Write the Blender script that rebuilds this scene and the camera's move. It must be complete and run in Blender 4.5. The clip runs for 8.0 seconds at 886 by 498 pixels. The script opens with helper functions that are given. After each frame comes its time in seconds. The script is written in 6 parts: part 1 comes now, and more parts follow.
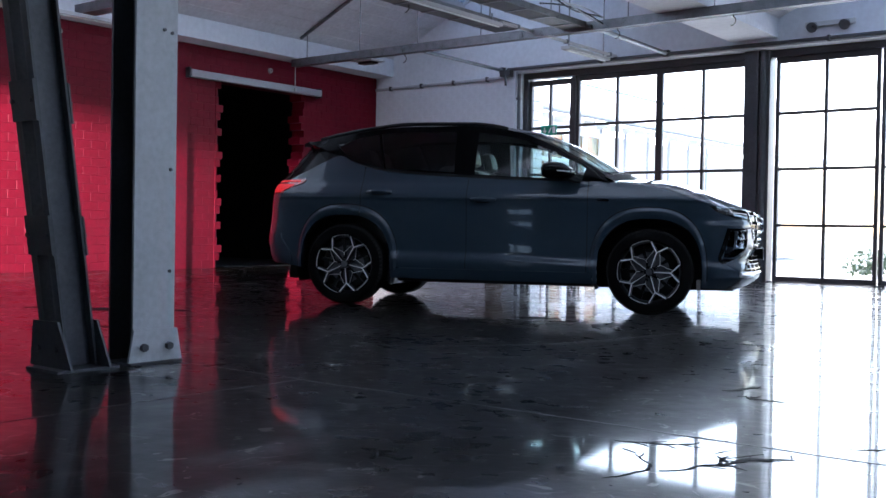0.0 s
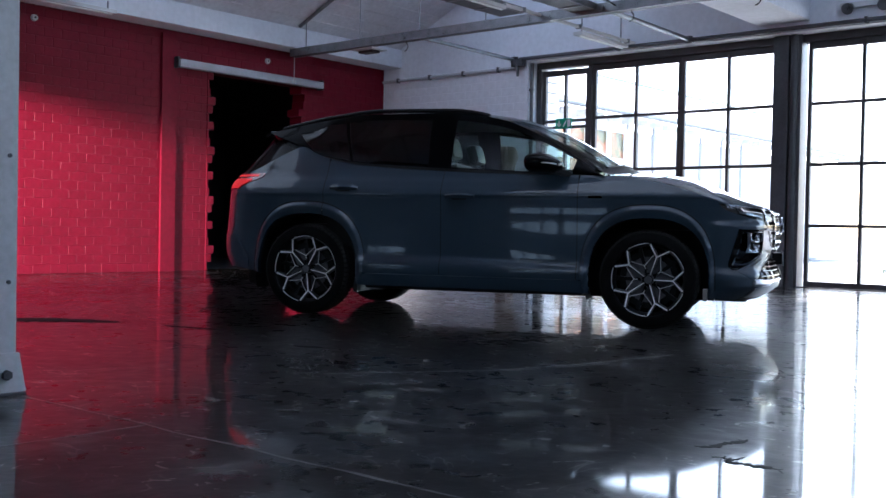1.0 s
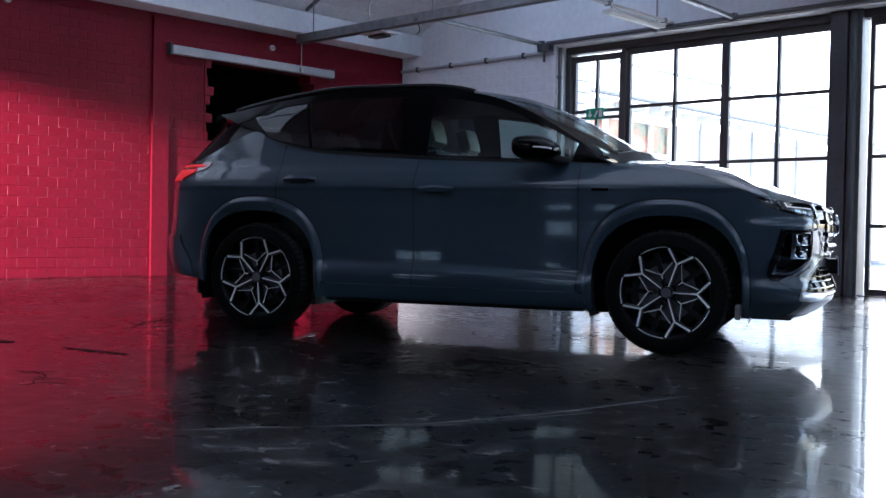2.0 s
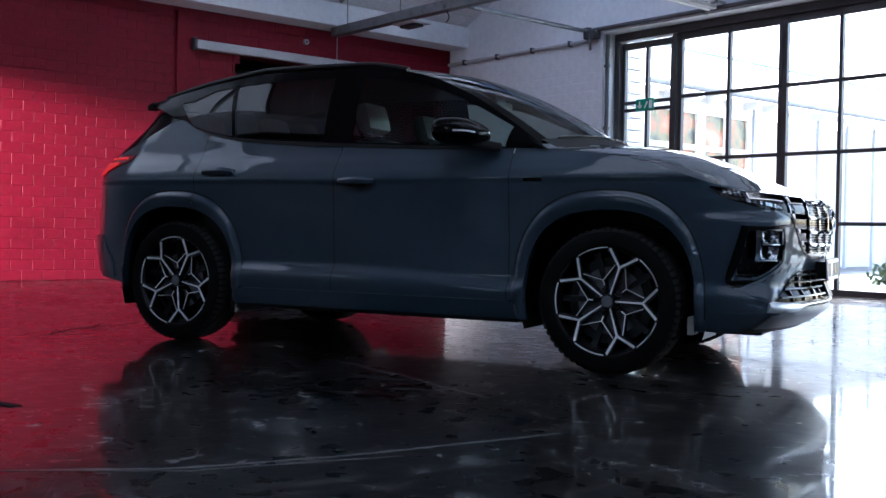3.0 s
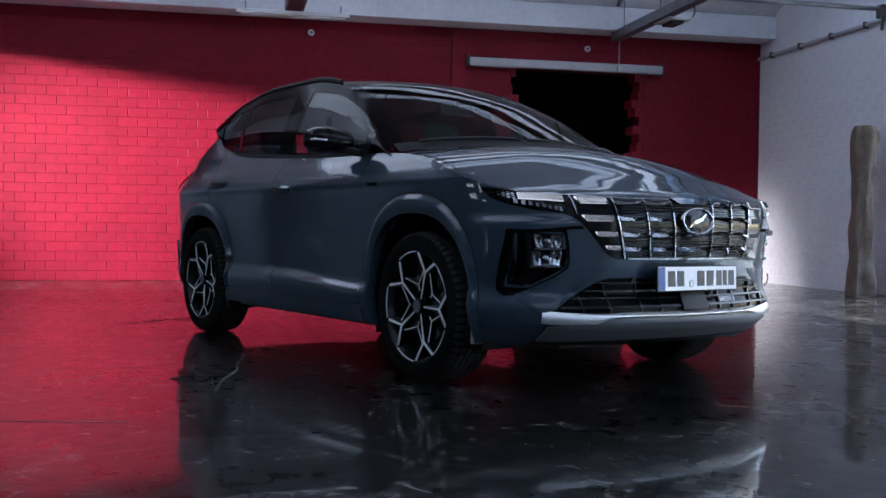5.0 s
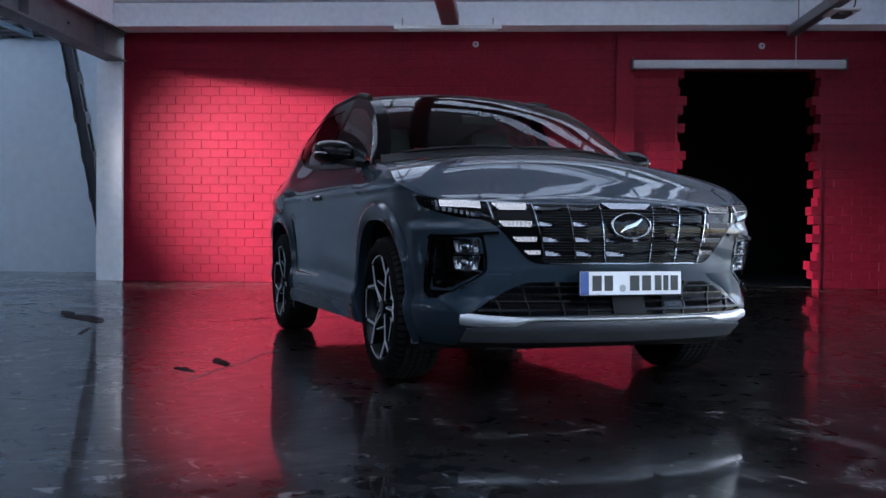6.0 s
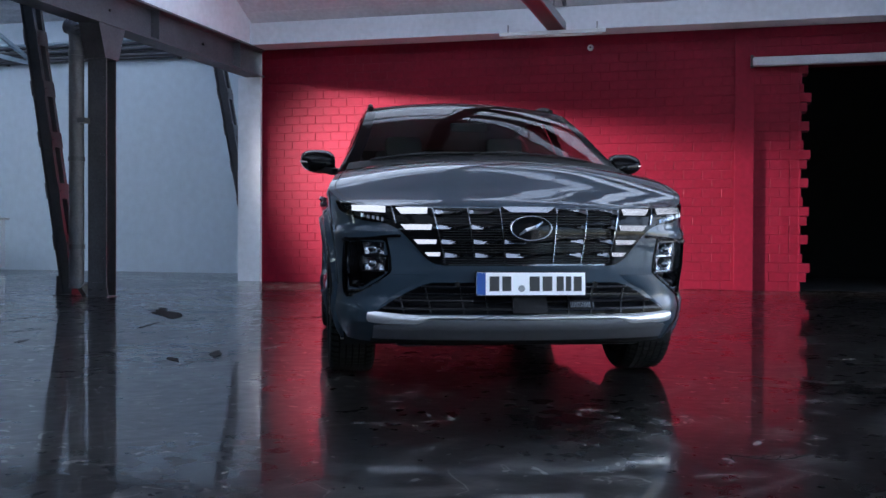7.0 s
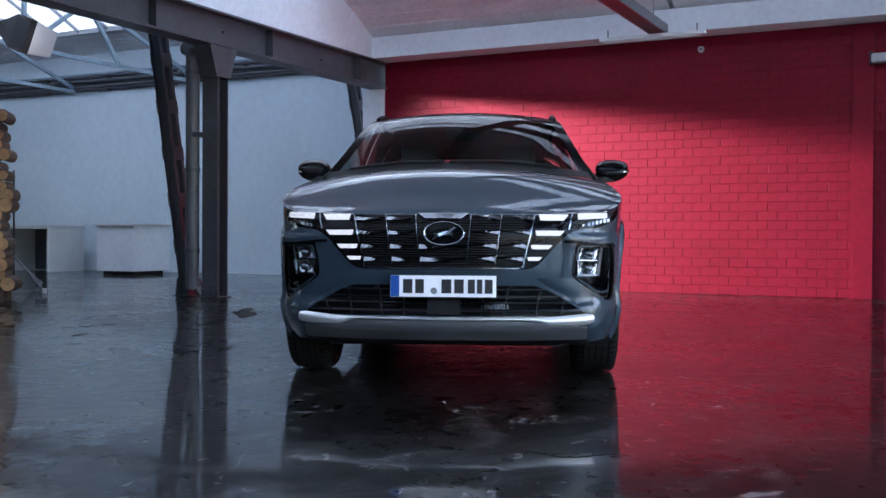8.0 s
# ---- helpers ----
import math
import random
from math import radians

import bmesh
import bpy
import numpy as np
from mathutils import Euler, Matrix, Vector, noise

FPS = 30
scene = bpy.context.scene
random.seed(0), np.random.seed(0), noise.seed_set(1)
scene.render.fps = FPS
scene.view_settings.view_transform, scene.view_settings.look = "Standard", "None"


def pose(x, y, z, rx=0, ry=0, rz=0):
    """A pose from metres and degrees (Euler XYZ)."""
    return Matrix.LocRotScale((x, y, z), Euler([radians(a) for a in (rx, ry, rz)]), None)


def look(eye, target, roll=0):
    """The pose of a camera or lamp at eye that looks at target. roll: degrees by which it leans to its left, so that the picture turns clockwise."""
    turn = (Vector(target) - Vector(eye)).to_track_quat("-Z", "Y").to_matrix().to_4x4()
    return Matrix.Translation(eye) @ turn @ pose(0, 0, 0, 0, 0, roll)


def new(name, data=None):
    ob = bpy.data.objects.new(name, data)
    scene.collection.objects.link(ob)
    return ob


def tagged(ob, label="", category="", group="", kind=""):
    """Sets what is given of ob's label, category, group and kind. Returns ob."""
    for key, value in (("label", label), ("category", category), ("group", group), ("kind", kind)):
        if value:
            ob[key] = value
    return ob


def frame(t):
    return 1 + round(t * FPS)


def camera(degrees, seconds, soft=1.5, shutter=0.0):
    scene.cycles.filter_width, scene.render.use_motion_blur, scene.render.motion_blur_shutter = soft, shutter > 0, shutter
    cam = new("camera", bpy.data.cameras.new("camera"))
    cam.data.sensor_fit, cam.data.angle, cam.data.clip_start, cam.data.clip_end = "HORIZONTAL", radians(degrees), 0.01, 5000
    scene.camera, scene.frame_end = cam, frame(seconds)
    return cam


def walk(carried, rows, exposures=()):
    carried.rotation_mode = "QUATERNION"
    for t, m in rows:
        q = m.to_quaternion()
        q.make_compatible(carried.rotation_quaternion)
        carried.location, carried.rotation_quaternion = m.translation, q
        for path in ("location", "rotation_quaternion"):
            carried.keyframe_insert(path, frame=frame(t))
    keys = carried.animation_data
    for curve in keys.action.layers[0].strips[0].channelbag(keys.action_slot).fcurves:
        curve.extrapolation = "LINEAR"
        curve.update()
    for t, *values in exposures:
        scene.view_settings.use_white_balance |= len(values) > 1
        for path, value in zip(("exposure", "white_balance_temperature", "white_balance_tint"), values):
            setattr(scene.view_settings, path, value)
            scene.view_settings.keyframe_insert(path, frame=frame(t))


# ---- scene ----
cam = camera(46.7, 8.0)
PATH = [
    (0, (0.032, -0.149, 0.676), (-1.198, 1.428, 0.639), 1.0),
    (0.5, (-0.053, 0.388, 0.69), (-1.306, 1.946, 0.653), 1.1),
    (1, (-0.224, 1.025, 0.693), (-1.514, 2.553, 0.654), 1.1),
    (1.5, (-0.472, 1.683, 0.69), (-1.792, 3.184, 0.651), 1.1),
    (2, (-0.756, 2.429, 0.694), (-2.124, 3.888, 0.656), 1.1),
    (2.2, (-0.823, 2.711, 0.703), (-2.212, 4.15, 0.663), 1.2),
    (3.3, (-0.392, 4.17, 0.685), (-1.99, 5.372, 0.648), 0.9),
    (3.5, (-0.23, 4.44, 0.688), (-1.884, 5.563, 0.65), 0.9),
    (4, (0.232, 5.186, 0.701), (-1.551, 6.091, 0.662), 0.8),
    (4.2, (0.402, 5.481, 0.701), (-1.423, 6.297, 0.662), 0.7),
    (5.3, (1.081, 7.135, 0.738), (-0.903, 7.385, 0.699), 0.7),
    (5.5, (1.172, 7.429, 0.745), (-0.823, 7.566, 0.706), 0.6),
    (6, (1.313, 8.18, 0.744), (-0.683, 8.067, 0.709), 0.5),
    (6.5, (1.376, 8.878, 0.754), (-0.599, 8.563, 0.721), 0.4),
    (7, (1.363, 9.63, 0.751), (-0.565, 9.1, 0.72), 0.3),
    (7.5, (1.252, 10.303, 0.75), (-0.614, 9.585, 0.726), 0.4),
    (8, (1.113, 11.015, 0.754), (-0.67, 10.111, 0.732), 0.3),
]
walk(cam, [(t, look(eye, target, roll)) for t, eye, target, roll in PATH], exposures=((0, 3.08, 5850, 15), (4.2, 3.08, 5850, 15), (5.5, 2.9, 5850, 15), (6.8, 3.05, 5850, 15), (8, 3.2, 5850, 15)))

# ---- world, sun, lamps, exposure ----
world = bpy.data.worlds.new("sky_world")
scene.world = world
world.use_nodes = True
wn = world.node_tree.nodes
sky = wn.new("ShaderNodeTexSky")
sky.sky_type = "NISHITA"
sky.sun_disc = False
sky.sun_elevation = radians(46)
sky.sun_rotation = radians(-18)
sky.air_density, sky.dust_density = 1.1, 1.5
wn["Background"].inputs["Strength"].default_value = 0.15
world.node_tree.links.new(sky.outputs[0], wn["Background"].inputs["Color"])
sun_data = bpy.data.lights.new("sun", "SUN")
sun_data.energy, sun_data.angle, sun_data.color = 4.0, radians(1), (1.0, 0.95, 0.88)
sun = new("sun", sun_data)
sun.matrix_world = look((0, 0, 30), (3.09, -9.51, 19.65))

# studio lamp that throws its beam past the steel beam onto the red wall
STUDIO = Vector((-9.9, -1.72, 3.80))
STUDIO_AIM = Vector((-12.98, 7.1, 0.5))
beam_data = bpy.data.lights.new("studio_beam", "SPOT")
beam_data.energy, beam_data.spot_size, beam_data.spot_blend, beam_data.shadow_soft_size = 3500, radians(42), 1.0, 0.2
beam_data.color = (1.0, 0.88, 0.80)
studio_beam = new("studio_beam", beam_data)
studio_beam.matrix_world = look(STUDIO + (STUDIO_AIM - STUDIO).normalized() * 0.16, STUDIO_AIM) @ Matrix.Diagonal((0.67, 1, 1, 1))  # barn doors narrow the beam


# ---- materials ----
def mat(name, color, rough=0.5, metal=0.0, vary=0.12, scale=3.0, bump=0.0, bump_scale=60.0, coat=0.0, spec=0.5, rvary=0.0, per_object=0.0):
    m = bpy.data.materials.new(name)
    m.use_nodes = True
    t = m.node_tree
    b = t.nodes["Principled BSDF"]
    b.inputs["Roughness"].default_value = rough
    b.inputs["Metallic"].default_value = metal
    b.inputs["Coat Weight"].default_value = coat
    b.inputs["Coat Roughness"].default_value = 0.03
    b.inputs["Specular IOR Level"].default_value = spec
    b.inputs["Base Color"].default_value = (*color, 1)
    if vary or bump or rvary:
        tc = t.nodes.new("ShaderNodeTexCoord")
        n1 = t.nodes.new("ShaderNodeTexNoise")
        n1.inputs["Scale"].default_value, n1.inputs["Detail"].default_value = scale, 6
        n2 = t.nodes.new("ShaderNodeTexNoise")
        n2.inputs["Scale"].default_value, n2.inputs["Detail"].default_value = scale * 11, 3
        t.links.new(tc.outputs["Object"], n1.inputs["Vector"])
        t.links.new(tc.outputs["Object"], n2.inputs["Vector"])
        add = t.nodes.new("ShaderNodeMath")
        add.operation = "ADD"
        t.links.new(n1.outputs["Fac"], add.inputs[0])
        t.links.new(n2.outputs["Fac"], add.inputs[1])
        if vary:
            mr = t.nodes.new("ShaderNodeMapRange")
            mr.inputs["From Min"].default_value, mr.inputs["From Max"].default_value = 0.65, 1.35
            mr.inputs["To Min"].default_value, mr.inputs["To Max"].default_value = 1 - vary * 1.4, 1 + vary
            t.links.new(add.outputs[0], mr.inputs["Value"])
            fac = mr.outputs[0]
            if per_object:
                oi = t.nodes.new("ShaderNodeObjectInfo")
                pr = t.nodes.new("ShaderNodeMapRange")
                pr.inputs["To Min"].default_value, pr.inputs["To Max"].default_value = 1 - per_object, 1 + per_object
                t.links.new(oi.outputs["Random"], pr.inputs["Value"])
                mm = t.nodes.new("ShaderNodeMath")
                mm.operation = "MULTIPLY"
                t.links.new(fac, mm.inputs[0])
                t.links.new(pr.outputs[0], mm.inputs[1])
                fac = mm.outputs[0]
            vm = t.nodes.new("ShaderNodeVectorMath")
            vm.operation = "SCALE"
            vm.inputs[0].default_value = color
            t.links.new(fac, vm.inputs["Scale"])
            t.links.new(vm.outputs[0], b.inputs["Base Color"])
        if rvary:
            rr = t.nodes.new("ShaderNodeMapRange")
            rr.inputs["From Min"].default_value, rr.inputs["From Max"].default_value = 0.65, 1.35
            rr.inputs["To Min"].default_value, rr.inputs["To Max"].default_value = max(0.0, rough - rvary), rough + rvary
            t.links.new(add.outputs[0], rr.inputs["Value"])
            t.links.new(rr.outputs[0], b.inputs["Roughness"])
        if bump:
            n3 = t.nodes.new("ShaderNodeTexNoise")
            n3.inputs["Scale"].default_value, n3.inputs["Detail"].default_value = bump_scale, 4
            t.links.new(tc.outputs["Object"], n3.inputs["Vector"])
            bp = t.nodes.new("ShaderNodeBump")
            bp.inputs["Strength"].default_value, bp.inputs["Distance"].default_value = bump, 0.01
            t.links.new(n3.outputs["Fac"], bp.inputs["Height"])
            t.links.new(bp.outputs[0], b.inputs["Normal"])
    return m


def glass_mat(name, tint, gloss=0.04):
    m = bpy.data.materials.new(name)
    m.use_nodes = True
    t = m.node_tree
    t.nodes.remove(t.nodes["Principled BSDF"])
    tr = t.nodes.new("ShaderNodeBsdfTransparent")
    tr.inputs["Color"].default_value = (*tint, 1)
    gl = t.nodes.new("ShaderNodeBsdfGlossy")
    gl.inputs["Roughness"].default_value = 0.01
    lw = t.nodes.new("ShaderNodeLayerWeight")
    lw.inputs["Blend"].default_value = 0.5
    pw = t.nodes.new("ShaderNodeMath")
    pw.operation = "POWER"
    pw.inputs[1].default_value = 5.0
    fr = t.nodes.new("ShaderNodeMath")
    fr.operation = "MULTIPLY_ADD"
    fr.inputs[1].default_value, fr.inputs[2].default_value = 0.6, gloss
    t.links.new(lw.outputs["Facing"], pw.inputs[0])
    t.links.new(pw.outputs[0], fr.inputs[0])
    mx = t.nodes.new("ShaderNodeMixShader")
    t.links.new(fr.outputs[0], mx.inputs[0])
    t.links.new(tr.outputs[0], mx.inputs[1])
    t.links.new(gl.outputs[0], mx.inputs[2])
    t.links.new(mx.outputs[0], t.nodes["Material Output"].inputs["Surface"])
    return m


def glow_mat(name, color, strength):
    m = bpy.data.materials.new(name)
    m.use_nodes = True
    b = m.node_tree.nodes["Principled BSDF"]
    b.inputs["Base Color"].default_value = (*(0.3 * c for c in color), 1)
    b.inputs["Emission Color"].default_value = (*color, 1)
    b.inputs["Emission Strength"].default_value = strength
    return m


def floor_mat():
    m = mat("polished_concrete", (0.0055, 0.0052, 0.0050), 0.30, vary=0.7, scale=0.9, spec=0.06, rvary=0.07, coat=0.4, bump=0.16, bump_scale=14.0)
    t = m.node_tree
    b = t.nodes["Principled BSDF"]
    b.inputs["Coat Roughness"].default_value = 0.05
    b.inputs["Coat IOR"].default_value = 1.5
    tc = t.nodes.new("ShaderNodeTexCoord")
    # pale scuffs and hairline cracks
    warp = t.nodes.new("ShaderNodeTexNoise")
    warp.inputs["Scale"].default_value, warp.inputs["Detail"].default_value = 1.1, 5
    t.links.new(tc.outputs["Object"], warp.inputs["Vector"])
    mixv = t.nodes.new("ShaderNodeVectorMath")
    mixv.operation = "MULTIPLY_ADD"
    mixv.inputs[1].default_value = (0.9, 0.9, 0.0)
    t.links.new(warp.outputs["Color"], mixv.inputs[0])
    t.links.new(tc.outputs["Object"], mixv.inputs[2])
    vo = t.nodes.new("ShaderNodeTexVoronoi")
    vo.feature = "DISTANCE_TO_EDGE"
    vo.inputs["Scale"].default_value = 0.33
    t.links.new(mixv.outputs[0], vo.inputs["Vector"])
    crack = t.nodes.new("ShaderNodeMapRange")
    crack.inputs["From Min"].default_value, crack.inputs["From Max"].default_value = 0.0, 0.006
    crack.inputs["To Min"].default_value, crack.inputs["To Max"].default_value = 0.15, 0.0
    t.links.new(vo.outputs["Distance"], crack.inputs["Value"])
    sc = t.nodes.new("ShaderNodeTexNoise")
    sc.inputs["Scale"].default_value, sc.inputs["Detail"].default_value, sc.inputs["Distortion"].default_value = 1.9, 10, 2.2
    t.links.new(tc.outputs["Object"], sc.inputs["Vector"])
    scuff = t.nodes.new("ShaderNodeMapRange")
    scuff.inputs["From Min"].default_value, scuff.inputs["From Max"].default_value = 0.54, 0.80
    scuff.inputs["To Max"].default_value = 0.36
    t.links.new(sc.outputs["Fac"], scuff.inputs["Value"])
    # small chipped flecks
    fl = t.nodes.new("ShaderNodeTexNoise")
    fl.inputs["Scale"].default_value, fl.inputs["Detail"].default_value, fl.inputs["Distortion"].default_value = 7.0, 5, 1.6
    t.links.new(tc.outputs["Object"], fl.inputs["Vector"])
    fleck = t.nodes.new("ShaderNodeMapRange")
    fleck.inputs["From Min"].default_value, fleck.inputs["From Max"].default_value = 0.655, 0.685
    fleck.inputs["To Max"].default_value = 0.9
    t.links.new(fl.outputs["Fac"], fleck.inputs["Value"])
    # fine pale hairlines in drifts
    hl = t.nodes.new("ShaderNodeTexNoise")
    hl.inputs["Scale"].default_value, hl.inputs["Detail"].default_value, hl.inputs["Distortion"].default_value = 1.6, 3, 1.4
    t.links.new(tc.outputs["Object"], hl.inputs["Vector"])
    off = t.nodes.new("ShaderNodeMath")
    off.operation = "SUBTRACT"
    off.inputs[1].default_value = 0.5
    t.links.new(hl.outputs["Fac"], off.inputs[0])
    ab = t.nodes.new("ShaderNodeMath")
    ab.operation = "ABSOLUTE"
    t.links.new(off.outputs[0], ab.inputs[0])
    thin = t.nodes.new("ShaderNodeMapRange")
    thin.inputs["From Min"].default_value, thin.inputs["From Max"].default_value = 0.0, 0.007
    thin.inputs["To Min"].default_value, thin.inputs["To Max"].default_value = 0.75, 0.0
    t.links.new(ab.outputs[0], thin.inputs["Value"])
    drift = t.nodes.new("ShaderNodeMapRange")
    drift.inputs["From Min"].default_value, drift.inputs["From Max"].default_value = 0.48, 0.62
    t.links.new(sc.outputs["Fac"], drift.inputs["Value"])
    wisp = t.nodes.new("ShaderNodeMath")
    wisp.operation = "MULTIPLY"
    t.links.new(thin.outputs[0], wisp.inputs[0])
    t.links.new(drift.outputs[0], wisp.inputs[1])
    lines = t.nodes.new("ShaderNodeMath")
    lines.operation = "MAXIMUM"
    t.links.new(crack.outputs[0], lines.inputs[0])
    t.links.new(wisp.outputs[0], lines.inputs[1])
    m0 = t.nodes.new("ShaderNodeMath")
    m0.operation = "MAXIMUM"
    t.links.new(lines.outputs[0], m0.inputs[0])
    t.links.new(fleck.outputs[0], m0.inputs[1])
    mx = t.nodes.new("ShaderNodeMath")
    mx.operation = "MAXIMUM"
    t.links.new(m0.outputs[0], mx.inputs[0])
    t.links.new(scuff.outputs[0], mx.inputs[1])
    mc = t.nodes.new("ShaderNodeMix")
    mc.data_type = "RGBA"
    old = b.inputs["Base Color"].links[0].from_socket
    t.links.new(mx.outputs[0], mc.inputs["Factor"])
    t.links.new(old, mc.inputs["A"])
    mc.inputs["B"].default_value = (0.16, 0.152, 0.145, 1)
    t.links.new(mc.outputs["Result"], b.inputs["Base Color"])
    # the polish wears off where it is scuffed
    inv = t.nodes.new("ShaderNodeMapRange")
    inv.inputs["To Min"].default_value, inv.inputs["To Max"].default_value = 0.65, 0.35
    t.links.new(mx.outputs[0], inv.inputs["Value"])
    t.links.new(inv.outputs[0], b.inputs["Coat Weight"])
    return m


def skylight_mat():
    """Wired rolled glass: lets daylight through, scattered."""
    m = bpy.data.materials.new("wired_skylight_glass")
    m.use_nodes = True
    t = m.node_tree
    t.nodes.remove(t.nodes["Principled BSDF"])
    a = t.nodes.new("ShaderNodeBsdfTranslucent")
    a.inputs["Color"].default_value = (0.116, 0.132, 0.148, 1)
    b = t.nodes.new("ShaderNodeBsdfGlossy")
    b.inputs["Roughness"].default_value = 0.3
    mx = t.nodes.new("ShaderNodeMixShader")
    mx.inputs[0].default_value = 0.06
    t.links.new(a.outputs[0], mx.inputs[1])
    t.links.new(b.outputs[0], mx.inputs[2])
    t.links.new(mx.outputs[0], t.nodes["Material Output"].inputs["Surface"])
    return m


M_SKYLIGHT = skylight_mat()
M_FLOOR = floor_mat()
M_RED = mat("red_wall_paint", (0.19, 0.0034, 0.0185), 0.55, spec=0.2, vary=0.16, scale=1.6, bump=0.25, bump_scale=70, per_object=0.05)
M_REDJ = mat("red_joint_paint", (0.17, 0.003, 0.0165), 0.5, spec=0.2, vary=0.15, scale=2.5, bump=0.3, bump_scale=90)
M_WHITE = mat("white_wall_paint", (0.79, 0.83, 0.88), 0.6, vary=0.07, scale=1.2, bump=0.12, bump_scale=50)
M_BLUEWHITE = mat("cool_white_plaster", (0.66, 0.76, 0.82), 0.6, vary=0.06, scale=0.6, bump=0.08, bump_scale=40)
M_CEIL = mat("ceiling_boards_white", (0.82, 0.83, 0.86), 0.7, vary=0.1, scale=1.4, bump=0.1, bump_scale=30)
M_STEEL = mat("grey_painted_steel", (0.082, 0.085, 0.096), 0.45, vary=0.25, scale=4, bump=0.08, bump_scale=80)
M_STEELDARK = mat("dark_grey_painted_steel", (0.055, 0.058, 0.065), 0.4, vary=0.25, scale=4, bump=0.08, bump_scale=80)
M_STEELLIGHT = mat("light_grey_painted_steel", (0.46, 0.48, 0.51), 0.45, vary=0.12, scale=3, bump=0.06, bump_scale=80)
M_GALV = mat("galvanised_steel", (0.24, 0.255, 0.27), 0.36, metal=0.7, vary=0.25, scale=9, rvary=0.12)
M_FRAME = mat("window_frame_paint", (0.05, 0.047, 0.05), 0.4, vary=0.25, scale=5, bump=0.06, bump_scale=70)
M_DARKWALL = mat("unseen_wall_dark_grey", (0.05, 0.05, 0.055), 0.7, vary=0.15, scale=1.0, bump=0.1, bump_scale=40)
M_MIDWALL = mat("grey_wall_paint", (0.2, 0.2, 0.21), 0.7, vary=0.15, scale=1.0, bump=0.1, bump_scale=40)
M_BLACK = mat("room_darkness_black", (0.003, 0.006, 0.006), 0.9, vary=0.2)
M_CLEAR = glass_mat("window_glass", (0.94, 0.96, 0.96))
M_GRAVEL = mat("pale_gravel", (0.2, 0.195, 0.185), 0.9, vary=0.4, scale=2.0, bump=0.6, bump_scale=25)
M_PALEYARD = mat("pale_yard_sheet", (0.32, 0.315, 0.31), 0.9, vary=0.1, scale=0.5)
M_FACADE = mat("white_render_facade", (0.72, 0.71, 0.69), 0.8, vary=0.08, scale=0.8)
M_EXTWIN = mat("far_window_dark", (0.16, 0.1, 0.065), 0.15, vary=0.5, scale=0.8)


def reflecting_pane_mat():
    """Far window glass with its rust and olive reflections painted into the colour."""
    m = mat("far_window_reflection", (0.2, 0.1, 0.05), 0.2, vary=0.3, scale=2.0)
    t = m.node_tree
    tc = t.nodes.new("ShaderNodeTexCoord")
    n = t.nodes.new("ShaderNodeTexNoise")
    n.inputs["Scale"].default_value, n.inputs["Detail"].default_value = 1.7, 7
    t.links.new(tc.outputs["Object"], n.inputs["Vector"])
    r = t.nodes.new("ShaderNodeValToRGB")
    r.color_ramp.elements[0].position, r.color_ramp.elements[0].color = 0.36, (0.05, 0.045, 0.042, 1)
    r.color_ramp.elements[1].position, r.color_ramp.elements[1].color = 0.66, (0.5, 0.27, 0.17, 1)
    for p, c in ((0.45, (0.16, 0.15, 0.08, 1)), (0.54, (0.36, 0.14, 0.075, 1))):
        r.color_ramp.elements.new(p).color = c
    t.links.new(n.outputs["Fac"], r.inputs["Fac"])
    t.links.new(r.outputs["Color"], t.nodes["Principled BSDF"].inputs["Base Color"])
    return m


M_EXTPANE = reflecting_pane_mat()
M_SIGN = mat("sign_green", (0.0, 0.3, 0.17), 0.4, vary=0.05)
M_SIGNW = mat("sign_white", (0.85, 0.9, 0.87), 0.4, vary=0.02)
M_LAMPW = mat("white_lamp_housing", (0.6, 0.61, 0.61), 0.4, vary=0.06, scale=6)
M_CABLE = mat("black_cable", (0.015, 0.015, 0.016), 0.5, vary=0.1)


# ---- geometry helpers ----
def box(bm, x0, x1, y0, y1, z0, z1, bevel=0.0):
    got = bmesh.ops.create_cube(bm, size=1.0, matrix=Matrix.LocRotScale(((x0 + x1) / 2, (y0 + y1) / 2, (z0 + z1) / 2), None, (x1 - x0, y1 - y0, z1 - z0)))
    if bevel:
        edges = list({e for v in got["verts"] for e in v.link_edges})
        bmesh.ops.bevel(bm, geom=edges, offset=bevel, segments=2, profile=0.6, affect="EDGES")
    return got["verts"]


def rod(bm, a, b, r, n=12, r2=None):
    a, b = Vector(a), Vector(b)
    d = b - a
    m = Matrix.Translation((a + b) / 2) @ d.to_track_quat("Z", "Y").to_matrix().to_4x4()
    return bmesh.ops.create_cone(bm, cap_ends=True, segments=n, radius1=r, radius2=r if r2 is None else r2, depth=d.length, matrix=m)["verts"]


def bar(bm, a, b, w, h, bevel=0.0):
    """A straight box-section bar from a to b, w across and h up."""
    a, b = Vector(a), Vector(b)
    d = b - a
    x = d.normalized()
    up = Vector((0, 0, 1)) if abs(x.z) < 0.95 else Vector((1, 0, 0))
    y = up.cross(x).normalized()
    z = x.cross(y)
    rot = Matrix((x, y, z)).transposed().to_4x4()
    got = bmesh.ops.create_cube(bm, size=1.0, matrix=Matrix.Translation((a + b) / 2) @ rot @ Matrix.Diagonal((d.length, w, h, 1)))
    if bevel:
        edges = list({e for v in got["verts"] for e in v.link_edges})
        bmesh.ops.bevel(bm, geom=edges, offset=bevel, segments=2, profile=0.6, affect="EDGES")


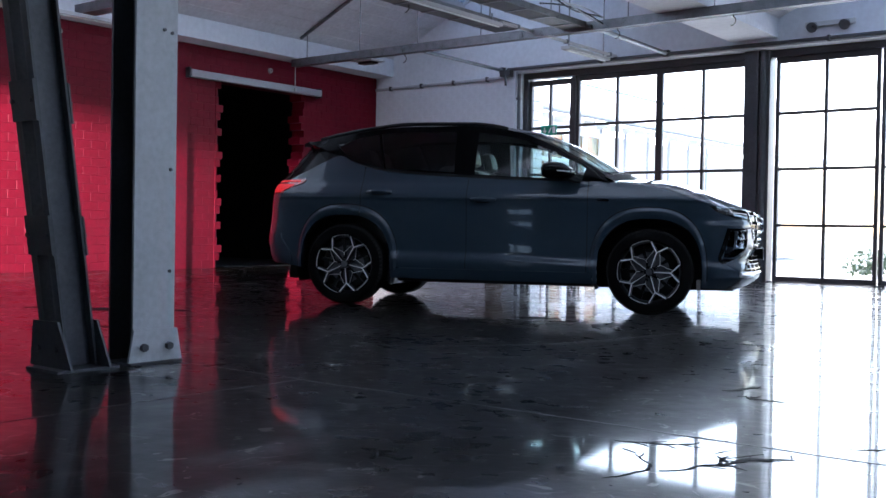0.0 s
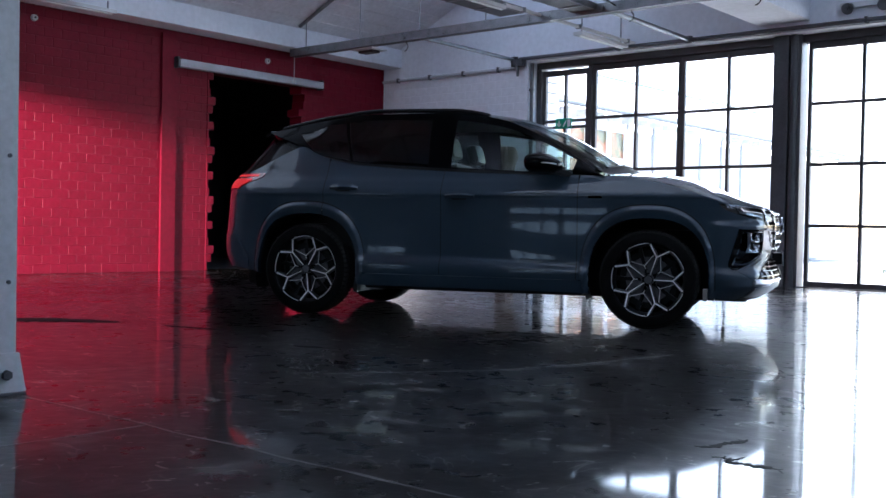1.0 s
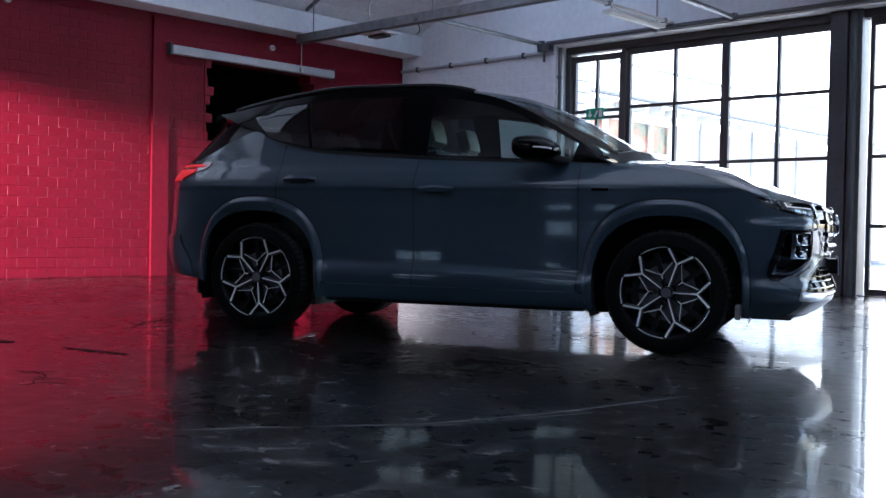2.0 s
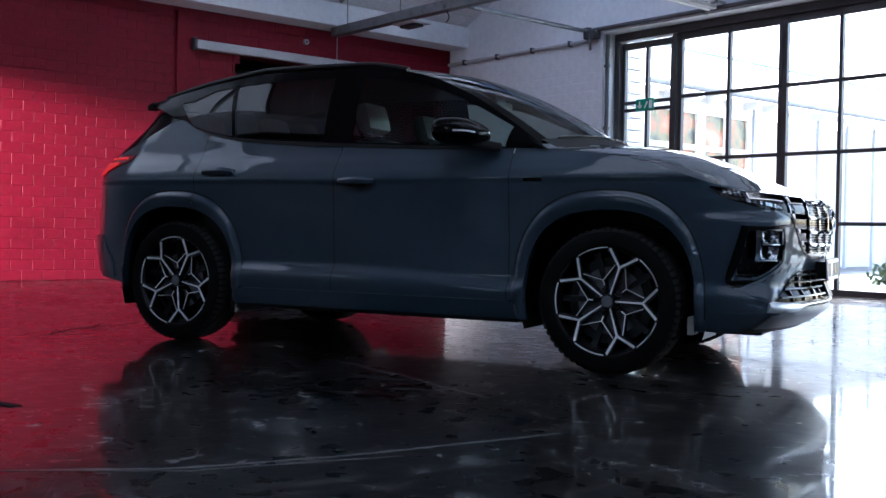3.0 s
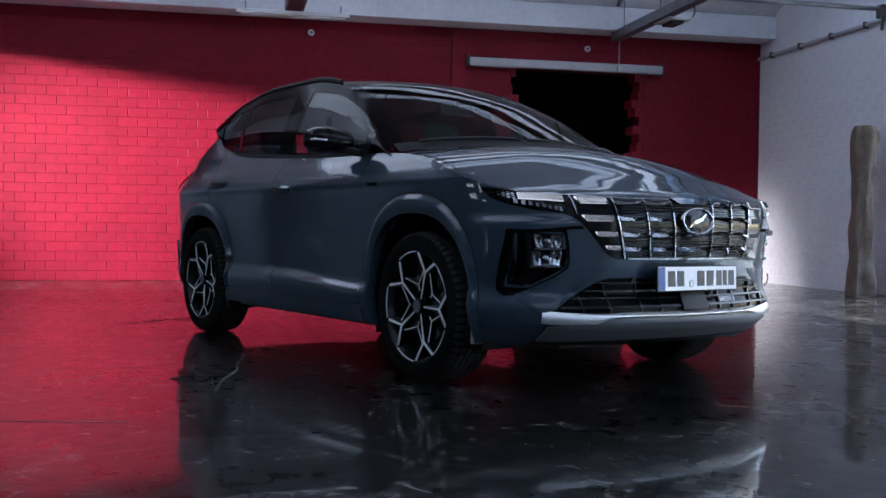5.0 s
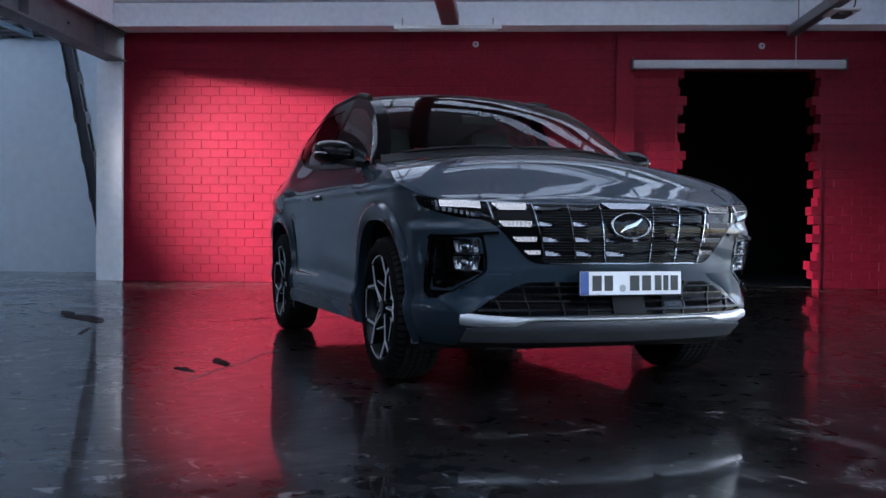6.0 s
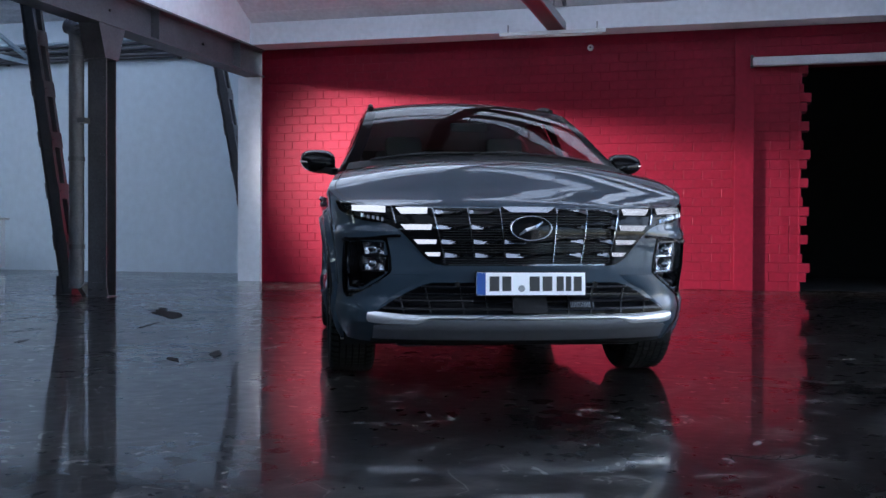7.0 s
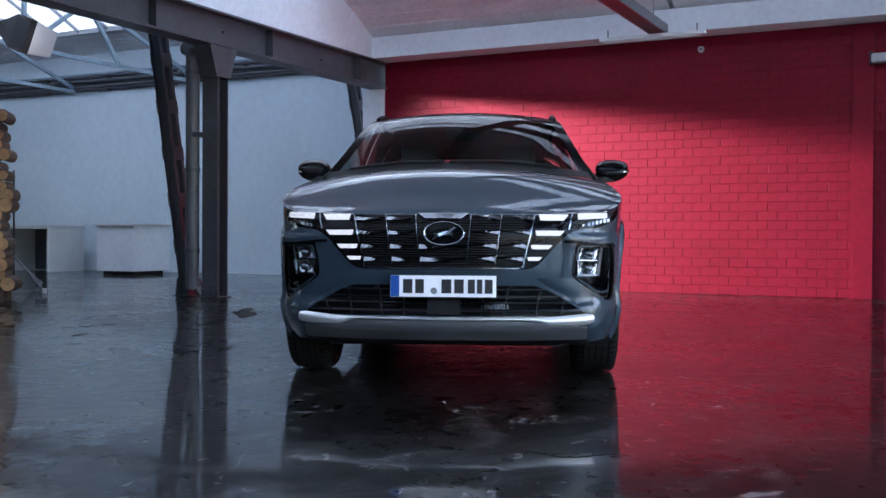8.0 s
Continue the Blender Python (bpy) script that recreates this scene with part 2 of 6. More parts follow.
def mesh_of(bm, name, material, smooth=False):
    me = bpy.data.meshes.new(name)
    bmesh.ops.recalc_face_normals(bm, faces=bm.faces)
    bm.to_mesh(me)
    bm.free()
    me.materials.append(material)
    if smooth:
        me.shade_smooth()
        if smooth is not True:
            me.set_sharp_from_angle(angle=radians(smooth))
    return me


def part(name, bm, material, parent, label="", smooth=False):
    ob = new(name, mesh_of(bm, name, material, smooth))
    ob.parent = parent
    if label:
        ob["label"] = label
    return ob


def thing(name, m, label, category, group=""):
    ob = new(name)
    ob.matrix_world = m
    return tagged(ob, label, category, group)


def setting(name, bm, material, label, category, smooth=False):
    return tagged(new(name, mesh_of(bm, name, material, smooth)), label, category, kind="structure")


B = bmesh.new
# ---- large structure ----
RX, WF, WY = -12.98, 14.41, 14.64  # face of the red wall, face of the gable wall, inner line of the windows set back in it
BAY = (2.45, 2.82)                # the pier and steel beam between the two bays
VALLEY = -5.65                    # middle of the valley box between two roof gables
TOP = 3.515                       # top of the red wall

bm = B()
box(bm, -17, 9, -10, 16, -0.3, 0)
setting("floor", bm, M_FLOOR, "dark polished concrete floor with pale scuffs and hairline cracks", "floor")

# walls closing the hall behind and beside the camera
# out of view; clerestory added for daylight and reflections on the car's front
bm = B()
box(bm, 8.7, 9.0, -10, 4.4, 0, 7.0)
box(bm, 8.7, 9.0, 4.4, WY, 3.4, 6.5)
box(bm, 8.7, 9.0, 4.4, WY, 0, 2.7)
for y in (4.4, 7.7, 11.0, 14.3):
    box(bm, 8.7, 9.0, y, y + 0.5, 2.7, 3.4)
setting("wall_east", bm, M_MIDWALL, "unseen plain grey wall behind the camera with an added clerestory", "wall")
# out of view; kept dark for the car's flank, openings added for door reflections
bm = B()
box(bm, -17, -5.4, -10.3, -10, 0, 8.8)
box(bm, -5.4, -4.5, -10.3, -10, 0, 1.9)
box(bm, -5.4, -1.0, -10.3, -10, 2.95, 8.8)
box(bm, -4.5, -2.2, -10.3, -10, 0, 2.95)
box(bm, -2.2, -1.0, -10.3, -10, 0, 1.8)
box(bm, -1.0, 9, -10.3, -10, 0, 8.8)
for x in (-4.95, -1.8, -1.4):
    box(bm, x - 0.03, x + 0.03, -10.2, -10.12, 1.8, 2.95)
for x0, x1 in ((-5.4, -4.5), (-2.2, -1.0)):
    box(bm, x0, x1, -10.19, -10.13, 2.36, 2.42)
setting("wall_south", bm, M_DARKWALL, "unseen wall closing the second bay, kept dark, with two added openings", "wall")
bm = B()
box(bm, -400, 400, -600, -10.3, -0.35, -0.06)
box(bm, 9.0, 400, -10.3, WY + 0.3, -0.35, -0.06)
setting("ground_south", bm, M_GRAVEL, "pale gravel ground behind the second bay", "ground")
bm = B()
box(bm, -15.9, -15.6, -10, 2.45, 0, 7.0)
setting("wall_west", bm, M_BLUEWHITE, "smooth cool white plaster wall of the second bay", "wall")
bm = B()
box(bm, -15.6, RX - 0.32, 2.5, 2.8, 0, 7.0)
setting("wall_return", bm, M_WHITE, "short white return wall beside the red wall", "wall")

# red wall core with the doorway through it; the bricks are laid on its face
DOOR_Y, DOOR_Z = (10.58, 12.52), 3.0
bm = B()
box(bm, RX - 0.3, RX - 0.0098, BAY[1], DOOR_Y[0] + 0.0, 0, TOP)
box(bm, RX - 0.3, RX - 0.0098, DOOR_Y[1], WF, 0, TOP)
box(bm, RX - 0.3, RX - 0.0098, DOOR_Y[0], DOOR_Y[1], DOOR_Z, TOP)
red_wall = setting("wall_red", bm, M_REDJ, "red painted brick wall with recessed joints and a toothed doorway", "wall")
# the room's darkness is put into its near-black surfaces
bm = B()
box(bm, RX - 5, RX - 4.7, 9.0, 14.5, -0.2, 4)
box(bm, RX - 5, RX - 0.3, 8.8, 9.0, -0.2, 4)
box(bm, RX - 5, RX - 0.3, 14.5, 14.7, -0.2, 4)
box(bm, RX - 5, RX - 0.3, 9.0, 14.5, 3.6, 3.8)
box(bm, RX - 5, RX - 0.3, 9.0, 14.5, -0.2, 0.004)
setting("blackened_room", bm, M_BLACK, "room behind the doorway, its darkness painted near-black", "room")
bm = B()
box(bm, RX - 0.02, RX + 0.035, 9.74, 9.99, 0, TOP - 0.06, 0.004)
setting("pilaster", bm, M_RED, "shallow red painted pilaster on the brick wall", "pilaster")
bm = B()
box(bm, RX - 0.3, RX + 0.06, BAY[0], BAY[1], 0, 3.1, 0.006)
setting("pier", bm, M_WHITE, "white painted pier at the end of the red wall", "pier")

# window wall: white brick part, parapet over the openings
bm = B()
box(bm, RX - 0.3, -9.82, WF, WY + 0.3, 0, 3.39)
box(bm, RX - 0.3, 9, WF, WY + 0.3, 3.39, 6.5)
box(bm, 4.45, 9, WF, WY + 0.3, 0, 3.39)
window_wall = setting("wall_north", bm, M_WHITE, "white painted brick gable wall over the steel windows", "wall")

# ceilings: two boarded slopes for each gable, glazed near the ridge
SLOPE = 0.48


def gable(x0, x1, y0, y1, name, label, glazed, base=3.62, step=0.8):
    mid = (x0 + x1) / 2
    bm = B()
    for s, xe in ((1, x0), (-1, x1)):
        half = (mid - x0) * (1 - glazed)
        n = 9
        for i in range(n):
            a, b = half * i / n, half * (i + 1) / n - 0.012
            za, zb = base + SLOPE * a, base + SLOPE * b
            q = [bm.verts.new(p) for p in ((xe + s * a, y0, za), (xe + s * b, y0, zb), (xe + s * b, y1, zb), (xe + s * a, y1, za),
                                           (xe + s * a, y0, za + 0.06), (xe + s * b, y0, zb + 0.06), (xe + s * b, y1, zb + 0.06), (xe + s * a, y1, za + 0.06))]
            for f in ((0, 1, 2, 3), (4, 5, 6, 7), (0, 1, 5, 4), (1, 2, 6, 5), (2, 3, 7, 6), (3, 0, 4, 7)):
                bm.faces.new([q[k] for k in f])
        a, b = 0, half
        q = [bm.verts.new(p) for p in ((xe, y0, base + 0.08), (xe + s * b, y0, base + 0.08 + SLOPE * b), (xe + s * b, y1, base + 0.08 + SLOPE * b), (xe, y1, base + 0.08))]
        bm.faces.new(q)
    setting(name, bm, M_CEIL, label, "ceiling")
    bars = B()
    zr = base + SLOPE * (mid - x0)
    for s, xe in ((1, x0), (-1, x1)):
        half = (mid - x0) * (1 - glazed)
        n = int((y1 - y0) / step)
        for i in range(n + 1):
            y = y0 + 0.03 + (y1 - y0 - 0.06) * i / n
            bar(bars, (xe + s * half, y, base + 0.02 + SLOPE * half), (mid, y, zr + 0.02), 0.04, 0.06)
        bar(bars, (xe + s * half, y0, base + 0.01 + SLOPE * half), (xe + s * half, y1, base + 0.01 + SLOPE * half), 0.07, 0.09)
    bar(bars, (mid, y0, zr + 0.05), (mid, y1, zr + 0.05), 0.12, 0.09)
    setting(name + "_skylight_bars", bars, M_STEELLIGHT, "pale steel glazing bars of the ridge skylight", "skylight")
    bm = B()
    for s, xe in ((1, x0), (-1, x1)):
        half = (mid - x0) * (1 - glazed)
        q = [bm.verts.new(p) for p in ((xe + s * half, y0, base + 0.07 + SLOPE * half), (mid, y0, zr + 0.10), (mid, y1, zr + 0.10), (xe + s * half, y1, base + 0.07 + SLOPE * half))]
        bm.faces.new(q)
    setting(name + "_skylight_glass", bm, M_SKYLIGHT, "frosted wired glass of the ridge skylight", "skylight")


gable(RX - 0.1, VALLEY, BAY[1], WF, "ceiling_main", "white boarded sloping ceiling rising to a ridge skylight", 0.43, step=1.9)
# glazing of the next two gables sized to light the car from above
gable(VALLEY, 1.4, BAY[1], WF, "ceiling_next", "white boarded sloping ceiling of the neighbouring gable", 0.68, step=3.8)
gable(1.4, 8.7, BAY[1], WF, "ceiling_far", "unseen white boarded sloping ceiling assumed over the far gable", 0.68, step=3.8)
gable(-15.6, VALLEY - 1, -10, BAY[0], "ceiling_bay", "pale sloping roof of the second bay with skylight", 0.85, 4.75)
gable(VALLEY - 1, 8.7, -10, BAY[0], "ceiling_bay_far", "pale sloping roof over the second bay's far half", 0.08, 4.75)

# white valley boxes under the gutters
bm = B()
box(bm, RX - 0.1, RX + 0.42, BAY[1], WF, TOP, TOP + 0.32, 0.01)
setting("gutter_box_west", bm, M_WHITE, "white painted gutter box over the red wall", "gutter box")
bm = B()
box(bm, VALLEY - 0.35, VALLEY + 0.35, BAY[1], WF, 3.515, 3.82, 0.01)
setting("gutter_box_middle", bm, M_WHITE, "white painted valley gutter box under the roof", "gutter box")
bm = B()
box(bm, 1.05, 1.75, BAY[1], WF, 3.515, 3.82, 0.01)
setting("gutter_box_east", bm, M_WHITE, "white painted valley gutter box", "gutter box")
# gable infill over the steel beam
bm = B()
box(bm, RX - 0.3, 8.7, BAY[0] + 0.12, BAY[1] + 0.004, 3.52, 8.8)
setting("gable_infill", bm, M_WHITE, "white gable infill standing on the steel beam", "wall")

# ---- outdoors ----
bm = B()
box(bm, -400, 400, WY + 0.3, 600, -0.35, -0.06)
setting("ground", bm, M_GRAVEL, "pale gravel yard outside the windows", "ground")
# added ground sheet, paler than the gravel to stand for the yard's glare
bm = B()
box(bm, -11.4, 400, 19.5, 590, -0.059, -0.05)
setting("pavement", bm, M_PALEYARD, "pale ground sheet added to brighten the far yard", "pavement")
# ---- car ----
M_PAINT = mat("blue_grey_car_paint", (0.0235, 0.0385, 0.054), 0.42, metal=0.0, vary=0.03, scale=2, coat=1.0, spec=0.12)
M_PAINT.node_tree.nodes["Principled BSDF"].inputs["Coat IOR"].default_value = 1.4
M_PIANO = mat("piano_black_panel", (0.003, 0.003, 0.0035), 0.08, vary=0.0, spec=0.14)
M_PILLAR = mat("black_pillar_film", (0.003, 0.003, 0.0035), 0.1, vary=0.0, spec=0.035)
M_TRIM = mat("matt_black_plastic", (0.005, 0.005, 0.0055), 0.5, vary=0.15, scale=8, spec=0.22)
M_REFLECT = mat("lamp_reflector_chrome", (0.45, 0.47, 0.5), 0.14, metal=1.0, vary=0.15, scale=30)
M_CHROME = mat("dark_chrome", (0.27, 0.28, 0.30), 0.09, metal=1.0, vary=0.05, scale=6)
M_LENS = mat("lamp_lens_dark_chrome", (0.16, 0.17, 0.18), 0.1, metal=1.0, vary=0.3, scale=40)
M_SATINBLACK = mat("satin_black_paint", (0.004, 0.004, 0.005), 0.28, vary=0.0, spec=0.25)
M_SILVER = mat("silver_skid_paint", (0.62, 0.63, 0.64), 0.32, metal=0.6, vary=0.05, scale=4, coat=0.3)
M_SKID = mat("dark_grey_skid", (0.10, 0.105, 0.115), 0.38, metal=0.3, vary=0.06, scale=4)
M_ALU = mat("machined_aluminium", (0.72, 0.72, 0.72), 0.42, metal=0.3, vary=0.05, scale=20)
M_RUBBER = mat("tyre_rubber", (0.004, 0.004, 0.004), 0.65, vary=0.2, scale=12, bump=0.1, bump_scale=120, spec=0.06)
M_TREAD = mat("worn_tyre_tread", (0.018, 0.018, 0.0175), 0.75, vary=0.25, scale=14, spec=0.08)
M_SCREEN = glass_mat("windscreen_glass", (0.5, 0.57, 0.56), 0.05)
M_TINT = glass_mat("door_glass", (0.58, 0.69, 0.67), 0.055)
M_PRIVACY = glass_mat("privacy_glass", (0.05, 0.055, 0.06), 0.05)
M_REARGLASS = glass_mat("rear_window_glass", (0.32, 0.35, 0.35), 0.05)
M_DRL = glow_mat("daytime_lamp", (0.5, 0.52, 0.55), 0.2)
M_TAIL = glow_mat("tail_lamp_lit", (1.0, 0.015, 0.015), 0.055)
M_TAILGLASS = mat("tail_lamp_red", (0.18, 0.004, 0.006), 0.1, vary=0.0, coat=1.0)
M_SEAT = mat("seat_leather", (0.022, 0.022, 0.024), 0.45, vary=0.15, scale=6, bump=0.1, bump_scale=150)
M_SEATLIGHT = mat("seat_leather_pale", (0.06, 0.063, 0.06), 0.5, vary=0.1, scale=6)
M_DEFLECT = mat("pale_plastic_deflector", (0.2, 0.195, 0.18), 0.6, vary=0.1, scale=10)
M_PLATE = mat("plate_white", (0.9, 0.9, 0.92), 0.35, vary=0.02)
M_PLATEBLUE = mat("plate_blue", (0.006, 0.06, 0.28), 0.35, vary=0.02)
M_INK = mat("plate_black_ink", (0.012, 0.012, 0.014), 0.45, vary=0.02)


def curve(xs, ys, flat=False):
    """Smooth monotone curve through the knots; flat: level at both ends."""
    xs, ys = np.array(xs, float), np.array(ys, float)
    h, d = np.diff(xs), np.diff(ys) / np.diff(xs)
    m = np.zeros(len(xs))
    m[0], m[-1] = (0.0, 0.0) if flat else (d[0], d[-1])
    for i in range(1, len(xs) - 1):
        if d[i - 1] * d[i] > 0:
            a, b = 2 * h[i] + h[i - 1], h[i] + 2 * h[i - 1]
            m[i] = (a + b) / (a / d[i - 1] + b / d[i])

    def f(x):
        x = min(max(x, xs[0]), xs[-1])
        i = min(int(np.searchsorted(xs, x, "right")) - 1, len(h) - 1)
        t = (x - xs[i]) / h[i]
        return float(ys[i] * (1 + 2 * t) * (1 - t) ** 2 + m[i] * h[i] * t * (1 - t) ** 2 + ys[i + 1] * t * t * (3 - 2 * t) + m[i + 1] * h[i] * t * t * (t - 1))
    return f


def smooth(a, b, x):
    t = min(max((x - a) / (b - a), 0.0), 1.0)
    return t * t * (3 - 2 * t)


AX, WHEEL_Z, WHEEL_R = 1.34, 0.357, 0.357          # axle distance from the middle, hub height, tyre radius
ARCH_R = 0.432


def arch_rho(dx, dz, ax, rx_in, rx_out, rz):
    """Squared-off round distance from a hub; 1 on the edge. rx_in is towards the doors."""
    rx = rx_in if (dx < 0) == (ax > 0) else rx_out
    return ((abs(dx) / rx) ** 2.5 + (abs(dz) / rz) ** 2.5) ** 0.4


def lip_rho(x, z, ax):
    return arch_rho(x - ax, z - WHEEL_Z, ax, ARCH_R, ARCH_R - 0.012, ARCH_R + 0.008)


def flare_rho(x, z, ax):
    return arch_rho(x - ax, z - WHEEL_Z, ax, 0.492, 0.458, 0.532)


NOSE, TAIL = 2.235, -2.24
PLAN = ((TAIL, 0), (-2.225, 0.42), (-2.16, 0.68), (-2.03, 0.82), (-1.75, 0.895), (-1.34, 0.918), (-0.7, 0.905), (0, 0.903), (0.7, 0.905), (1.34, 0.922),
        (1.62, 0.922), (1.82, 0.893), (1.97, 0.828), (2.08, 0.725), (2.155, 0.55), (2.21, 0.30), (NOSE, 0))
_u = [0.0]
for (xa, ya), (xb, yb) in zip(PLAN, PLAN[1:]):
    _u.append(_u[-1] + math.hypot(xb - xa, yb - ya))
_u = [k / _u[-1] for k in _u]
plan_x, plan_y = curve(_u, [p[0] for p in PLAN], True), curve(_u, [p[1] for p in PLAN])
nose_x = curve((0.22, 0.27, 0.33, 0.38, 0.46, 0.6, 0.75, 0.84, 0.89, 1.2), (2.10, 2.17, 2.235, 2.235, 2.205, 2.225, 2.235, 2.22, 2.18, 2.1))
tail_x = curve((0.28, 0.38, 0.55, 0.75, 1.0, 1.12, 1.36), (-2.10, -2.2, -2.26, -2.23, -2.2, -2.13, -1.98))
width = curve((0.2, 0.29, 0.40, 0.47, 0.6, 0.8, 0.93, 0.99, 1.04, 1.10, 1.2, 1.36), (0.93, 0.962, 0.985, 0.972, 0.975, 0.99, 1.0, 0.992, 0.965, 0.918, 0.865, 0.785))
top_z = curve((-2.2, -2.05, -1.9, -1.68, -1.5, -1.25, -0.95, -0.4, 0.25, 0.95, 1.2, 1.5, 1.74, 1.9, 2.05, 2.3), (1.10, 1.115, 1.17, 1.28, 1.335, 1.255, 1.195, 1.155, 1.125, 1.105, 1.085, 1.035, 0.965, 0.915, 0.885, 0.868))
low_z = curve((-2.2, -1.9, -1.7, -1.0, 0.9, 1.8, 2.05, 2.3), (0.36, 0.335, 0.30, 0.255, 0.245, 0.235, 0.225, 0.235))


def skin(u, z):
    """Half of the body's flank: a point at the way u round the plan and the height z, with y positive."""
    x0, y0 = plan_x(u), plan_y(u)
    x = x0
    if x0 > AX:
        x = AX + (x0 - AX) * (nose_x(z) - AX) / (NOSE - AX)
    elif x0 < -AX:
        x = -AX + (x0 + AX) * (tail_x(z) + AX) / (TAIL + AX)
    y = y0 * width(z)
    if abs(x) < 2.0:
        for ax in (AX, -AX):
            # flared arches with a crisp outer edge
            y += 0.030 * (1 - smooth(0.95, 1.0, flare_rho(x, z, ax))) * (0.65 + 0.35 * smooth(0.98, 1.10, lip_rho(x, z, ax)))
        # pressed facets of the doors
        if -0.95 < x < 0.95:
            edge = smooth(-0.95, -0.8, x) * (1 - smooth(0.8, 0.95, x))
            line = 0.90 - 0.30 * (x + 0.9) / 1.7
            y += 0.006 * edge * (1 - smooth(line - 0.14, line + 0.03, z)) * smooth(0.42, 0.60, z)
            # lower crease that climbs to the rear
            zc = 0.432 - 0.045 * smooth(-0.1, 0.9, x)
            y += 0.030 * edge * (1 - smooth(zc, zc + 0.06, z))
        # shoulder crease that runs over the arches
        y += 0.008 * smooth(0.93, 0.955, z) * (1 - smooth(0.955, 1.02, z))
    # fold of the bumper corner over the lamp pocket
    fold = smooth(1.72, 1.86, x) * (1 - smooth(2.08, 2.17, x))
    y += 0.020 * fold * (1 - smooth(0.748, 0.795, z)) * smooth(0.38, 0.66, z)
    return Vector((x, y, z))


def solve_u(target, z, key, lo, hi):
    up = key(skin(hi, z)) > key(skin(lo, z))
    for _ in range(26):
        mid = (lo + hi) / 2
        if (key(skin(mid, z)) < target) == up:
            lo = mid
        else:
            hi = mid
    return (lo + hi) / 2


U_FRONT = solve_u(1.5, 0.7, lambda p: p.x, 0.3, 0.95)


def normal_at(u, z):
    du, dz = 1e-3, 4e-3
    a, b = skin(min(u + du, 1), z), skin(max(u - du, 0), z)
    n = (a - b).cross(skin(u, z + dz) - skin(u, z - dz))
    if n.x * math.copysign(1, plan_x(u)) + n.y < 0:
        n = -n
    return n.normalized()


def on_front(y, z, off=0.0):
    u = solve_u(abs(y), z, lambda p: p.y, U_FRONT, 1.0)
    p = skin(u, z) + normal_at(u, z) * off
    if y < 0:
        p.y = -p.y
    return p


def on_side(x, z, off=0.0, side=-1):
    u = solve_u(x, z, lambda p: p.x, 0.0, 1.0)
    p = skin(u, z) + normal_at(u, z) * off
    return Vector((p.x, side * p.y, p.z))


def sheet(bm, rows, rim=None):
    """A quad grid from rows of points; rim: rows of the same size behind it, joined round the border."""
    vs = [[bm.verts.new(p) for p in r] for r in rows]
    for a, b in zip(vs, vs[1:]):
        for i in range(len(a) - 1):
            bm.faces.new((a[i], a[i + 1], b[i + 1], b[i]))
    if rim:
        ws = [[bm.verts.new(p) for p in r] for r in rim]
        n, m = len(vs), len(vs[0])
        border = [(0, j) for j in range(m)] + [(i, m - 1) for i in range(1, n)] + [(n - 1, j) for j in range(m - 2, -1, -1)] + [(i, 0) for i in range(n - 2, 0, -1)]
        for (i, j), (k, l) in zip(border, border[1:] + border[:1]):
            bm.faces.new((vs[i][j], vs[k][l], ws[k][l], ws[i][j]))
    return vs


def front_panel(bm, zs, left, right, off, depth, n=6):
    rows, back = [], []
    for z in zs:
        ys = [left(z) + (right(z) - left(z)) * i / n for i in range(n + 1)]
        rows.append([on_front(y, z, off) for y in ys])
        back.append([on_front(y, z, off - depth) for y in ys])
    sheet(bm, rows, back)


def side_panel(bm, zs, rear, front, off, depth, n=8, side=-1):
    rows, back = [], []
    for z in zs:
        xs = [rear(z) + (front(z) - rear(z)) * i / n for i in range(n + 1)]
        rows.append([on_side(x, z, off, side) for x in xs])
        back.append([on_side(x, z, off - depth, side) for x in xs])
    sheet(bm, rows, back)


def front_ribbon(bm, pts, w, off, depth):
    """A band along points (y, z) of the front, w wide; w may be a list."""
    rows, back = [], []
    for i, (y, z) in enumerate(pts):
        a, b = pts[max(i - 1, 0)], pts[min(i + 1, len(pts) - 1)]
        dy, dz = b[0] - a[0], b[1] - a[1]
        k = math.hypot(dy, dz)
        wi = w[i] if isinstance(w, (list, tuple)) else w
        ny, nz = -dz / k * wi / 2, dy / k * wi / 2
        rows.append([on_front(y - ny, z - nz, off), on_front(y + ny, z + nz, off)])
        back.append([on_front(y - ny, z - nz, off - depth), on_front(y + ny, z + nz, off - depth)])
    sheet(bm, rows, back)


def tube(bm, pts, w, h, n=8):
    """A closed oval section swept along points."""
    rows = []
    for i, p in enumerate(pts):
        d = (pts[min(i + 1, len(pts) - 1)] - pts[max(i - 1, 0)]).normalized()
        y = Vector((0, 0, 1)).cross(d).normalized()
        z = d.cross(y)
        rows.append([bm.verts.new(p + y * (w / 2 * math.cos(2 * math.pi * k / n)) + z * (h / 2 * math.sin(2 * math.pi * k / n))) for k in range(n)])
    for a, b in zip(rows, rows[1:]):
        for k in range(n):
            bm.faces.new((a[k], a[(k + 1) % n], b[(k + 1) % n], b[k]))
    bm.faces.new(rows[0])
    bm.faces.new(rows[-1])


def steps(a, b, n):
    return [a + (b - a) * i / n for i in range(n + 1)]


CAR = pose(-5.414, 7.884, 0, 0, 0, 22.8)
car = thing("car", CAR, "blue-grey compact SUV with black roof and lit lamps", "car")

# flank panels, split at the door shuts
SEAMS = (-1.19, -0.225, 0.82, 1.80)
NZ = 84


def u_at_x(x):
    return solve_u(x, 0.7, lambda p: p.x, 0.0, 1.0)


us = list(np.linspace(0, 1, 360))
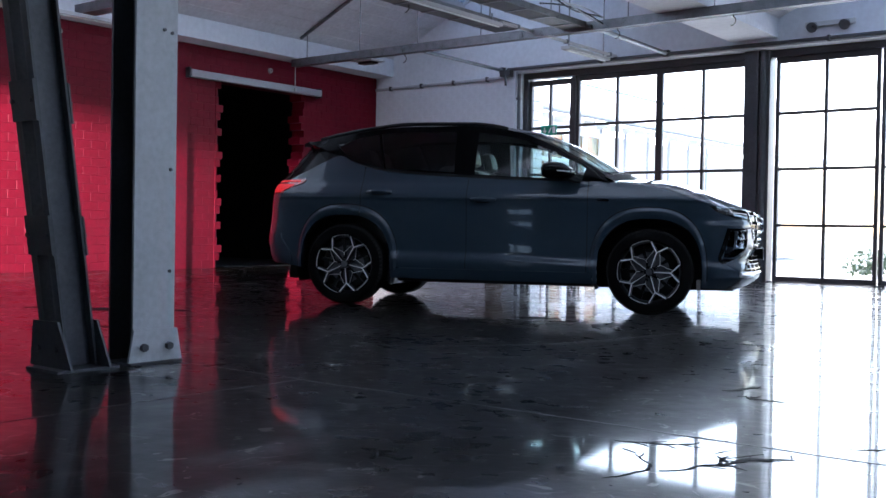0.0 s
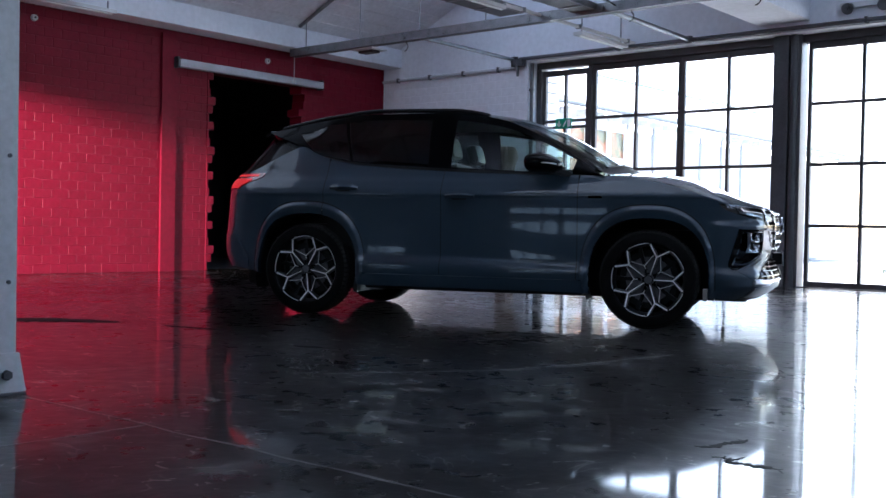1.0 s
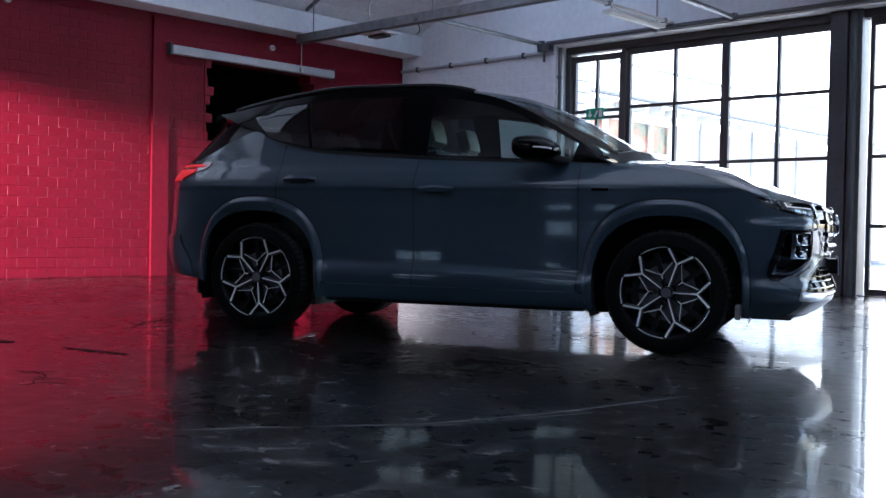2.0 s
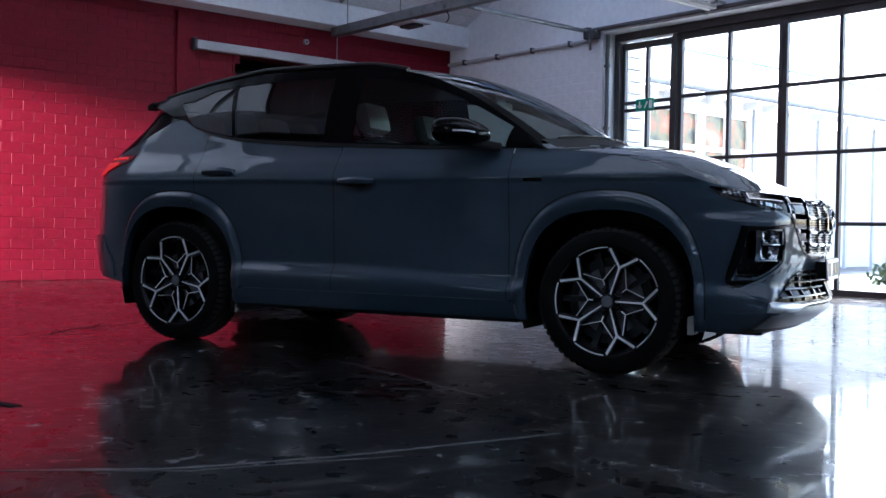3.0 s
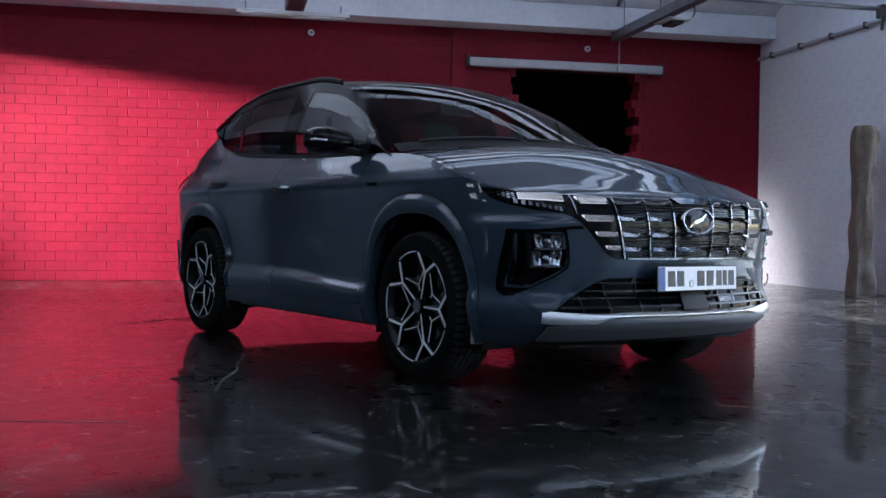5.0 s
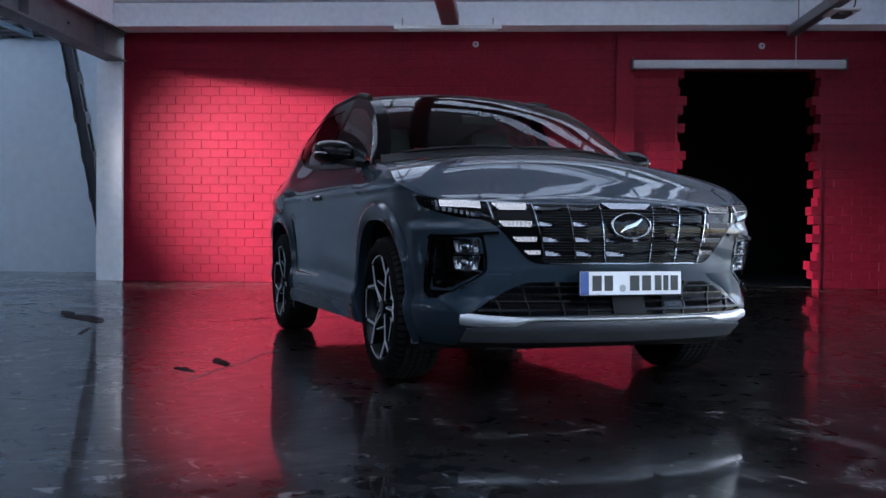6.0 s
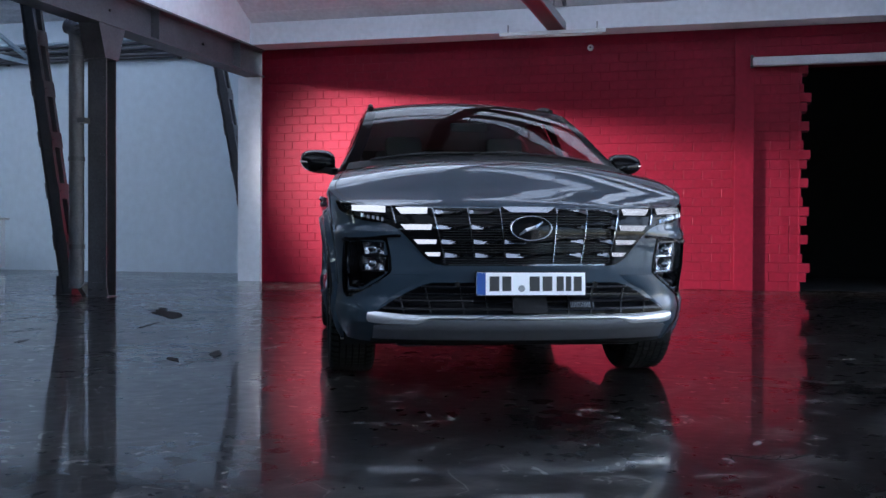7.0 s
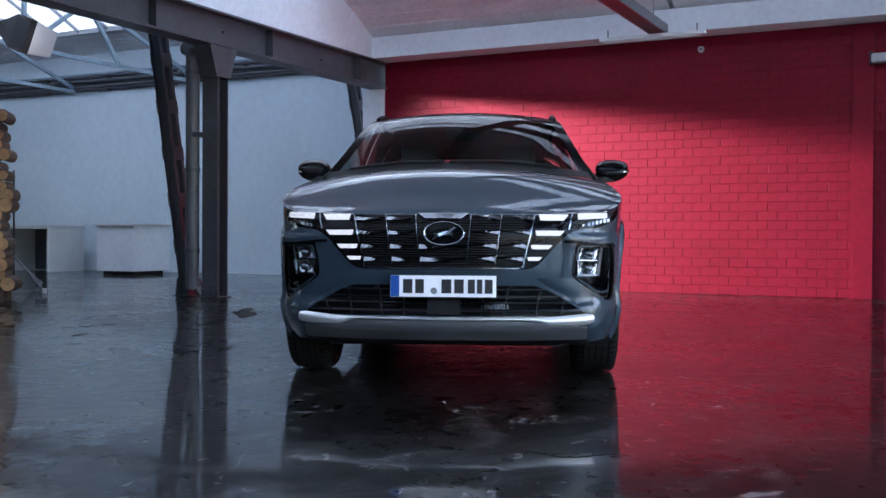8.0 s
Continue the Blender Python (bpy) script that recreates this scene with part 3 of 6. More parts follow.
for s in SEAMS:
    k = u_at_x(s)
    us = [v for v in us if abs(v - k) > 0.0018] + [k - 0.0006, k + 0.0006]
us = sorted(us)
U_SEAM = [u_at_x(s) for s in SEAMS]


# outline of the headlamp pockets
in_y = curve((0.44, 0.50, 0.55, 0.572, 0.62, 0.732), (0.815, 0.727, 0.652, 0.632, 0.634, 0.655))
out_y = curve((0.44, 0.47, 0.60, 0.732), (0.822, 0.836, 0.842, 0.836))


def in_pocket(p):
    return p.x > 1.6 and 0.49 < p.z < 0.712 and in_y(p.z) + 0.022 < abs(p.y) < out_y(p.z) - 0.014


def flank(side, lo, hi, bm):
    cols = [v for v in us if lo - 1e-6 <= v <= hi + 1e-6]
    grid = []
    for v in cols:
        x = plan_x(v)
        zt, zb = top_z(x), low_z(x)
        col = []
        for k in range(NZ + 1):
            z = zb + (zt - zb) * k / NZ
            p = skin(v, z)
            for ax in (AX, -AX):
                dx, dz = p.x - ax, p.z - WHEEL_Z
                r = lip_rho(p.x, p.z, ax)
                if 0.90 < r < 1:
                    zz = WHEEL_Z + dz / r
                    q = solve_u(ax + dx / r, zz, lambda w: w.x, max(v - 0.05, 0), min(v + 0.05, 1))
                    p = skin(q, zz)
            col.append(Vector((p.x, side * p.y, p.z)))
        grid.append(col)
    vs = [[bm.verts.new(p) for p in c] for c in grid]
    for a, b in zip(vs, vs[1:]):
        for k in range(NZ):
            q = (a[k], a[k + 1], b[k + 1], b[k])
            mid = sum((w.co for w in q), Vector()) / 4
            if all(lip_rho(mid.x, mid.z, ax) > 0.986 for ax in (AX, -AX)) and not in_pocket(mid):
                bm.faces.new(q)
    bm.verts.ensure_lookup_table()
    for w in [w for w in bm.verts if not w.link_faces]:
        bm.verts.remove(w)
    # turned-in edge of the arches
    rim = [e for e in bm.edges if e.is_boundary and all(any(abs(lip_rho(w.co.x, w.co.z, ax) - 1) < 0.045 for ax in (AX, -AX)) for w in e.verts)]
    if rim:
        out = bmesh.ops.extrude_edge_only(bm, edges=rim)
        for w in out["geom"]:
            if isinstance(w, bmesh.types.BMVert):
                w.co.y -= side * 0.05


bounds = [0.0] + U_SEAM[:3] + [U_SEAM[3] + 0.0006, 1.0]
names = ("rear_quarter_panel", "rear_door", "front_door", "front_fender", "front_bumper")
panels = {}
for side in (-1, 1):
    for name, lo, hi in zip(names, bounds, bounds[1:]):
        if name == "front_bumper" and side == 1:
            continue
        bm = B()
        flank(side, lo + (0.0006 if 0 < lo < 0.99 * U_SEAM[3] else 0), hi - (0.0006 if hi < 0.99 * U_SEAM[3] else 0), bm)
        if name == "front_bumper":
            flank(1, lo, hi, bm)
            bmesh.ops.remove_doubles(bm, verts=bm.verts, dist=0.0005)
        panels[name, side] = part(name, bm, M_PAINT, car, smooth=55)

# the dark gap behind the shuts
for side in (-1, 1):
    for s in SEAMS[:3]:
        zs = [z for z in steps(0.27, top_z(s) - 0.02, 20) if all(math.hypot(s - ax, z - WHEEL_Z) > ARCH_R + 0.03 for ax in (AX, -AX))]
        if len(zs) > 1:
            bm = B()
            sheet(bm, [[on_side(s - 0.02, z, -0.012, side), on_side(s + 0.02, z, -0.012, side)] for z in zs])
            part("door_shut_seal", bm, M_TRIM, car)

# lines of the upper body
A0 = skin(u_at_x(1.0), top_z(1.0))
RAIL = ((0, A0.x, A0.y, A0.z), (0.12, 0.74, 0.75, 1.275), (0.25, 0.435, 0.682, 1.447), (0.36, 0.155, 0.645, 1.55), (0.5, -0.25, 0.63, 1.603), (0.7, -0.82, 0.62, 1.604), (0.85, -1.27, 0.61, 1.56), (1.0, -1.82, 0.585, 1.466))
rail_x, rail_y, rail_z = (curve([r[0] for r in RAIL], [r[k] for r in RAIL]) for k in (1, 2, 3))
bow_x = curve((0, 0.12, 0.25, 0.36, 0.5, 1.0), (0.16, 0.13, 0.10, 0.07, 0.02, -0.06))
bow_z = curve((0, 0.12, 0.25, 0.36, 0.5, 1.0), (0.056, 0.056, 0.054, 0.05, 0.046, 0.03))


def top_skin(s, q):
    k = 1 - q * q
    return Vector((rail_x(s) + bow_x(s) * k, q * rail_y(s), rail_z(s) + bow_z(s) * k))


def belt(s):
    x = 1.0 - 2.5 * s
    return skin(u_at_x(x), top_z(x))


def side_skin(s, w, side, off=0.0):
    a, b = belt(s), Vector((rail_x(s), rail_y(s), rail_z(s)))
    p = a.lerp(b, w)
    p.y += 0.022 * math.sin(math.pi * w) + off
    return Vector((p.x, side * p.y, p.z))


def grid_faces(bm, fa, keep, us_, vs_):
    pts = [[bm.verts.new(fa(a, b)) for b in vs_] for a in us_]
    for i in range(len(us_) - 1):
        for j in range(len(vs_) - 1):
            if keep((us_[i] + us_[i + 1]) / 2, (vs_[j] + vs_[j + 1]) / 2):
                bm.faces.new((pts[i][j], pts[i + 1][j], pts[i + 1][j + 1], pts[i][j + 1]))
    for w in [w for w in bm.verts if not w.link_faces]:
        bm.verts.remove(w)


S_LINES = sorted(set(steps(0, 1, 60) + [0.035, 0.095, 0.34, 0.365, 0.472, 0.545, 0.795, 0.805, 0.935]))
Q_LINES = sorted(set(steps(-1, 1, 28) + [-0.905, 0.905]))
W_LINES = sorted(set(steps(0, 1, 22) + [0.05, 0.87]))


def is_screen(s, q):
    return 0.02 < s < 0.34 and abs(q) < 0.905


def window_of(s, w):
    if not 0.05 < w < 0.87:
        return ""
    if 0.095 < s < 0.472:
        return "front_side_window"
    if 0.545 < s < 0.795:
        return "rear_side_window"
    if 0.805 < s < 0.935 and w < 0.87 - 2.2 * (s - 0.85):
        return "quarter_window"
    return ""


bm = B()
grid_faces(bm, top_skin, is_screen, S_LINES, Q_LINES)
part("windscreen", bm, M_SCREEN, car, smooth=True)
bm = B()
grid_faces(bm, top_skin, lambda s, q: not is_screen(s, q) and s > 0.02, S_LINES, Q_LINES)
part("roof", bm, M_PILLAR, car, "gloss black roof", smooth=40)
for side in (-1, 1):
    bm = B()
    grid_faces(bm, lambda s, w: side_skin(s, w, side), lambda s, w: not window_of(s, w) and s > 0.005, S_LINES, W_LINES)
    part("pillar_frame", bm, M_PILLAR, car, "black window frame and pillars", smooth=40)
    for nm, mt in (("front_side_window", M_TINT), ("rear_side_window", M_PRIVACY), ("quarter_window", M_PRIVACY)):
        bm = B()
        grid_faces(bm, lambda s, w: side_skin(s, w, side, -0.006), lambda s, w: window_of(s, w) == nm, S_LINES, W_LINES)
        part(nm, bm, mt, car, smooth=True)
    # weather strip along the belt
    bm = B()
    rows = [[side_skin(s, 0.03, side, 0.008), side_skin(s, -0.012, side, 0.008), side_skin(s, -0.02, side, 0.0)] for s in steps(0.06, 0.9, 50)]
    sheet(bm, rows)
    part("weather_strip", bm, M_TRIM, car)

# tailgate with its window
U_FIN = u_at_x(-1.5)
bm_g, bm_w = B(), B()
for side in (-1, 1):
    def gate(a, q):
        low = skin(U_FIN * q, top_z(plan_x(U_FIN * q)))
        hi = top_skin(1.0, q) if q < 1 else Vector((rail_x(1.0), rail_y(1.0), rail_z(1.0)))
        p = low.lerp(hi, a)
        return Vector((p.x, side * p.y, p.z))
    grid_faces(bm_w, gate, lambda a, q: 0.1 < a < 0.9 and q < 0.6, steps(0, 1, 10), steps(0, 1, 20))
    grid_faces(bm_g, gate, lambda a, q: not (0.1 < a < 0.9 and q < 0.6), steps(0, 1, 10), steps(0, 1, 20))
part("rear_window", bm_w, M_REARGLASS, car, smooth=True)
part("tailgate", bm_g, M_PILLAR, car, smooth=40)
bm = B()
rows = []
for a in steps(0, 1, 6):
    rows.append([top_skin(1.0, q) + Vector((-0.075 * a + 0.03 * a * q * q, 0, -0.022 * a + 0.012)) for q in steps(-0.98, 0.98, 18)])
sheet(bm, rows, [[p - Vector((0, 0, 0.03)) for p in r] for r in rows])
part("roof_spoiler", bm, M_TRIM, car, smooth=40)

# bonnet between the fenders
NA, NQ = 26, 30
U_COWL, U_NOSE = u_at_x(1.0), solve_u(0.62, 0.87, lambda p: p.y, U_FRONT, 1.0)


def bonnet_side(a, side):
    v = U_COWL + (U_NOSE - U_COWL) * a
    p = skin(v, top_z(plan_x(v)))
    return Vector((p.x, side * p.y, p.z))


def bonnet_front(q):
    v = U_NOSE + (1 - U_NOSE) * (1 - abs(q))
    p = skin(v, top_z(plan_x(v)))
    return Vector((p.x, math.copysign(p.y, q), p.z))


def bonnet(a, q):
    t = (q + 1) / 2
    back = top_skin(0.0, q)
    front_ = bonnet_front(q)
    r, l = bonnet_side(a, -1), bonnet_side(a, 1)
    p = back * (1 - a) + front_ * a + r * (1 - t) + l * t
    p -= top_skin(0, -1) * (1 - a) * (1 - t) + top_skin(0, 1) * (1 - a) * t + bonnet_front(-1) * a * (1 - t) + bonnet_front(1) * a * t
    # crown, power lines and the roll-over to the nose
    p.z += 0.042 * (1 - q * q) * math.sin(math.pi * a)
    ridge = 0.62 - 0.12 * a
    p.z += 0.0025 * (1 - smooth(ridge - 0.14, ridge + 0.14, abs(q))) * smooth(0.0, 0.15, a) * (1 - smooth(0.8, 1.0, a))
    return p


bm = B()
grid_faces(bm, bonnet, lambda a, q: True, steps(0, 1, NA), steps(-1, 1, NQ * 2))
part("bonnet", bm, M_PAINT, car, smooth=50)
for side in (-1, 1):
    bm = B()
    pts = [bonnet(a, side * 0.965) + Vector((0, 0, 0.0015)) for a in steps(0.0, 1.0, 40)]
    sheet(bm, [[p + Vector((0, -0.003, 0)), p + Vector((0, 0.003, 0))] for p in pts])
    part("bonnet_shut_line", bm, M_TRIM, car)
# cowl and wipers
bm = B()
sheet(bm, [[top_skin(0.0, q) + Vector((0.03, 0, 0.004)) for q in steps(-0.97, 0.97, 24)], [top_skin(0.03, q) + Vector((0, 0, 0.006)) for q in steps(-0.97, 0.97, 24)]])
part("cowl", bm, M_TRIM, car)
for q0, q1, s1 in ((0.75, -0.05, 0.036), (-0.1, -0.82, 0.034)):
    bm = B()
    pts = [top_skin(0.03 + (s1 - 0.03) * math.sin(math.pi * t), q0 + (q1 - q0) * t) + Vector((0.010, 0, 0.008)) for t in steps(0, 1, 12)]
    tube(bm, pts, 0.014, 0.014)
    part("wiper", bm, M_TRIM, car)

# side skirts
for side in (-1, 1):
    bm = B()
    side_panel(bm, (0.25, 0.27, 0.30, 0.34), lambda z: -0.885 + 0.05 * (z - 0.25) / 0.17, lambda z: 0.88 - 0.03 * (z - 0.25) / 0.17, 0.008, 0.03, 24, side)
    part("side_skirt", bm, M_PAINT, car, smooth=25)

# underside and wheel housings
for nm, b in (("underbody", (-2.0, 2.02, -0.60, 0.60, 0.205, 0.72)), ("floor_pan", (-0.86, 0.86, -0.83, 0.83, 0.22, 0.38)), ("rear_valance", (-2.05, -1.83, -0.72, 0.72, 0.34, 0.6)),
              ("engine_bay", (0.85, 1.9, -0.56, 0.56, 0.6, 0.86)), ("boot_floor", (-1.9, -0.85, -0.56, 0.56, 0.6, 0.88))):
    bm = B()
    box(bm, *b, 0.02)
    part(nm, bm, M_TRIM, car)
for side in (-1, 1):
    for ax in (AX, -AX):
        bm = B()
        ring = steps(radians(-20), radians(200), 24)
        sheet(bm, [[Vector((ax + (ARCH_R + 0.045) * math.cos(a), side * y, WHEEL_Z + (ARCH_R + 0.045) * math.sin(a))) for y in (0.55, 0.845)] for a in ring])
        part("wheel_housing", bm, M_TRIM, car)
    # mud flap behind, air dam before the front wheel
    bm = B()
    box(bm, -0.93, -0.90, side * 0.80 - 0.09, side * 0.80 + 0.09, 0.19, 0.30, 0.004)
    part("air_deflector", bm, M_TRIM, car)
    bm = B()
    box(bm, 1.72, 1.75, side * 0.80 - 0.06, side * 0.80 + 0.04, 0.215, 0.30, 0.004)
    part("air_deflector", bm, M_DEFLECT, car)


# ---- wheels ----
def lathe(bm, prof, n=64):
    """prof: (y, r) pairs; turned about the y axis."""
    rows = [[Vector((r * math.cos(2 * math.pi * i / n), y, r * math.sin(2 * math.pi * i / n))) for i in range(n)] for y, r in prof]
    vs = [[bm.verts.new(p) for p in r] for r in rows]
    for a, b in zip(vs, vs[1:]):
        for i in range(n):
            bm.faces.new((a[i], a[(i + 1) % n], b[(i + 1) % n], b[i]))


def spoke(bm, p, q, w0, w1, y0, y1, depth):
    """A tapered spoke in the wheel's plane from p to q (x, z), its face at y0 then y1 (outside is -y)."""
    p, q = Vector((p[0], p[1])), Vector((q[0], q[1]))
    d = (q - p).normalized()
    n = Vector((-d.y, d.x))
    c = []
    for pt, w, y in ((p, w0, y0), (q, w1, y1)):
        for s in (-1, 1):
            e = pt + n * s * w / 2
            c += [Vector((e.x, y, e.y)), Vector((e.x, y + depth, e.y))]
    v = [bm.verts.new(k) for k in c]
    for f in ((0, 2, 6, 4), (1, 5, 7, 3), (0, 4, 5, 1), (2, 3, 7, 6), (0, 1, 3, 2), (4, 6, 7, 5)):
        bm.faces.new([v[k] for k in f])


def pol(r, a):
    return (r * math.cos(radians(a)), r * math.sin(radians(a)))


def grow_rim(bm):
    bmesh.ops.transform(bm, matrix=Matrix.Diagonal((1.06, 1, 1.06, 1)), verts=bm.verts)


def make_wheel(parent, m, phase):
    w = new("wheel")
    w.parent = parent
    w.matrix_local = m
    bm = B()
    lathe(bm, ((0.105, 0.256), (0.118, 0.27), (0.122, 0.30), (0.112, 0.335), (0.098, 0.345), (0.085, 0.348), (0.04, WHEEL_R - 0.008), (-0.04, WHEEL_R - 0.008), (-0.085, 0.348), (-0.098, 0.345), (-0.112, 0.335), (-0.122, 0.30), (-0.118, 0.27), (-0.105, 0.256)), 72)
    part("tyre", bm, M_RUBBER, w, smooth=35)
    # tread blocks and shoulder blocks
    bm = B()
    for y in (-0.05, -0.017, 0.017, 0.05):
        for i in range(72):
            a, b = 2 * math.pi * (i + 0.08) / 72, 2 * math.pi * (i + 0.92) / 72
            r0, r1 = WHEEL_R - 0.010, WHEEL_R
            sk = 0.010
            v = [bm.verts.new((r * math.cos(t + k), yy, r * math.sin(t + k))) for r in (r0, r1) for t in (a, b) for yy, k in ((y - 0.012, 0), (y + 0.012, sk))]
            for f in ((4, 5, 7, 6), (0, 4, 6, 2), (1, 3, 7, 5), (0, 1, 5, 4), (2, 6, 7, 3)):
                bm.faces.new([v[k] for k in f])
    for s in (-1, 1):
        for i in range(60):
            t = 2 * math.pi * i / 60
            c, d = Vector((math.cos(t), 0, math.sin(t))), Vector((-math.sin(t), 0, math.cos(t)))
            v = []
            for r, y in ((0.357, 0.072), (0.3515, 0.100), (0.337, 0.1145)):
                for e in (-0.012, 0.012):
                    q = c * r + d * e
                    v.append(bm.verts.new((q.x, s * y, q.z)))
            bm.faces.new((v[0], v[1], v[3], v[2]))
            bm.faces.new((v[2], v[3], v[5], v[4]))
    part("tread", bm, M_TREAD, w, "dusty tyre tread blocks")
    bm = B()
    lathe(bm, ((0.105, 0.247), (0.09, 0.232), (-0.06, 0.226), (-0.098, 0.238), (-0.112, 0.247), (-0.108, 0.252)), 64)
    lathe(bm, ((-0.03, 0.0), (-0.03, 0.20), (0.0, 0.228)), 48)
    grow_rim(bm)
    part("rim", bm, M_SATINBLACK, w, smooth=35)
    bm = B()
    lathe(bm, ((-0.045, 0.05), (-0.045, 0.165), (-0.035, 0.165)), 48)
    part("brake_disc", bm, M_STEEL, w, smooth=35)
    core, face = B(), B()
    for k in range(5):
        a = phase + 72 * k
        for bmx, dy, grow, dep in ((core, 0.004, 1.5, 0.05), (face, 0.0, 0.68, 0.006)):
            spoke(bmx, pol(0.035, a), pol(0.168, a), 0.009 * grow, 0.015 * grow, -0.090 + dy, -0.098 + dy, dep)
            for e in (-16.5, 16.5):
                spoke(bmx, pol(0.163, a), pol(0.241, a + e), 0.014 * grow, 0.017 * grow, -0.098 + dy, -0.108 + dy, dep)
        b = a + 36
        for bmx, dy, grow, dep in ((core, 0.004, 1.5, 0.03), (face, 0.0, 0.7, 0.005)):
            spoke(bmx, pol(0.075, b), pol(0.100, b), 0.008 * grow, 0.008 * grow, -0.074 + dy, -0.076 + dy, dep)
            for e in (-28, 28):
                spoke(bmx, pol(0.099, b), pol(0.170, b + e), 0.006 * grow, 0.0065 * grow, -0.076 + dy, -0.088 + dy, dep)
        spoke(core, pol(0.05, b), pol(0.235, b), 0.02, 0.03, -0.05, -0.06, 0.02)
        # machined arcs of the lip between the forks
        for j in range(6):
            t0, t1 = a + 19 + j * 34 / 6, a + 19 + (j + 1) * 34 / 6
            spoke(face, pol(0.2455, t0), pol(0.2455, t1), 0.005, 0.005, -0.1125, -0.1125, 0.004)
        rod(core, (*pol(0.056, b)[:1], -0.092, pol(0.056, b)[1]), (*pol(0.056, b)[:1], -0.06, pol(0.056, b)[1]), 0.011, 8)
    rod(core, (0, -0.101, 0), (0, -0.03, 0), 0.034, 24)
    grow_rim(core)
    grow_rim(face)
    part("spoke_core", core, M_SATINBLACK, w)
    part("spoke_face", face, M_ALU, w, "bright machined spoke faces")
    bm = B()
    rod(bm, (0, -0.106, 0), (0, -0.10, 0), 0.028, 24)
    part("hub_cap", bm, M_SKID, w)
    return w


WY_C = 0.792
for ax, side, ph in ((AX, -1, -1), (-AX, -1, -11), (AX, 1, 20), (-AX, 1, 40)):
    make_wheel(car, Matrix.Translation((ax, side * WY_C, WHEEL_Z)) @ (Matrix.Identity(4) if side < 0 else Matrix.Rotation(math.pi, 4, "Z")), ph)

# ---- front of the car ----
mask_y = curve((0.600, 0.606, 0.63, 0.66, 0.70, 0.74, 0.775, 0.80, 0.868), (0.385, 0.43, 0.472, 0.50, 0.536, 0.572, 0.615, 0.665, 0.80))
mask_low = curve((0, 0.385, 0.43, 0.472, 0.50, 0.536, 0.572, 0.615, 0.662, 0.753, 0.827, 0.872, 0.884), (0.600, 0.600, 0.606, 0.63, 0.66, 0.70, 0.74, 0.775, 0.795, 0.808, 0.834, 0.868, 0.905))
mask_top = curve((0, 0.47, 0.62, 0.70, 0.82, 0.884), (0.865, 0.866, 0.875, 0.878, 0.895, 0.911))
bm = B()
rows, back = [], []
for y in steps(-0.884, 0.884, 120):
    zs = steps(mask_low(abs(y)), mask_top(abs(y)), 12)
    rows.append([on_front(y, z, 0.003) for z in zs])
    back.append([on_front(y, z, -0.009) for z in zs])
sheet(bm, rows, back)
grille = part("grille", bm, M_PIANO, car, "dark chrome parametric grille", smooth=40)
# mesh of fine louvres behind the wedges
bm = B()
for z in steps(0.615, 0.855, 20):
    yw = min(mask_y(z) - 0.03, 0.40)
    front_ribbon(bm, [(y, z) for y in steps(-yw, yw, 24)], 0.004, 0.008, 0.006)
part("louvre", bm, M_TRIM, grille)
# upright dividers converge downwards; tapered wedges hang between them
DIV_TOP = (-0.445, -0.285, -0.135, 0.135, 0.285, 0.445)
DIV_LOW = (-0.385, -0.25, -0.112, 0.112, 0.25, 0.385)


def div_y(i, z):
    t = (0.862 - z) / (0.862 - 0.607)
    return DIV_TOP[i] + (DIV_LOW[i] - DIV_TOP[i]) * t


for i in range(6):
    bm = B()
    front_ribbon(bm, [(div_y(i, z), z) for z in steps(0.607, 0.860, 14)], 0.006 if i in (0, 5) else 0.004, 0.013, 0.012)
    part("grille_divider", bm, M_CHROME, grille)
ROWS_Z = (0.846, 0.780, 0.714, 0.652)
for r, z in enumerate(ROWS_Z):
    for i in range(5):
        y0, y1 = div_y(i, z) + 0.006, div_y(i + 1, z) - 0.006
        if i == 2 and r in (0, 1):
            if r == 0:
                bm = B()
                front_panel(bm, (z - 0.004, z + 0.016), lambda q: y0 + (z + 0.016 - q) * 2, lambda q: y1 - (z + 0.016 - q) * 2, 0.020, 0.015, 6)
                part("grille_wedge", bm, M_CHROME, grille)
            continue
        flip = 1 if (y0 + y1) / 2 > 0 else -1
        bm = B()
        rows, back = [], []
        for t in steps(0, 1, 6):
            k = t if flip > 0 else 1 - t
            y = y0 + (y1 - y0) * t
            hgt = 0.005 + 0.013 * k
            lift = 0.006 * math.sin(math.pi * t) * flip
            rows.append([on_front(y, z + lift - hgt + 0.004, 0.012), on_front(y, z + lift - hgt + 0.007, 0.022), on_front(y, z + lift + 0.008, 0.008)])
            back.append([on_front(y, z + lift - hgt + 0.005, 0.0), on_front(y, z + lift, 0.0), on_front(y, z + lift + 0.008, 0.0)])
        sheet(bm, rows, back)
        part("grille_wedge", bm, M_CHROME, grille)
bm = B()
front_ribbon(bm, [(y, 0.606) for y in steps(-0.37, 0.37, 20)], 0.006, 0.012, 0.01)
part("grille_base_trim", bm, M_CHROME, grille)

# daytime lamps beside the grille; upright fins are added to block their glow sideways
def lamp_fins(seg, ys, span, side):
    bm = B()
    for y in ys:
        z0, z1 = span(y)
        a, b = on_front(side * y, z0, 0.0122), on_front(side * y, z1, 0.0122)
        out = Vector((0.0055, 0, 0))
        for e in (-0.0005, 0.0005):
            d = Vector((0, e, 0))
            bm.faces.new([bm.verts.new(p + d) for p in (a, b, b + out, a + out)])
    part("glow_blocking_fin", bm, M_LENS, seg)


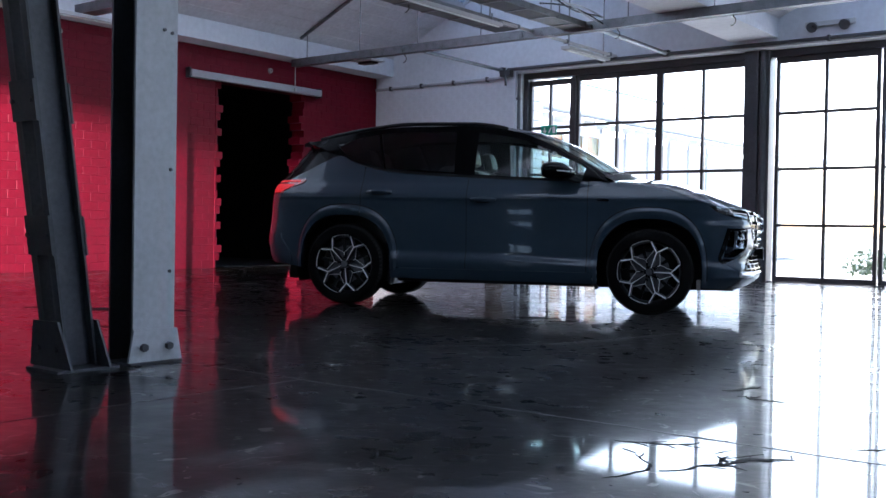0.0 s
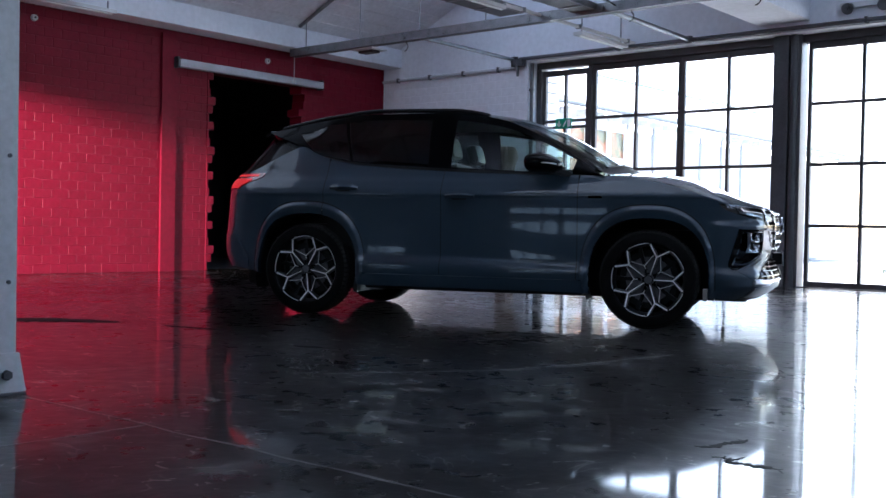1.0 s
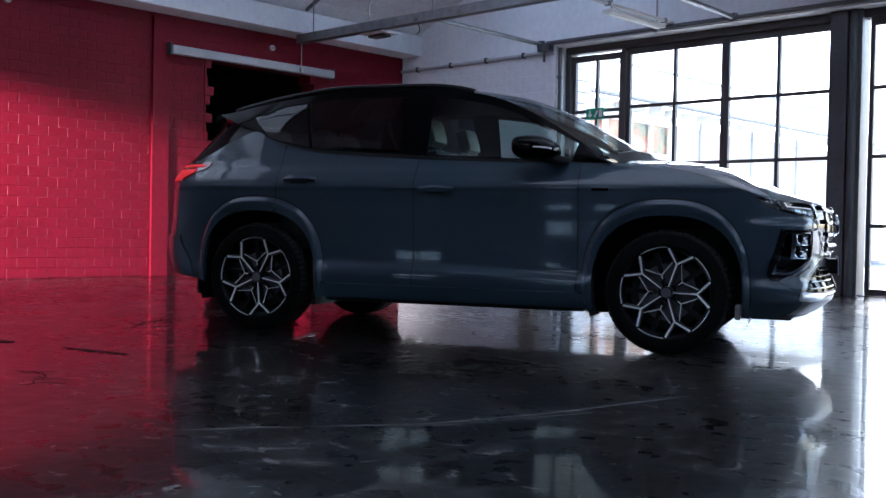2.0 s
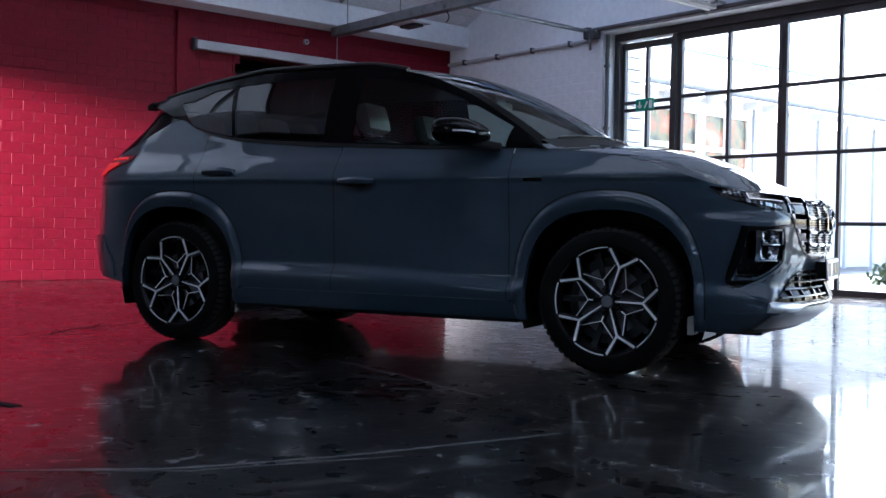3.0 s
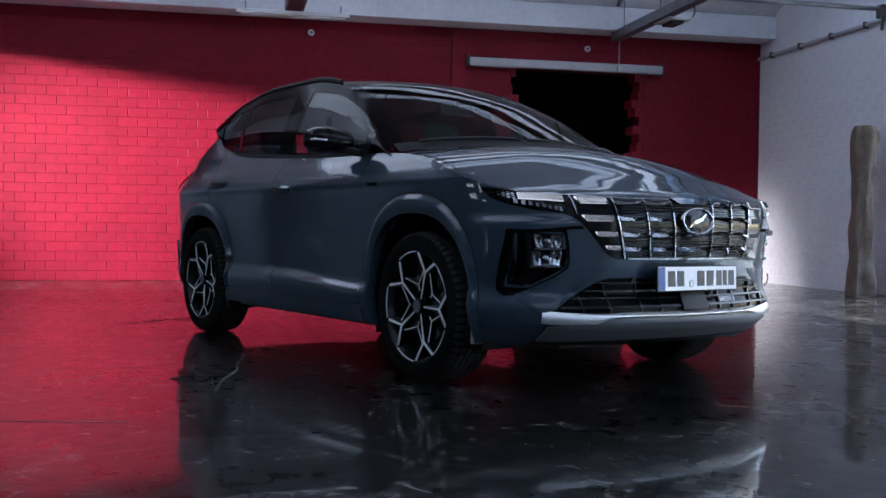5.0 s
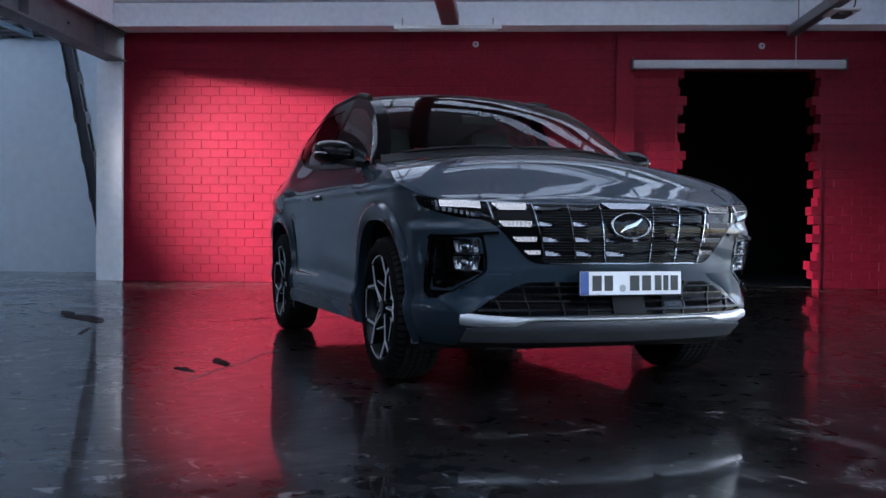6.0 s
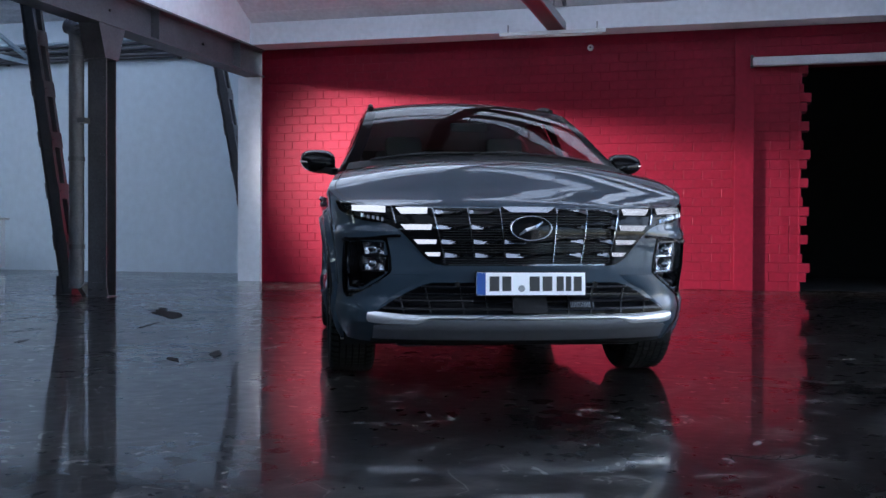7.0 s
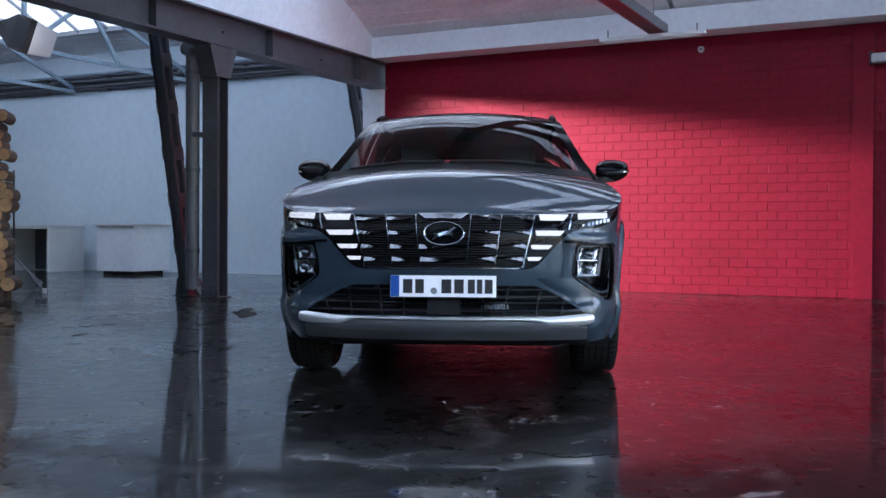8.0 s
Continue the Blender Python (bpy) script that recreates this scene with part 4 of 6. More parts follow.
for side in (-1, 1):
    lamp = part("daytime_lamp_unit", (lambda b: (front_panel(b, steps(0.805, 0.862, 4), lambda z: side * 0.455, lambda z: side * (mask_y(z) - 0.03), 0.005, 0.008, 8), b)[1])(B()), M_PIANO, car)
    for z, ya, yb, h in ((0.852, 0.470, 0.600, 0.024), (0.778, 0.452, 0.580, 0.024), (0.711, 0.430, 0.522, 0.020), (0.653, 0.412, 0.472, 0.017)):
        bm = B()
        front_panel(bm, steps(z - h / 2, z + h / 2, 3), lambda q: side * (ya - (z - q) * -0.25), lambda q: side * (yb + (q - z) * 0.9), 0.012, 0.01, 5)
        seg = part("lamp_segment", bm, M_DRL, lamp, "lit white lamp segment")
        lamp_fins(seg, steps(ya, yb, int((yb - ya) / 0.0055)), lambda y: (z - h / 2, z + h / 2), side)
    bm = B()
    sheet(bm, [[on_front(side * y, 0.845 + 0.07 * (y - 0.66) + 0.026 * t, 0.012) for t in (0, 0.5, 1)] for y in steps(0.660, 0.806, 10)],
          [[on_front(side * y, 0.845 + 0.07 * (y - 0.66) + 0.026 * t, 0.002) for t in (0, 0.5, 1)] for y in steps(0.660, 0.806, 10)])
    seg = part("lamp_segment", bm, M_DRL, lamp, "lit white lamp segment")
    lamp_fins(seg, steps(0.660, 0.806, 27), lambda y: (0.845 + 0.07 * (y - 0.66), 0.871 + 0.07 * (y - 0.66)), side)
    bm = B()
    rows = [[on_front(side * y, 0.804 + 0.23 * (y - 0.667) + 0.016 * t, 0.008 + 0.004 * (k % 2)) for t in (0, 1)] for k, y in enumerate(steps(0.668, 0.828, 16))]
    sheet(bm, rows, [[p - Vector((0.008, 0, 0)) for p in r] for r in rows])
    part("lamp_strip", bm, M_LENS, lamp)
    bm = B()
    front_ribbon(bm, [(side * y, mask_top(y) - 0.003) for y in steps(0.45, 0.86, 16)], 0.004, 0.010, 0.008)
    front_ribbon(bm, [(side * (0.628 + (0.86 - z) * -0.25), z) for z in steps(0.795, 0.868, 5)], 0.006, 0.012, 0.01)
    part("lamp_trim", bm, M_CHROME, lamp)
    bm = B()
    for i in range(5):
        for j in range(3):
            y, z = side * (0.816 + 0.011 * i), 0.858 + 0.010 * j + 0.006 * i
            front_panel(bm, (z - 0.003, z + 0.003), lambda q: y - 0.0035, lambda q: y + 0.0035, 0.008, 0.006, 1)
    part("lamp_texture", bm, M_CHROME, lamp)
    # main lamp in its dark pocket
    bm = B()
    rows, back = [], []
    for i, z in enumerate(steps(0.442, 0.730, 24)):
        ys = steps(in_y(z), out_y(z), 16)
        low = [0.002 if i < 4 or i > 22 or j < 2 or j > 14 else (-0.020 if i < 6 or i > 21 or j < 3 or j > 13 else -0.05) for j in range(17)]
        rows.append([on_front(side * y, z, o) for y, o in zip(ys, low)])
        back.append([on_front(side * y, z, -0.008) for y in ys])
    sheet(bm, rows, back)
    pocket = part("headlamp", bm, M_PIANO, car, "main headlamp in a black pocket", smooth=30)
    bm = B()
    front_ribbon(bm, [(side * (out_y(z) + 0.003), z) for z in steps(0.442, 0.732, 16)], 0.010, 0.010, 0.016)
    front_ribbon(bm, [(side * y, 0.738 - 0.02 * smooth(0.6, 0.84, y)) for y in steps(0.590, 0.845, 12)], 0.013, 0.018, 0.018)
    part("pocket_frame", bm, M_PIANO, pocket)
    for z0, z1 in ((0.650, 0.706), (0.575, 0.634)):
        # a hollow bright bowl with ribs and a dark lens at its middle
        bm = B()
        rows = []
        for z in steps(z0, z1, 8):
            t = (z - z0) / (z1 - z0)
            ya, yb = 0.664 + 0.006 * (1 - t), 0.775 - 0.012 * (1 - t)
            rows.append([on_front(side * y, z, -0.012 - 0.026 * math.sin(math.pi * k / 12) * math.sin(math.pi * t) + 0.003 * (k % 2)) for k, y in enumerate(steps(ya, yb, 12))])
        sheet(bm, rows, [[p - Vector((0.02, 0, 0)) for p in r] for r in rows])
        part("reflector", bm, M_REFLECT, pocket)
        c = on_front(side * 0.716, (z0 + z1) / 2, 0.0)
        bm = B()
        bmesh.ops.create_uvsphere(bm, u_segments=16, v_segments=10, radius=0.019, matrix=Matrix.Translation(c - Vector((0.020, 0, 0))) @ Matrix.Diagonal((0.7, 1.2, 1, 1)))
        part("lens", bm, M_LENS, pocket, smooth=True)
        bm = B()
        front_ribbon(bm, [(side * y, z0 - 0.006) for y in steps(0.664, 0.770, 6)], 0.007, -0.008, 0.02)
        part("reflector_trim", bm, M_REFLECT, pocket)
    bm = B()
    front_panel(bm, steps(0.565, 0.715, 6), lambda z: side * (0.784 - (0.715 - z) * 0.12), lambda z: side * (0.80 - (0.715 - z) * 0.12), -0.008, 0.03, 2)
    part("reflector_wall", bm, M_LENS, pocket)
    # blade of the bumper below the pocket
    blade_in = curve((0.372, 0.43, 0.48, 0.52, 0.56), (0.715, 0.655, 0.590, 0.505, 0.45))
    blade_out = curve((0.372, 0.40, 0.434, 0.50, 0.56), (0.755, 0.785, 0.812, 0.718, 0.632))
    bm = B()
    rows, back = [], []
    for z in steps(0.374, 0.556, 12):
        ys = steps(blade_in(z), blade_out(z), 6)
        rows.append([on_front(side * y, z, 0.002 + 0.006 * math.sin(math.pi * i / 6) ** 0.5) for i, y in enumerate(ys)])
        back.append([on_front(side * y, z, -0.006) for y in ys])
    sheet(bm, rows, back)
    part("bumper_blade", bm, M_PAINT, car, smooth=40)
    bm = B()
    for k in range(4):
        y = 0.675 + 0.032 * k
        z = 0.528 - 0.021 * k
        front_ribbon(bm, [(side * y, z), (side * (y + 0.018), z - 0.013)], 0.006, 0.030, 0.006)
    part("blade_slot", bm, M_TRIM, car)

# lower intake
low_y = curve((0.372, 0.40, 0.45, 0.50, 0.522), (0.712, 0.672, 0.595, 0.505, 0.44))
bm = B()
front_panel(bm, steps(0.374, 0.520, 12), lambda z: -low_y(z), lambda z: low_y(z), 0.004, 0.01, 50)
intake = part("lower_intake", bm, M_PILLAR, car, "black lower air intake", smooth=40)
for z in (0.395, 0.430, 0.465, 0.500):
    bm = B()
    yw = low_y(z) - 0.01
    front_ribbon(bm, [(y, z) for y in steps(-yw, yw, 30)], 0.007, 0.014, 0.012)
    part("intake_bar", bm, M_SATINBLACK, intake)
for y in (-0.56, -0.45, -0.30, -0.19, 0.19, 0.30, 0.45, 0.56):
    bm = B()
    zt = 0.515 if abs(y) < 0.42 else 0.515 - (abs(y) - 0.42) * 0.45
    front_ribbon(bm, [(y * (1.06 - 0.06 * (zt - z) / 0.14), z) for z in steps(0.377, zt - 0.01, 5)], 0.007, 0.014, 0.012)
    part("intake_bar", bm, M_SATINBLACK, intake)
bm = B()
front_panel(bm, (0.38, 0.44, 0.455), lambda z: -0.075, lambda z: 0.085, 0.026, 0.024, 6)
part("radar_cover", bm, M_TRIM, intake)
bm = B()
for k in range(14):
    front_ribbon(bm, [(0.205 + 0.0085 * k, 0.402), (0.205 + 0.0085 * k, 0.424)], 0.004, 0.012, 0.006)
part("radiator_fin", bm, M_GALV, intake)
for side in (-1, 1):
    bm = B()
    c = on_front(side * 0.33, 0.512, 0.0)
    rod(bm, c - Vector((0.01, 0, 0)), c + Vector((0.014, 0, 0)), 0.013, 14)
    part("parking_sensor", bm, M_TRIM, car)

# silver lip over the dark skid plate
lip_low = curve((0, 0.40, 0.46, 0.52, 0.72, 0.78), (0.349, 0.349, 0.342, 0.322, 0.327, 0.348))
bm = B()
rows, back = [], []
for y in steps(-0.735, 0.735, 60):
    zl = lip_low(abs(y))
    zt = 0.368 + 0.012 * smooth(0.5, 0.735, abs(y))
    rows.append([on_front(y, z, 0.004 + 0.016 * max(math.sin(math.pi * (z - zl) / (zt - zl)), 0.0) ** 0.6) for z in steps(zl, zt, 5)])
    back.append([on_front(y, z, -0.01) for z in steps(zl, zt, 5)])
sheet(bm, rows, back)
part("front_lip", bm, M_SILVER, car, "bright silver front lip", smooth=35)
bm = B()
front_panel(bm, steps(0.252, 0.346, 6), lambda z: -0.50 - min(0.346 - z, 0.03) * 7.0, lambda z: 0.50 + min(0.346 - z, 0.03) * 7.0, 0.010, 0.02, 40)
part("skid_plate", bm, M_SKID, car, smooth=35)
bm = B()
front_panel(bm, (0.226, 0.250), lambda z: -0.72, lambda z: 0.72, 0.004, 0.03, 40)
part("chin_spoiler", bm, M_TRIM, car)

# emblem: a plain oval ring with one slanted bar
bm = B()
n = 40
rows = []
for k in range(n + 1):
    t = 2 * math.pi * k / n
    ring = []
    for f, off in ((1.0, 0.020), (0.95, 0.033), (0.90, 0.033), (0.85, 0.020)):
        ring.append(on_front(0.004 + 0.103 * f * math.cos(t), 0.772 + 0.056 * f * math.sin(t), off))
    rows.append(ring)
sheet(bm, rows)
bmesh.ops.remove_doubles(bm, verts=bm.verts, dist=0.0003)
emblem = part("emblem", bm, M_CHROME, car, "oval chrome emblem", smooth=True)
bm = B()
rows = [[on_front(0.004 + 0.09 * f * math.cos(2 * math.pi * k / n), 0.772 + 0.049 * f * math.sin(2 * math.pi * k / n), 0.022) for k in range(n + 1)] for f in (0.01, 0.5, 1.0)]
sheet(bm, rows)
part("emblem_ground", bm, M_PIANO, emblem)
bm = B()
front_ribbon(bm, [(-0.050, 0.745), (-0.02, 0.765), (0.028, 0.779), (0.058, 0.800)], [0.006, 0.014, 0.014, 0.006], 0.029, 0.008)
part("emblem_bar", bm, M_CHROME, emblem)

# number plate with its characters blanked to bars
plate = new("number_plate")
plate.parent = car
plate.matrix_local = pose(2.262, 0.004, 0.518, 0, -2, 0)
bm = B()
box(bm, -0.006, 0.0, -0.262, 0.262, -0.057, 0.057, 0.004)
part("plate_holder", bm, M_TRIM, plate)
bm = B()
box(bm, 0.0, 0.003, -0.257, 0.257, -0.052, 0.052, 0.001)
part("plate_face", bm, M_PLATE, plate, "white number plate")
bm = B()
box(bm, 0.003, 0.0045, -0.256, -0.214, -0.051, 0.051)
part("plate_band", bm, M_PLATEBLUE, plate)
for y0, y1 in ((-0.196, -0.150), (-0.136, -0.094), (-0.008, 0.040), (0.054, 0.100), (0.120, 0.154), (0.164, 0.190), (0.202, 0.240)):
    bm = B()
    box(bm, 0.003, 0.0045, y0, y1, -0.034, 0.034)
    part("plate_bar", bm, M_INK, plate)
bm = B()
rod(bm, (0.003, -0.045, -0.022), (0.0046, -0.045, -0.022), 0.016, 16)
part("plate_seal", bm, M_GALV, plate)
bm = B()
box(bm, 2.19, 2.258, -0.2, 0.2, 0.475, 0.56)
part("plate_bracket", bm, M_TRIM, car)

# ---- flank details ----
for side in (-1, 1):
    for hx, hz in ((-0.075, 0.943), (-1.02, 1.0)):
        bm = B()
        rows = []
        for t in steps(0, 1, 14):
            x = hx - 0.115 + 0.23 * t
            hgt = 0.013 + 0.007 * math.sin(math.pi * t)
            off = 0.004 + 0.036 * math.sin(math.pi * min(max(t, 0.02), 0.98)) ** 0.45
            rows.append([on_side(x, hz - hgt, off * 0.4, side), on_side(x, hz - hgt * 0.4, off, side), on_side(x, hz + hgt * 0.5, off, side), on_side(x, hz + hgt, off * 0.35, side)])
        sheet(bm, rows, [[on_side(hx - 0.115 + 0.23 * t, hz + d, -0.004, side) for d in (-0.012, -0.004, 0.004, 0.012)] for t in steps(0, 1, 14)])
        part("door_handle", bm, M_PAINT, car, smooth=40)
        # dark pad stands for the shade in the handle's body-coloured cup
        bm = B()
        side_panel(bm, steps(hz - 0.028, hz + 0.004, 4), lambda z: hx - 0.07 + abs(z - hz + 0.012), lambda z: hx + 0.06 - abs(z - hz + 0.012), 0.0015, 0.004, 6, side)
        part("handle_shade_pad", bm, M_TRIM, car)
    # mirror on its foot
    mir = B()
    c = Vector((0.56, side * 0.965, 1.188))
    bmesh.ops.create_uvsphere(mir, u_segments=28, v_segments=18, radius=1.0)
    for v in mir.verts:
        p = v.co
        sx = 0.15 if p.x > 0 else 0.11
        taper = 1.0 - 0.22 * max(p.y * side, 0) - 0.35 * max(p.x, 0)
        sgn = lambda k: math.copysign(abs(k) ** 0.62, k)
        v.co = Vector((c.x + sgn(p.x) * sx - 0.03 * p.y * side, c.y + sgn(p.y) * 0.106, c.z + sgn(p.z) * 0.072 * taper + 0.012 * p.y * side - 0.018 * max(p.x, 0)))
    mirror = part("door_mirror", mir, M_PIANO, car, "gloss black door mirror", smooth=60)
    bm = B()
    bar(bm, (0.74, side * 0.845, 1.112), (0.62, side * 0.94, 1.14), 0.09, 0.04, 0.01)
    part("mirror_foot", bm, M_TRIM, mirror)
    bm = B()
    pts = [Vector((c.x + 0.135 * math.cos(t) ** 0.7, c.y + side * 0.107 * math.sin(t) ** 0.7, c.z - 0.02 + 0.016 * math.sin(t))) for t in steps(radians(20), radians(85), 10)]
    for a, b in zip(pts, pts[1:]):
        bar(bm, a, b, 0.006, 0.008)
    part("mirror_indicator", bm, M_ALU, mirror)
    # dark strip laid on for the shaded step round the arch flares
    for ax in (AX, -AX):
        bm = B()
        rows = []
        for t in steps(radians(-8 if ax > 0 else 12), radians(188 if ax < 0 else 168), 40):
            k = flare_rho(ax + math.cos(t), WHEEL_Z + math.sin(t), ax)
            pts = [(ax + r / k * math.cos(t), WHEEL_Z + r / k * math.sin(t)) for r in (1.0, 1.016)]
            rows.append([on_side(x, z, 0.0025, side) for x, z in pts])
        sheet(bm, rows)
        part("arch_shade_strip", bm, M_TRIM, car)
    # badge bar on the fender
    bm = B()
    side_panel(bm, (0.938, 0.954), lambda z: 0.90, lambda z: 1.0, 0.004, 0.006, 4, side)
    part("fender_badge", bm, M_LENS, car)
    # tail lamp
    bm = B()
    side_panel(bm, steps(0.985, 1.118, 8), lambda z: -2.10, lambda z: -1.96 + 0.21 * smooth(1.0, 1.1, z), 0.006, 0.02, 8, side)
    tail = part("tail_lamp", bm, M_TAILGLASS, car, "red tail lamp", smooth=40)
    bm = B()
    side_panel(bm, (1.088, 1.104), lambda z: -2.09, lambda z: -1.80, 0.010, 0.008, 6, side)
    side_panel(bm, steps(0.995, 1.07, 4), lambda z: -2.09, lambda z: -1.975 + 0.12 * smooth(0.995, 1.07, z), 0.010, 0.008, 6, side)
    part("tail_light_bar", bm, M_TAIL, tail)
    # roof rail
    bm = B()
    tube(bm, [Vector((rail_x(s), side * (rail_y(s) - 0.03), rail_z(s) + 0.004 + 0.020 * math.sin(math.pi * (s - 0.385) / 0.59) ** 0.35)) for s in steps(0.39, 0.97, 32)], 0.034, 0.036)
    part("roof_rail", bm, M_TRIM, car, smooth=40)

# rear bumper insert
for side in (-1, 1):
    bm = B()
    side_panel(bm, steps(0.36, 0.62, 6), lambda z: -2.12, lambda z: -1.86 - 0.12 * smooth(0.4, 0.62, z), 0.012, 0.02, 8, side)
    part("rear_bumper_insert", bm, M_PAINT, car, smooth=30)

# ---- inside the car ----
bm = B()
rows = [[Vector((x - 0.1 * (y / 0.72) ** 2 * (x > 0.6), y, z)) for x, z in ((0.56, 0.75), (0.54, 0.98), (0.60, 1.045), (0.80, 1.06), (1.0, 1.05), (1.02, 0.8))] for y in steps(-0.72, 0.72, 12)]
sheet(bm, rows)
part("dashboard", bm, M_TRIM, car)
bm = B()
bmesh.ops.create_circle(bm, segments=8, radius=0.014, cap_ends=False, matrix=Matrix.Translation((0.185, 0, 0)) @ Matrix.Rotation(math.pi / 2, 4, "X"))
bmesh.ops.spin(bm, geom=bm.verts[:] + bm.edges[:], cent=(0, 0, 0), axis=(0, 0, 1), angle=2 * math.pi, steps=28)
bar(bm, (-0.18, 0, 0), (0.18, 0, 0), 0.05, 0.03)
bmesh.ops.transform(bm, matrix=pose(0.47, 0.36, 1.02, 0, -65, 0), verts=bm.verts)
part("steering_wheel", bm, M_TRIM, car, smooth=40)
bm = B()
box(bm, 0.36, 0.40, -0.12, 0.12, 1.40, 1.46, 0.012)
rod(bm, (0.385, 0, 1.44), (0.40, 0, 1.488), 0.01)
part("inside_mirror", bm, M_TRIM, car)
for sx, sy, lean in ((-0.05, -0.36, -16), (-0.05, 0.36, -16), (-0.98, -0.36, -20), (-0.98, 0.36, -20), (-0.98, 0.0, -20)):
    seat = new("seat")
    seat.parent = car
    seat.matrix_local = Matrix.Translation((sx, sy, 0.62))
    wide = 0.25 if sy else 0.14
    bm = B()
    box(bm, -0.05, 0.48, -wide, wide, -0.05, 0.10, 0.04)
    part("cushion", bm, M_SEAT, seat, smooth=40)
    bm = B()
    box(bm, -0.11, 0.03, -wide, wide, 0.0, 0.60, 0.05)
    bmesh.ops.transform(bm, matrix=pose(0, 0, 0.02, 0, lean, 0), verts=bm.verts)
    part("backrest", bm, M_SEAT, seat, smooth=40)
    bm = B()
    box(bm, -0.10, 0.0, -0.13, 0.13, 0.655, 0.83, 0.045)
    bmesh.ops.transform(bm, matrix=pose(0, 0, 0.02, 0, lean, 0), verts=bm.verts)
    part("headrest", bm, M_SEATLIGHT if sx > -0.5 else M_SEAT, seat, smooth=40)
    bm = B()
    for e in (-0.06, 0.06):
        rod(bm, (-0.05, e, 0.56), (-0.05, e, 0.68), 0.008, 6)
    bmesh.ops.transform(bm, matrix=pose(0, 0, 0.02, 0, lean, 0), verts=bm.verts)
    part("headrest_post", bm, M_CHROME, seat)
bm = B()
box(bm, -1.75, 0.9, -0.74, 0.74, 0.55, 0.60)
for side in (-1, 1):
    box(bm, -1.2, 0.85, side * 0.78 - 0.03, side * 0.78 + 0.03, 0.55, 1.08)
part("cabin_trim", bm, M_TRIM, car)
bm = B()
grid_faces(bm, lambda s, q: top_skin(s, q) - Vector((0, 0, 0.03)), lambda s, q: s > 0.4, S_LINES, Q_LINES)
part("headliner", bm, M_SEAT, car)
# ---- steel windows ----
FY = WY + 0.10                     # middle of the glazing


def wx(x):
    return -0.3 + (x + 0.3) * 0.984


def glazed_unit(name, xs, label, rows=(0.04, 0.83, 1.65, 2.465, 3.24), stile=0.055, rail=0.045):
    """One steel leaf: xs are its stile and mullion lines; every bar and every pane is a part."""
    unit = tagged(new(name), label, "window", kind="structure")
    xs = [wx(x) for x in xs]
    for i, x in enumerate(xs):
        w = stile if i in (0, len(xs) - 1) else rail
        bm = B()
        box(bm, x - w / 2, x + w / 2, FY - 0.03, FY + 0.03, 0.0, rows[-1] + 0.045, 0.004)
        part("window_stile", bm, M_FRAME, unit)
    for k, z in enumerate(rows):
        h = 0.09 if k in (0, len(rows) - 1) else rail
        for xa, xb in zip(xs, xs[1:]):
            bm = B()
            box(bm, xa + 0.02, xb - 0.02, FY - 0.025, FY + 0.025, z - h / 2, z + h / 2, 0.003)
            part("window_bar", bm, M_FRAME, unit)
    for xa, xb in zip(xs, xs[1:]):
        for za, zb in zip(rows, rows[1:]):
            bm = B()
            box(bm, xa + 0.015, xb - 0.015, FY - 0.004, FY + 0.004, za + 0.015, zb - 0.015)
            pane = part("pane", bm, M_CLEAR, unit)
            pane.visible_shadow = False
    return unit


door = glazed_unit("door_1", (-9.85, -9.45, -9.03), "dark steel glazed door with a transom light", rows=(0.04, 0.83, 1.65, 2.345, 2.445, 3.21))
glazed_unit("window_1", (-8.90, -8.16, -7.43), "dark steel folding leaf with eight clear panes")
glazed_unit("window_2", (-7.37, -6.66, -5.97), "dark steel folding leaf with eight bright panes")
glazed_unit("window_3", (-5.48, -4.77, -4.05), "dark steel folding leaf beside the grey post")
glazed_unit("window_4", (-3.97, -3.25, -2.53), "dark steel folding leaf with bright panes")
glazed_unit("window_5", (-2.47, -1.75, -1.03), "dark steel folding leaf with bright panes")
glazed_unit("window_6", (-0.55, 0.17, 0.89), "dark steel folding leaf with bright panes")
glazed_unit("window_7", (0.97, 1.69, 2.41), "dark steel folding leaf with bright panes")
glazed_unit("window_8", (2.47, 3.4, 4.40), "dark steel folding leaf with bright panes")
bm = B()
box(bm, -9.82, 4.45, WY + 0.02, WY + 0.2, 3.285, 3.388, 0.005)
setting("window_lintel", bm, M_FRAME, "dark steel lintel over the folding windows", "lintel")
bm = B()
box(bm, -9.817, wx(-9.885), WY + 0.02, WY + 0.2, 0, 3.283, 0.004)
box(bm, wx(-9.00), wx(-8.935), WY + 0.03, WY + 0.2, 0, 3.283, 0.004)
setting("window_jamb", bm, M_FRAME, "dark steel jambs of the glazed door", "jamb")
for x0, x1, nm in ((-5.94, -5.56, "window_post_west"), (-0.98, -0.60, "window_post_east")):
    bm = B()
    x0, x1 = wx(x0), wx(x1)
    box(bm, x0, x1 - 0.16, WY - 0.08, WY + 0.2, 0, 3.387, 0.008)
    box(bm, x1 - 0.17, x1 - 0.04, WY + 0.04, WY + 0.19, 0, 3.386)
    box(bm, x1 - 0.05, x1, WY - 0.04, WY + 0.2, 0, 3.387, 0.005)
    rod(bm, (x1 - 0.10, WY - 0.03, 0), (x1 - 0.10, WY - 0.03, 3.387), 0.055, 16)
    setting(nm, bm, M_STEELDARK, "dark painted steel post with a pipe between the windows", "post")
bm = B()
box(bm, -9.80, 4.45, WY + 0.0, WY + 0.24, -0.02, 0.012)
setting("window_sill", bm, M_STEELDARK, "flat steel threshold under the windows", "threshold")

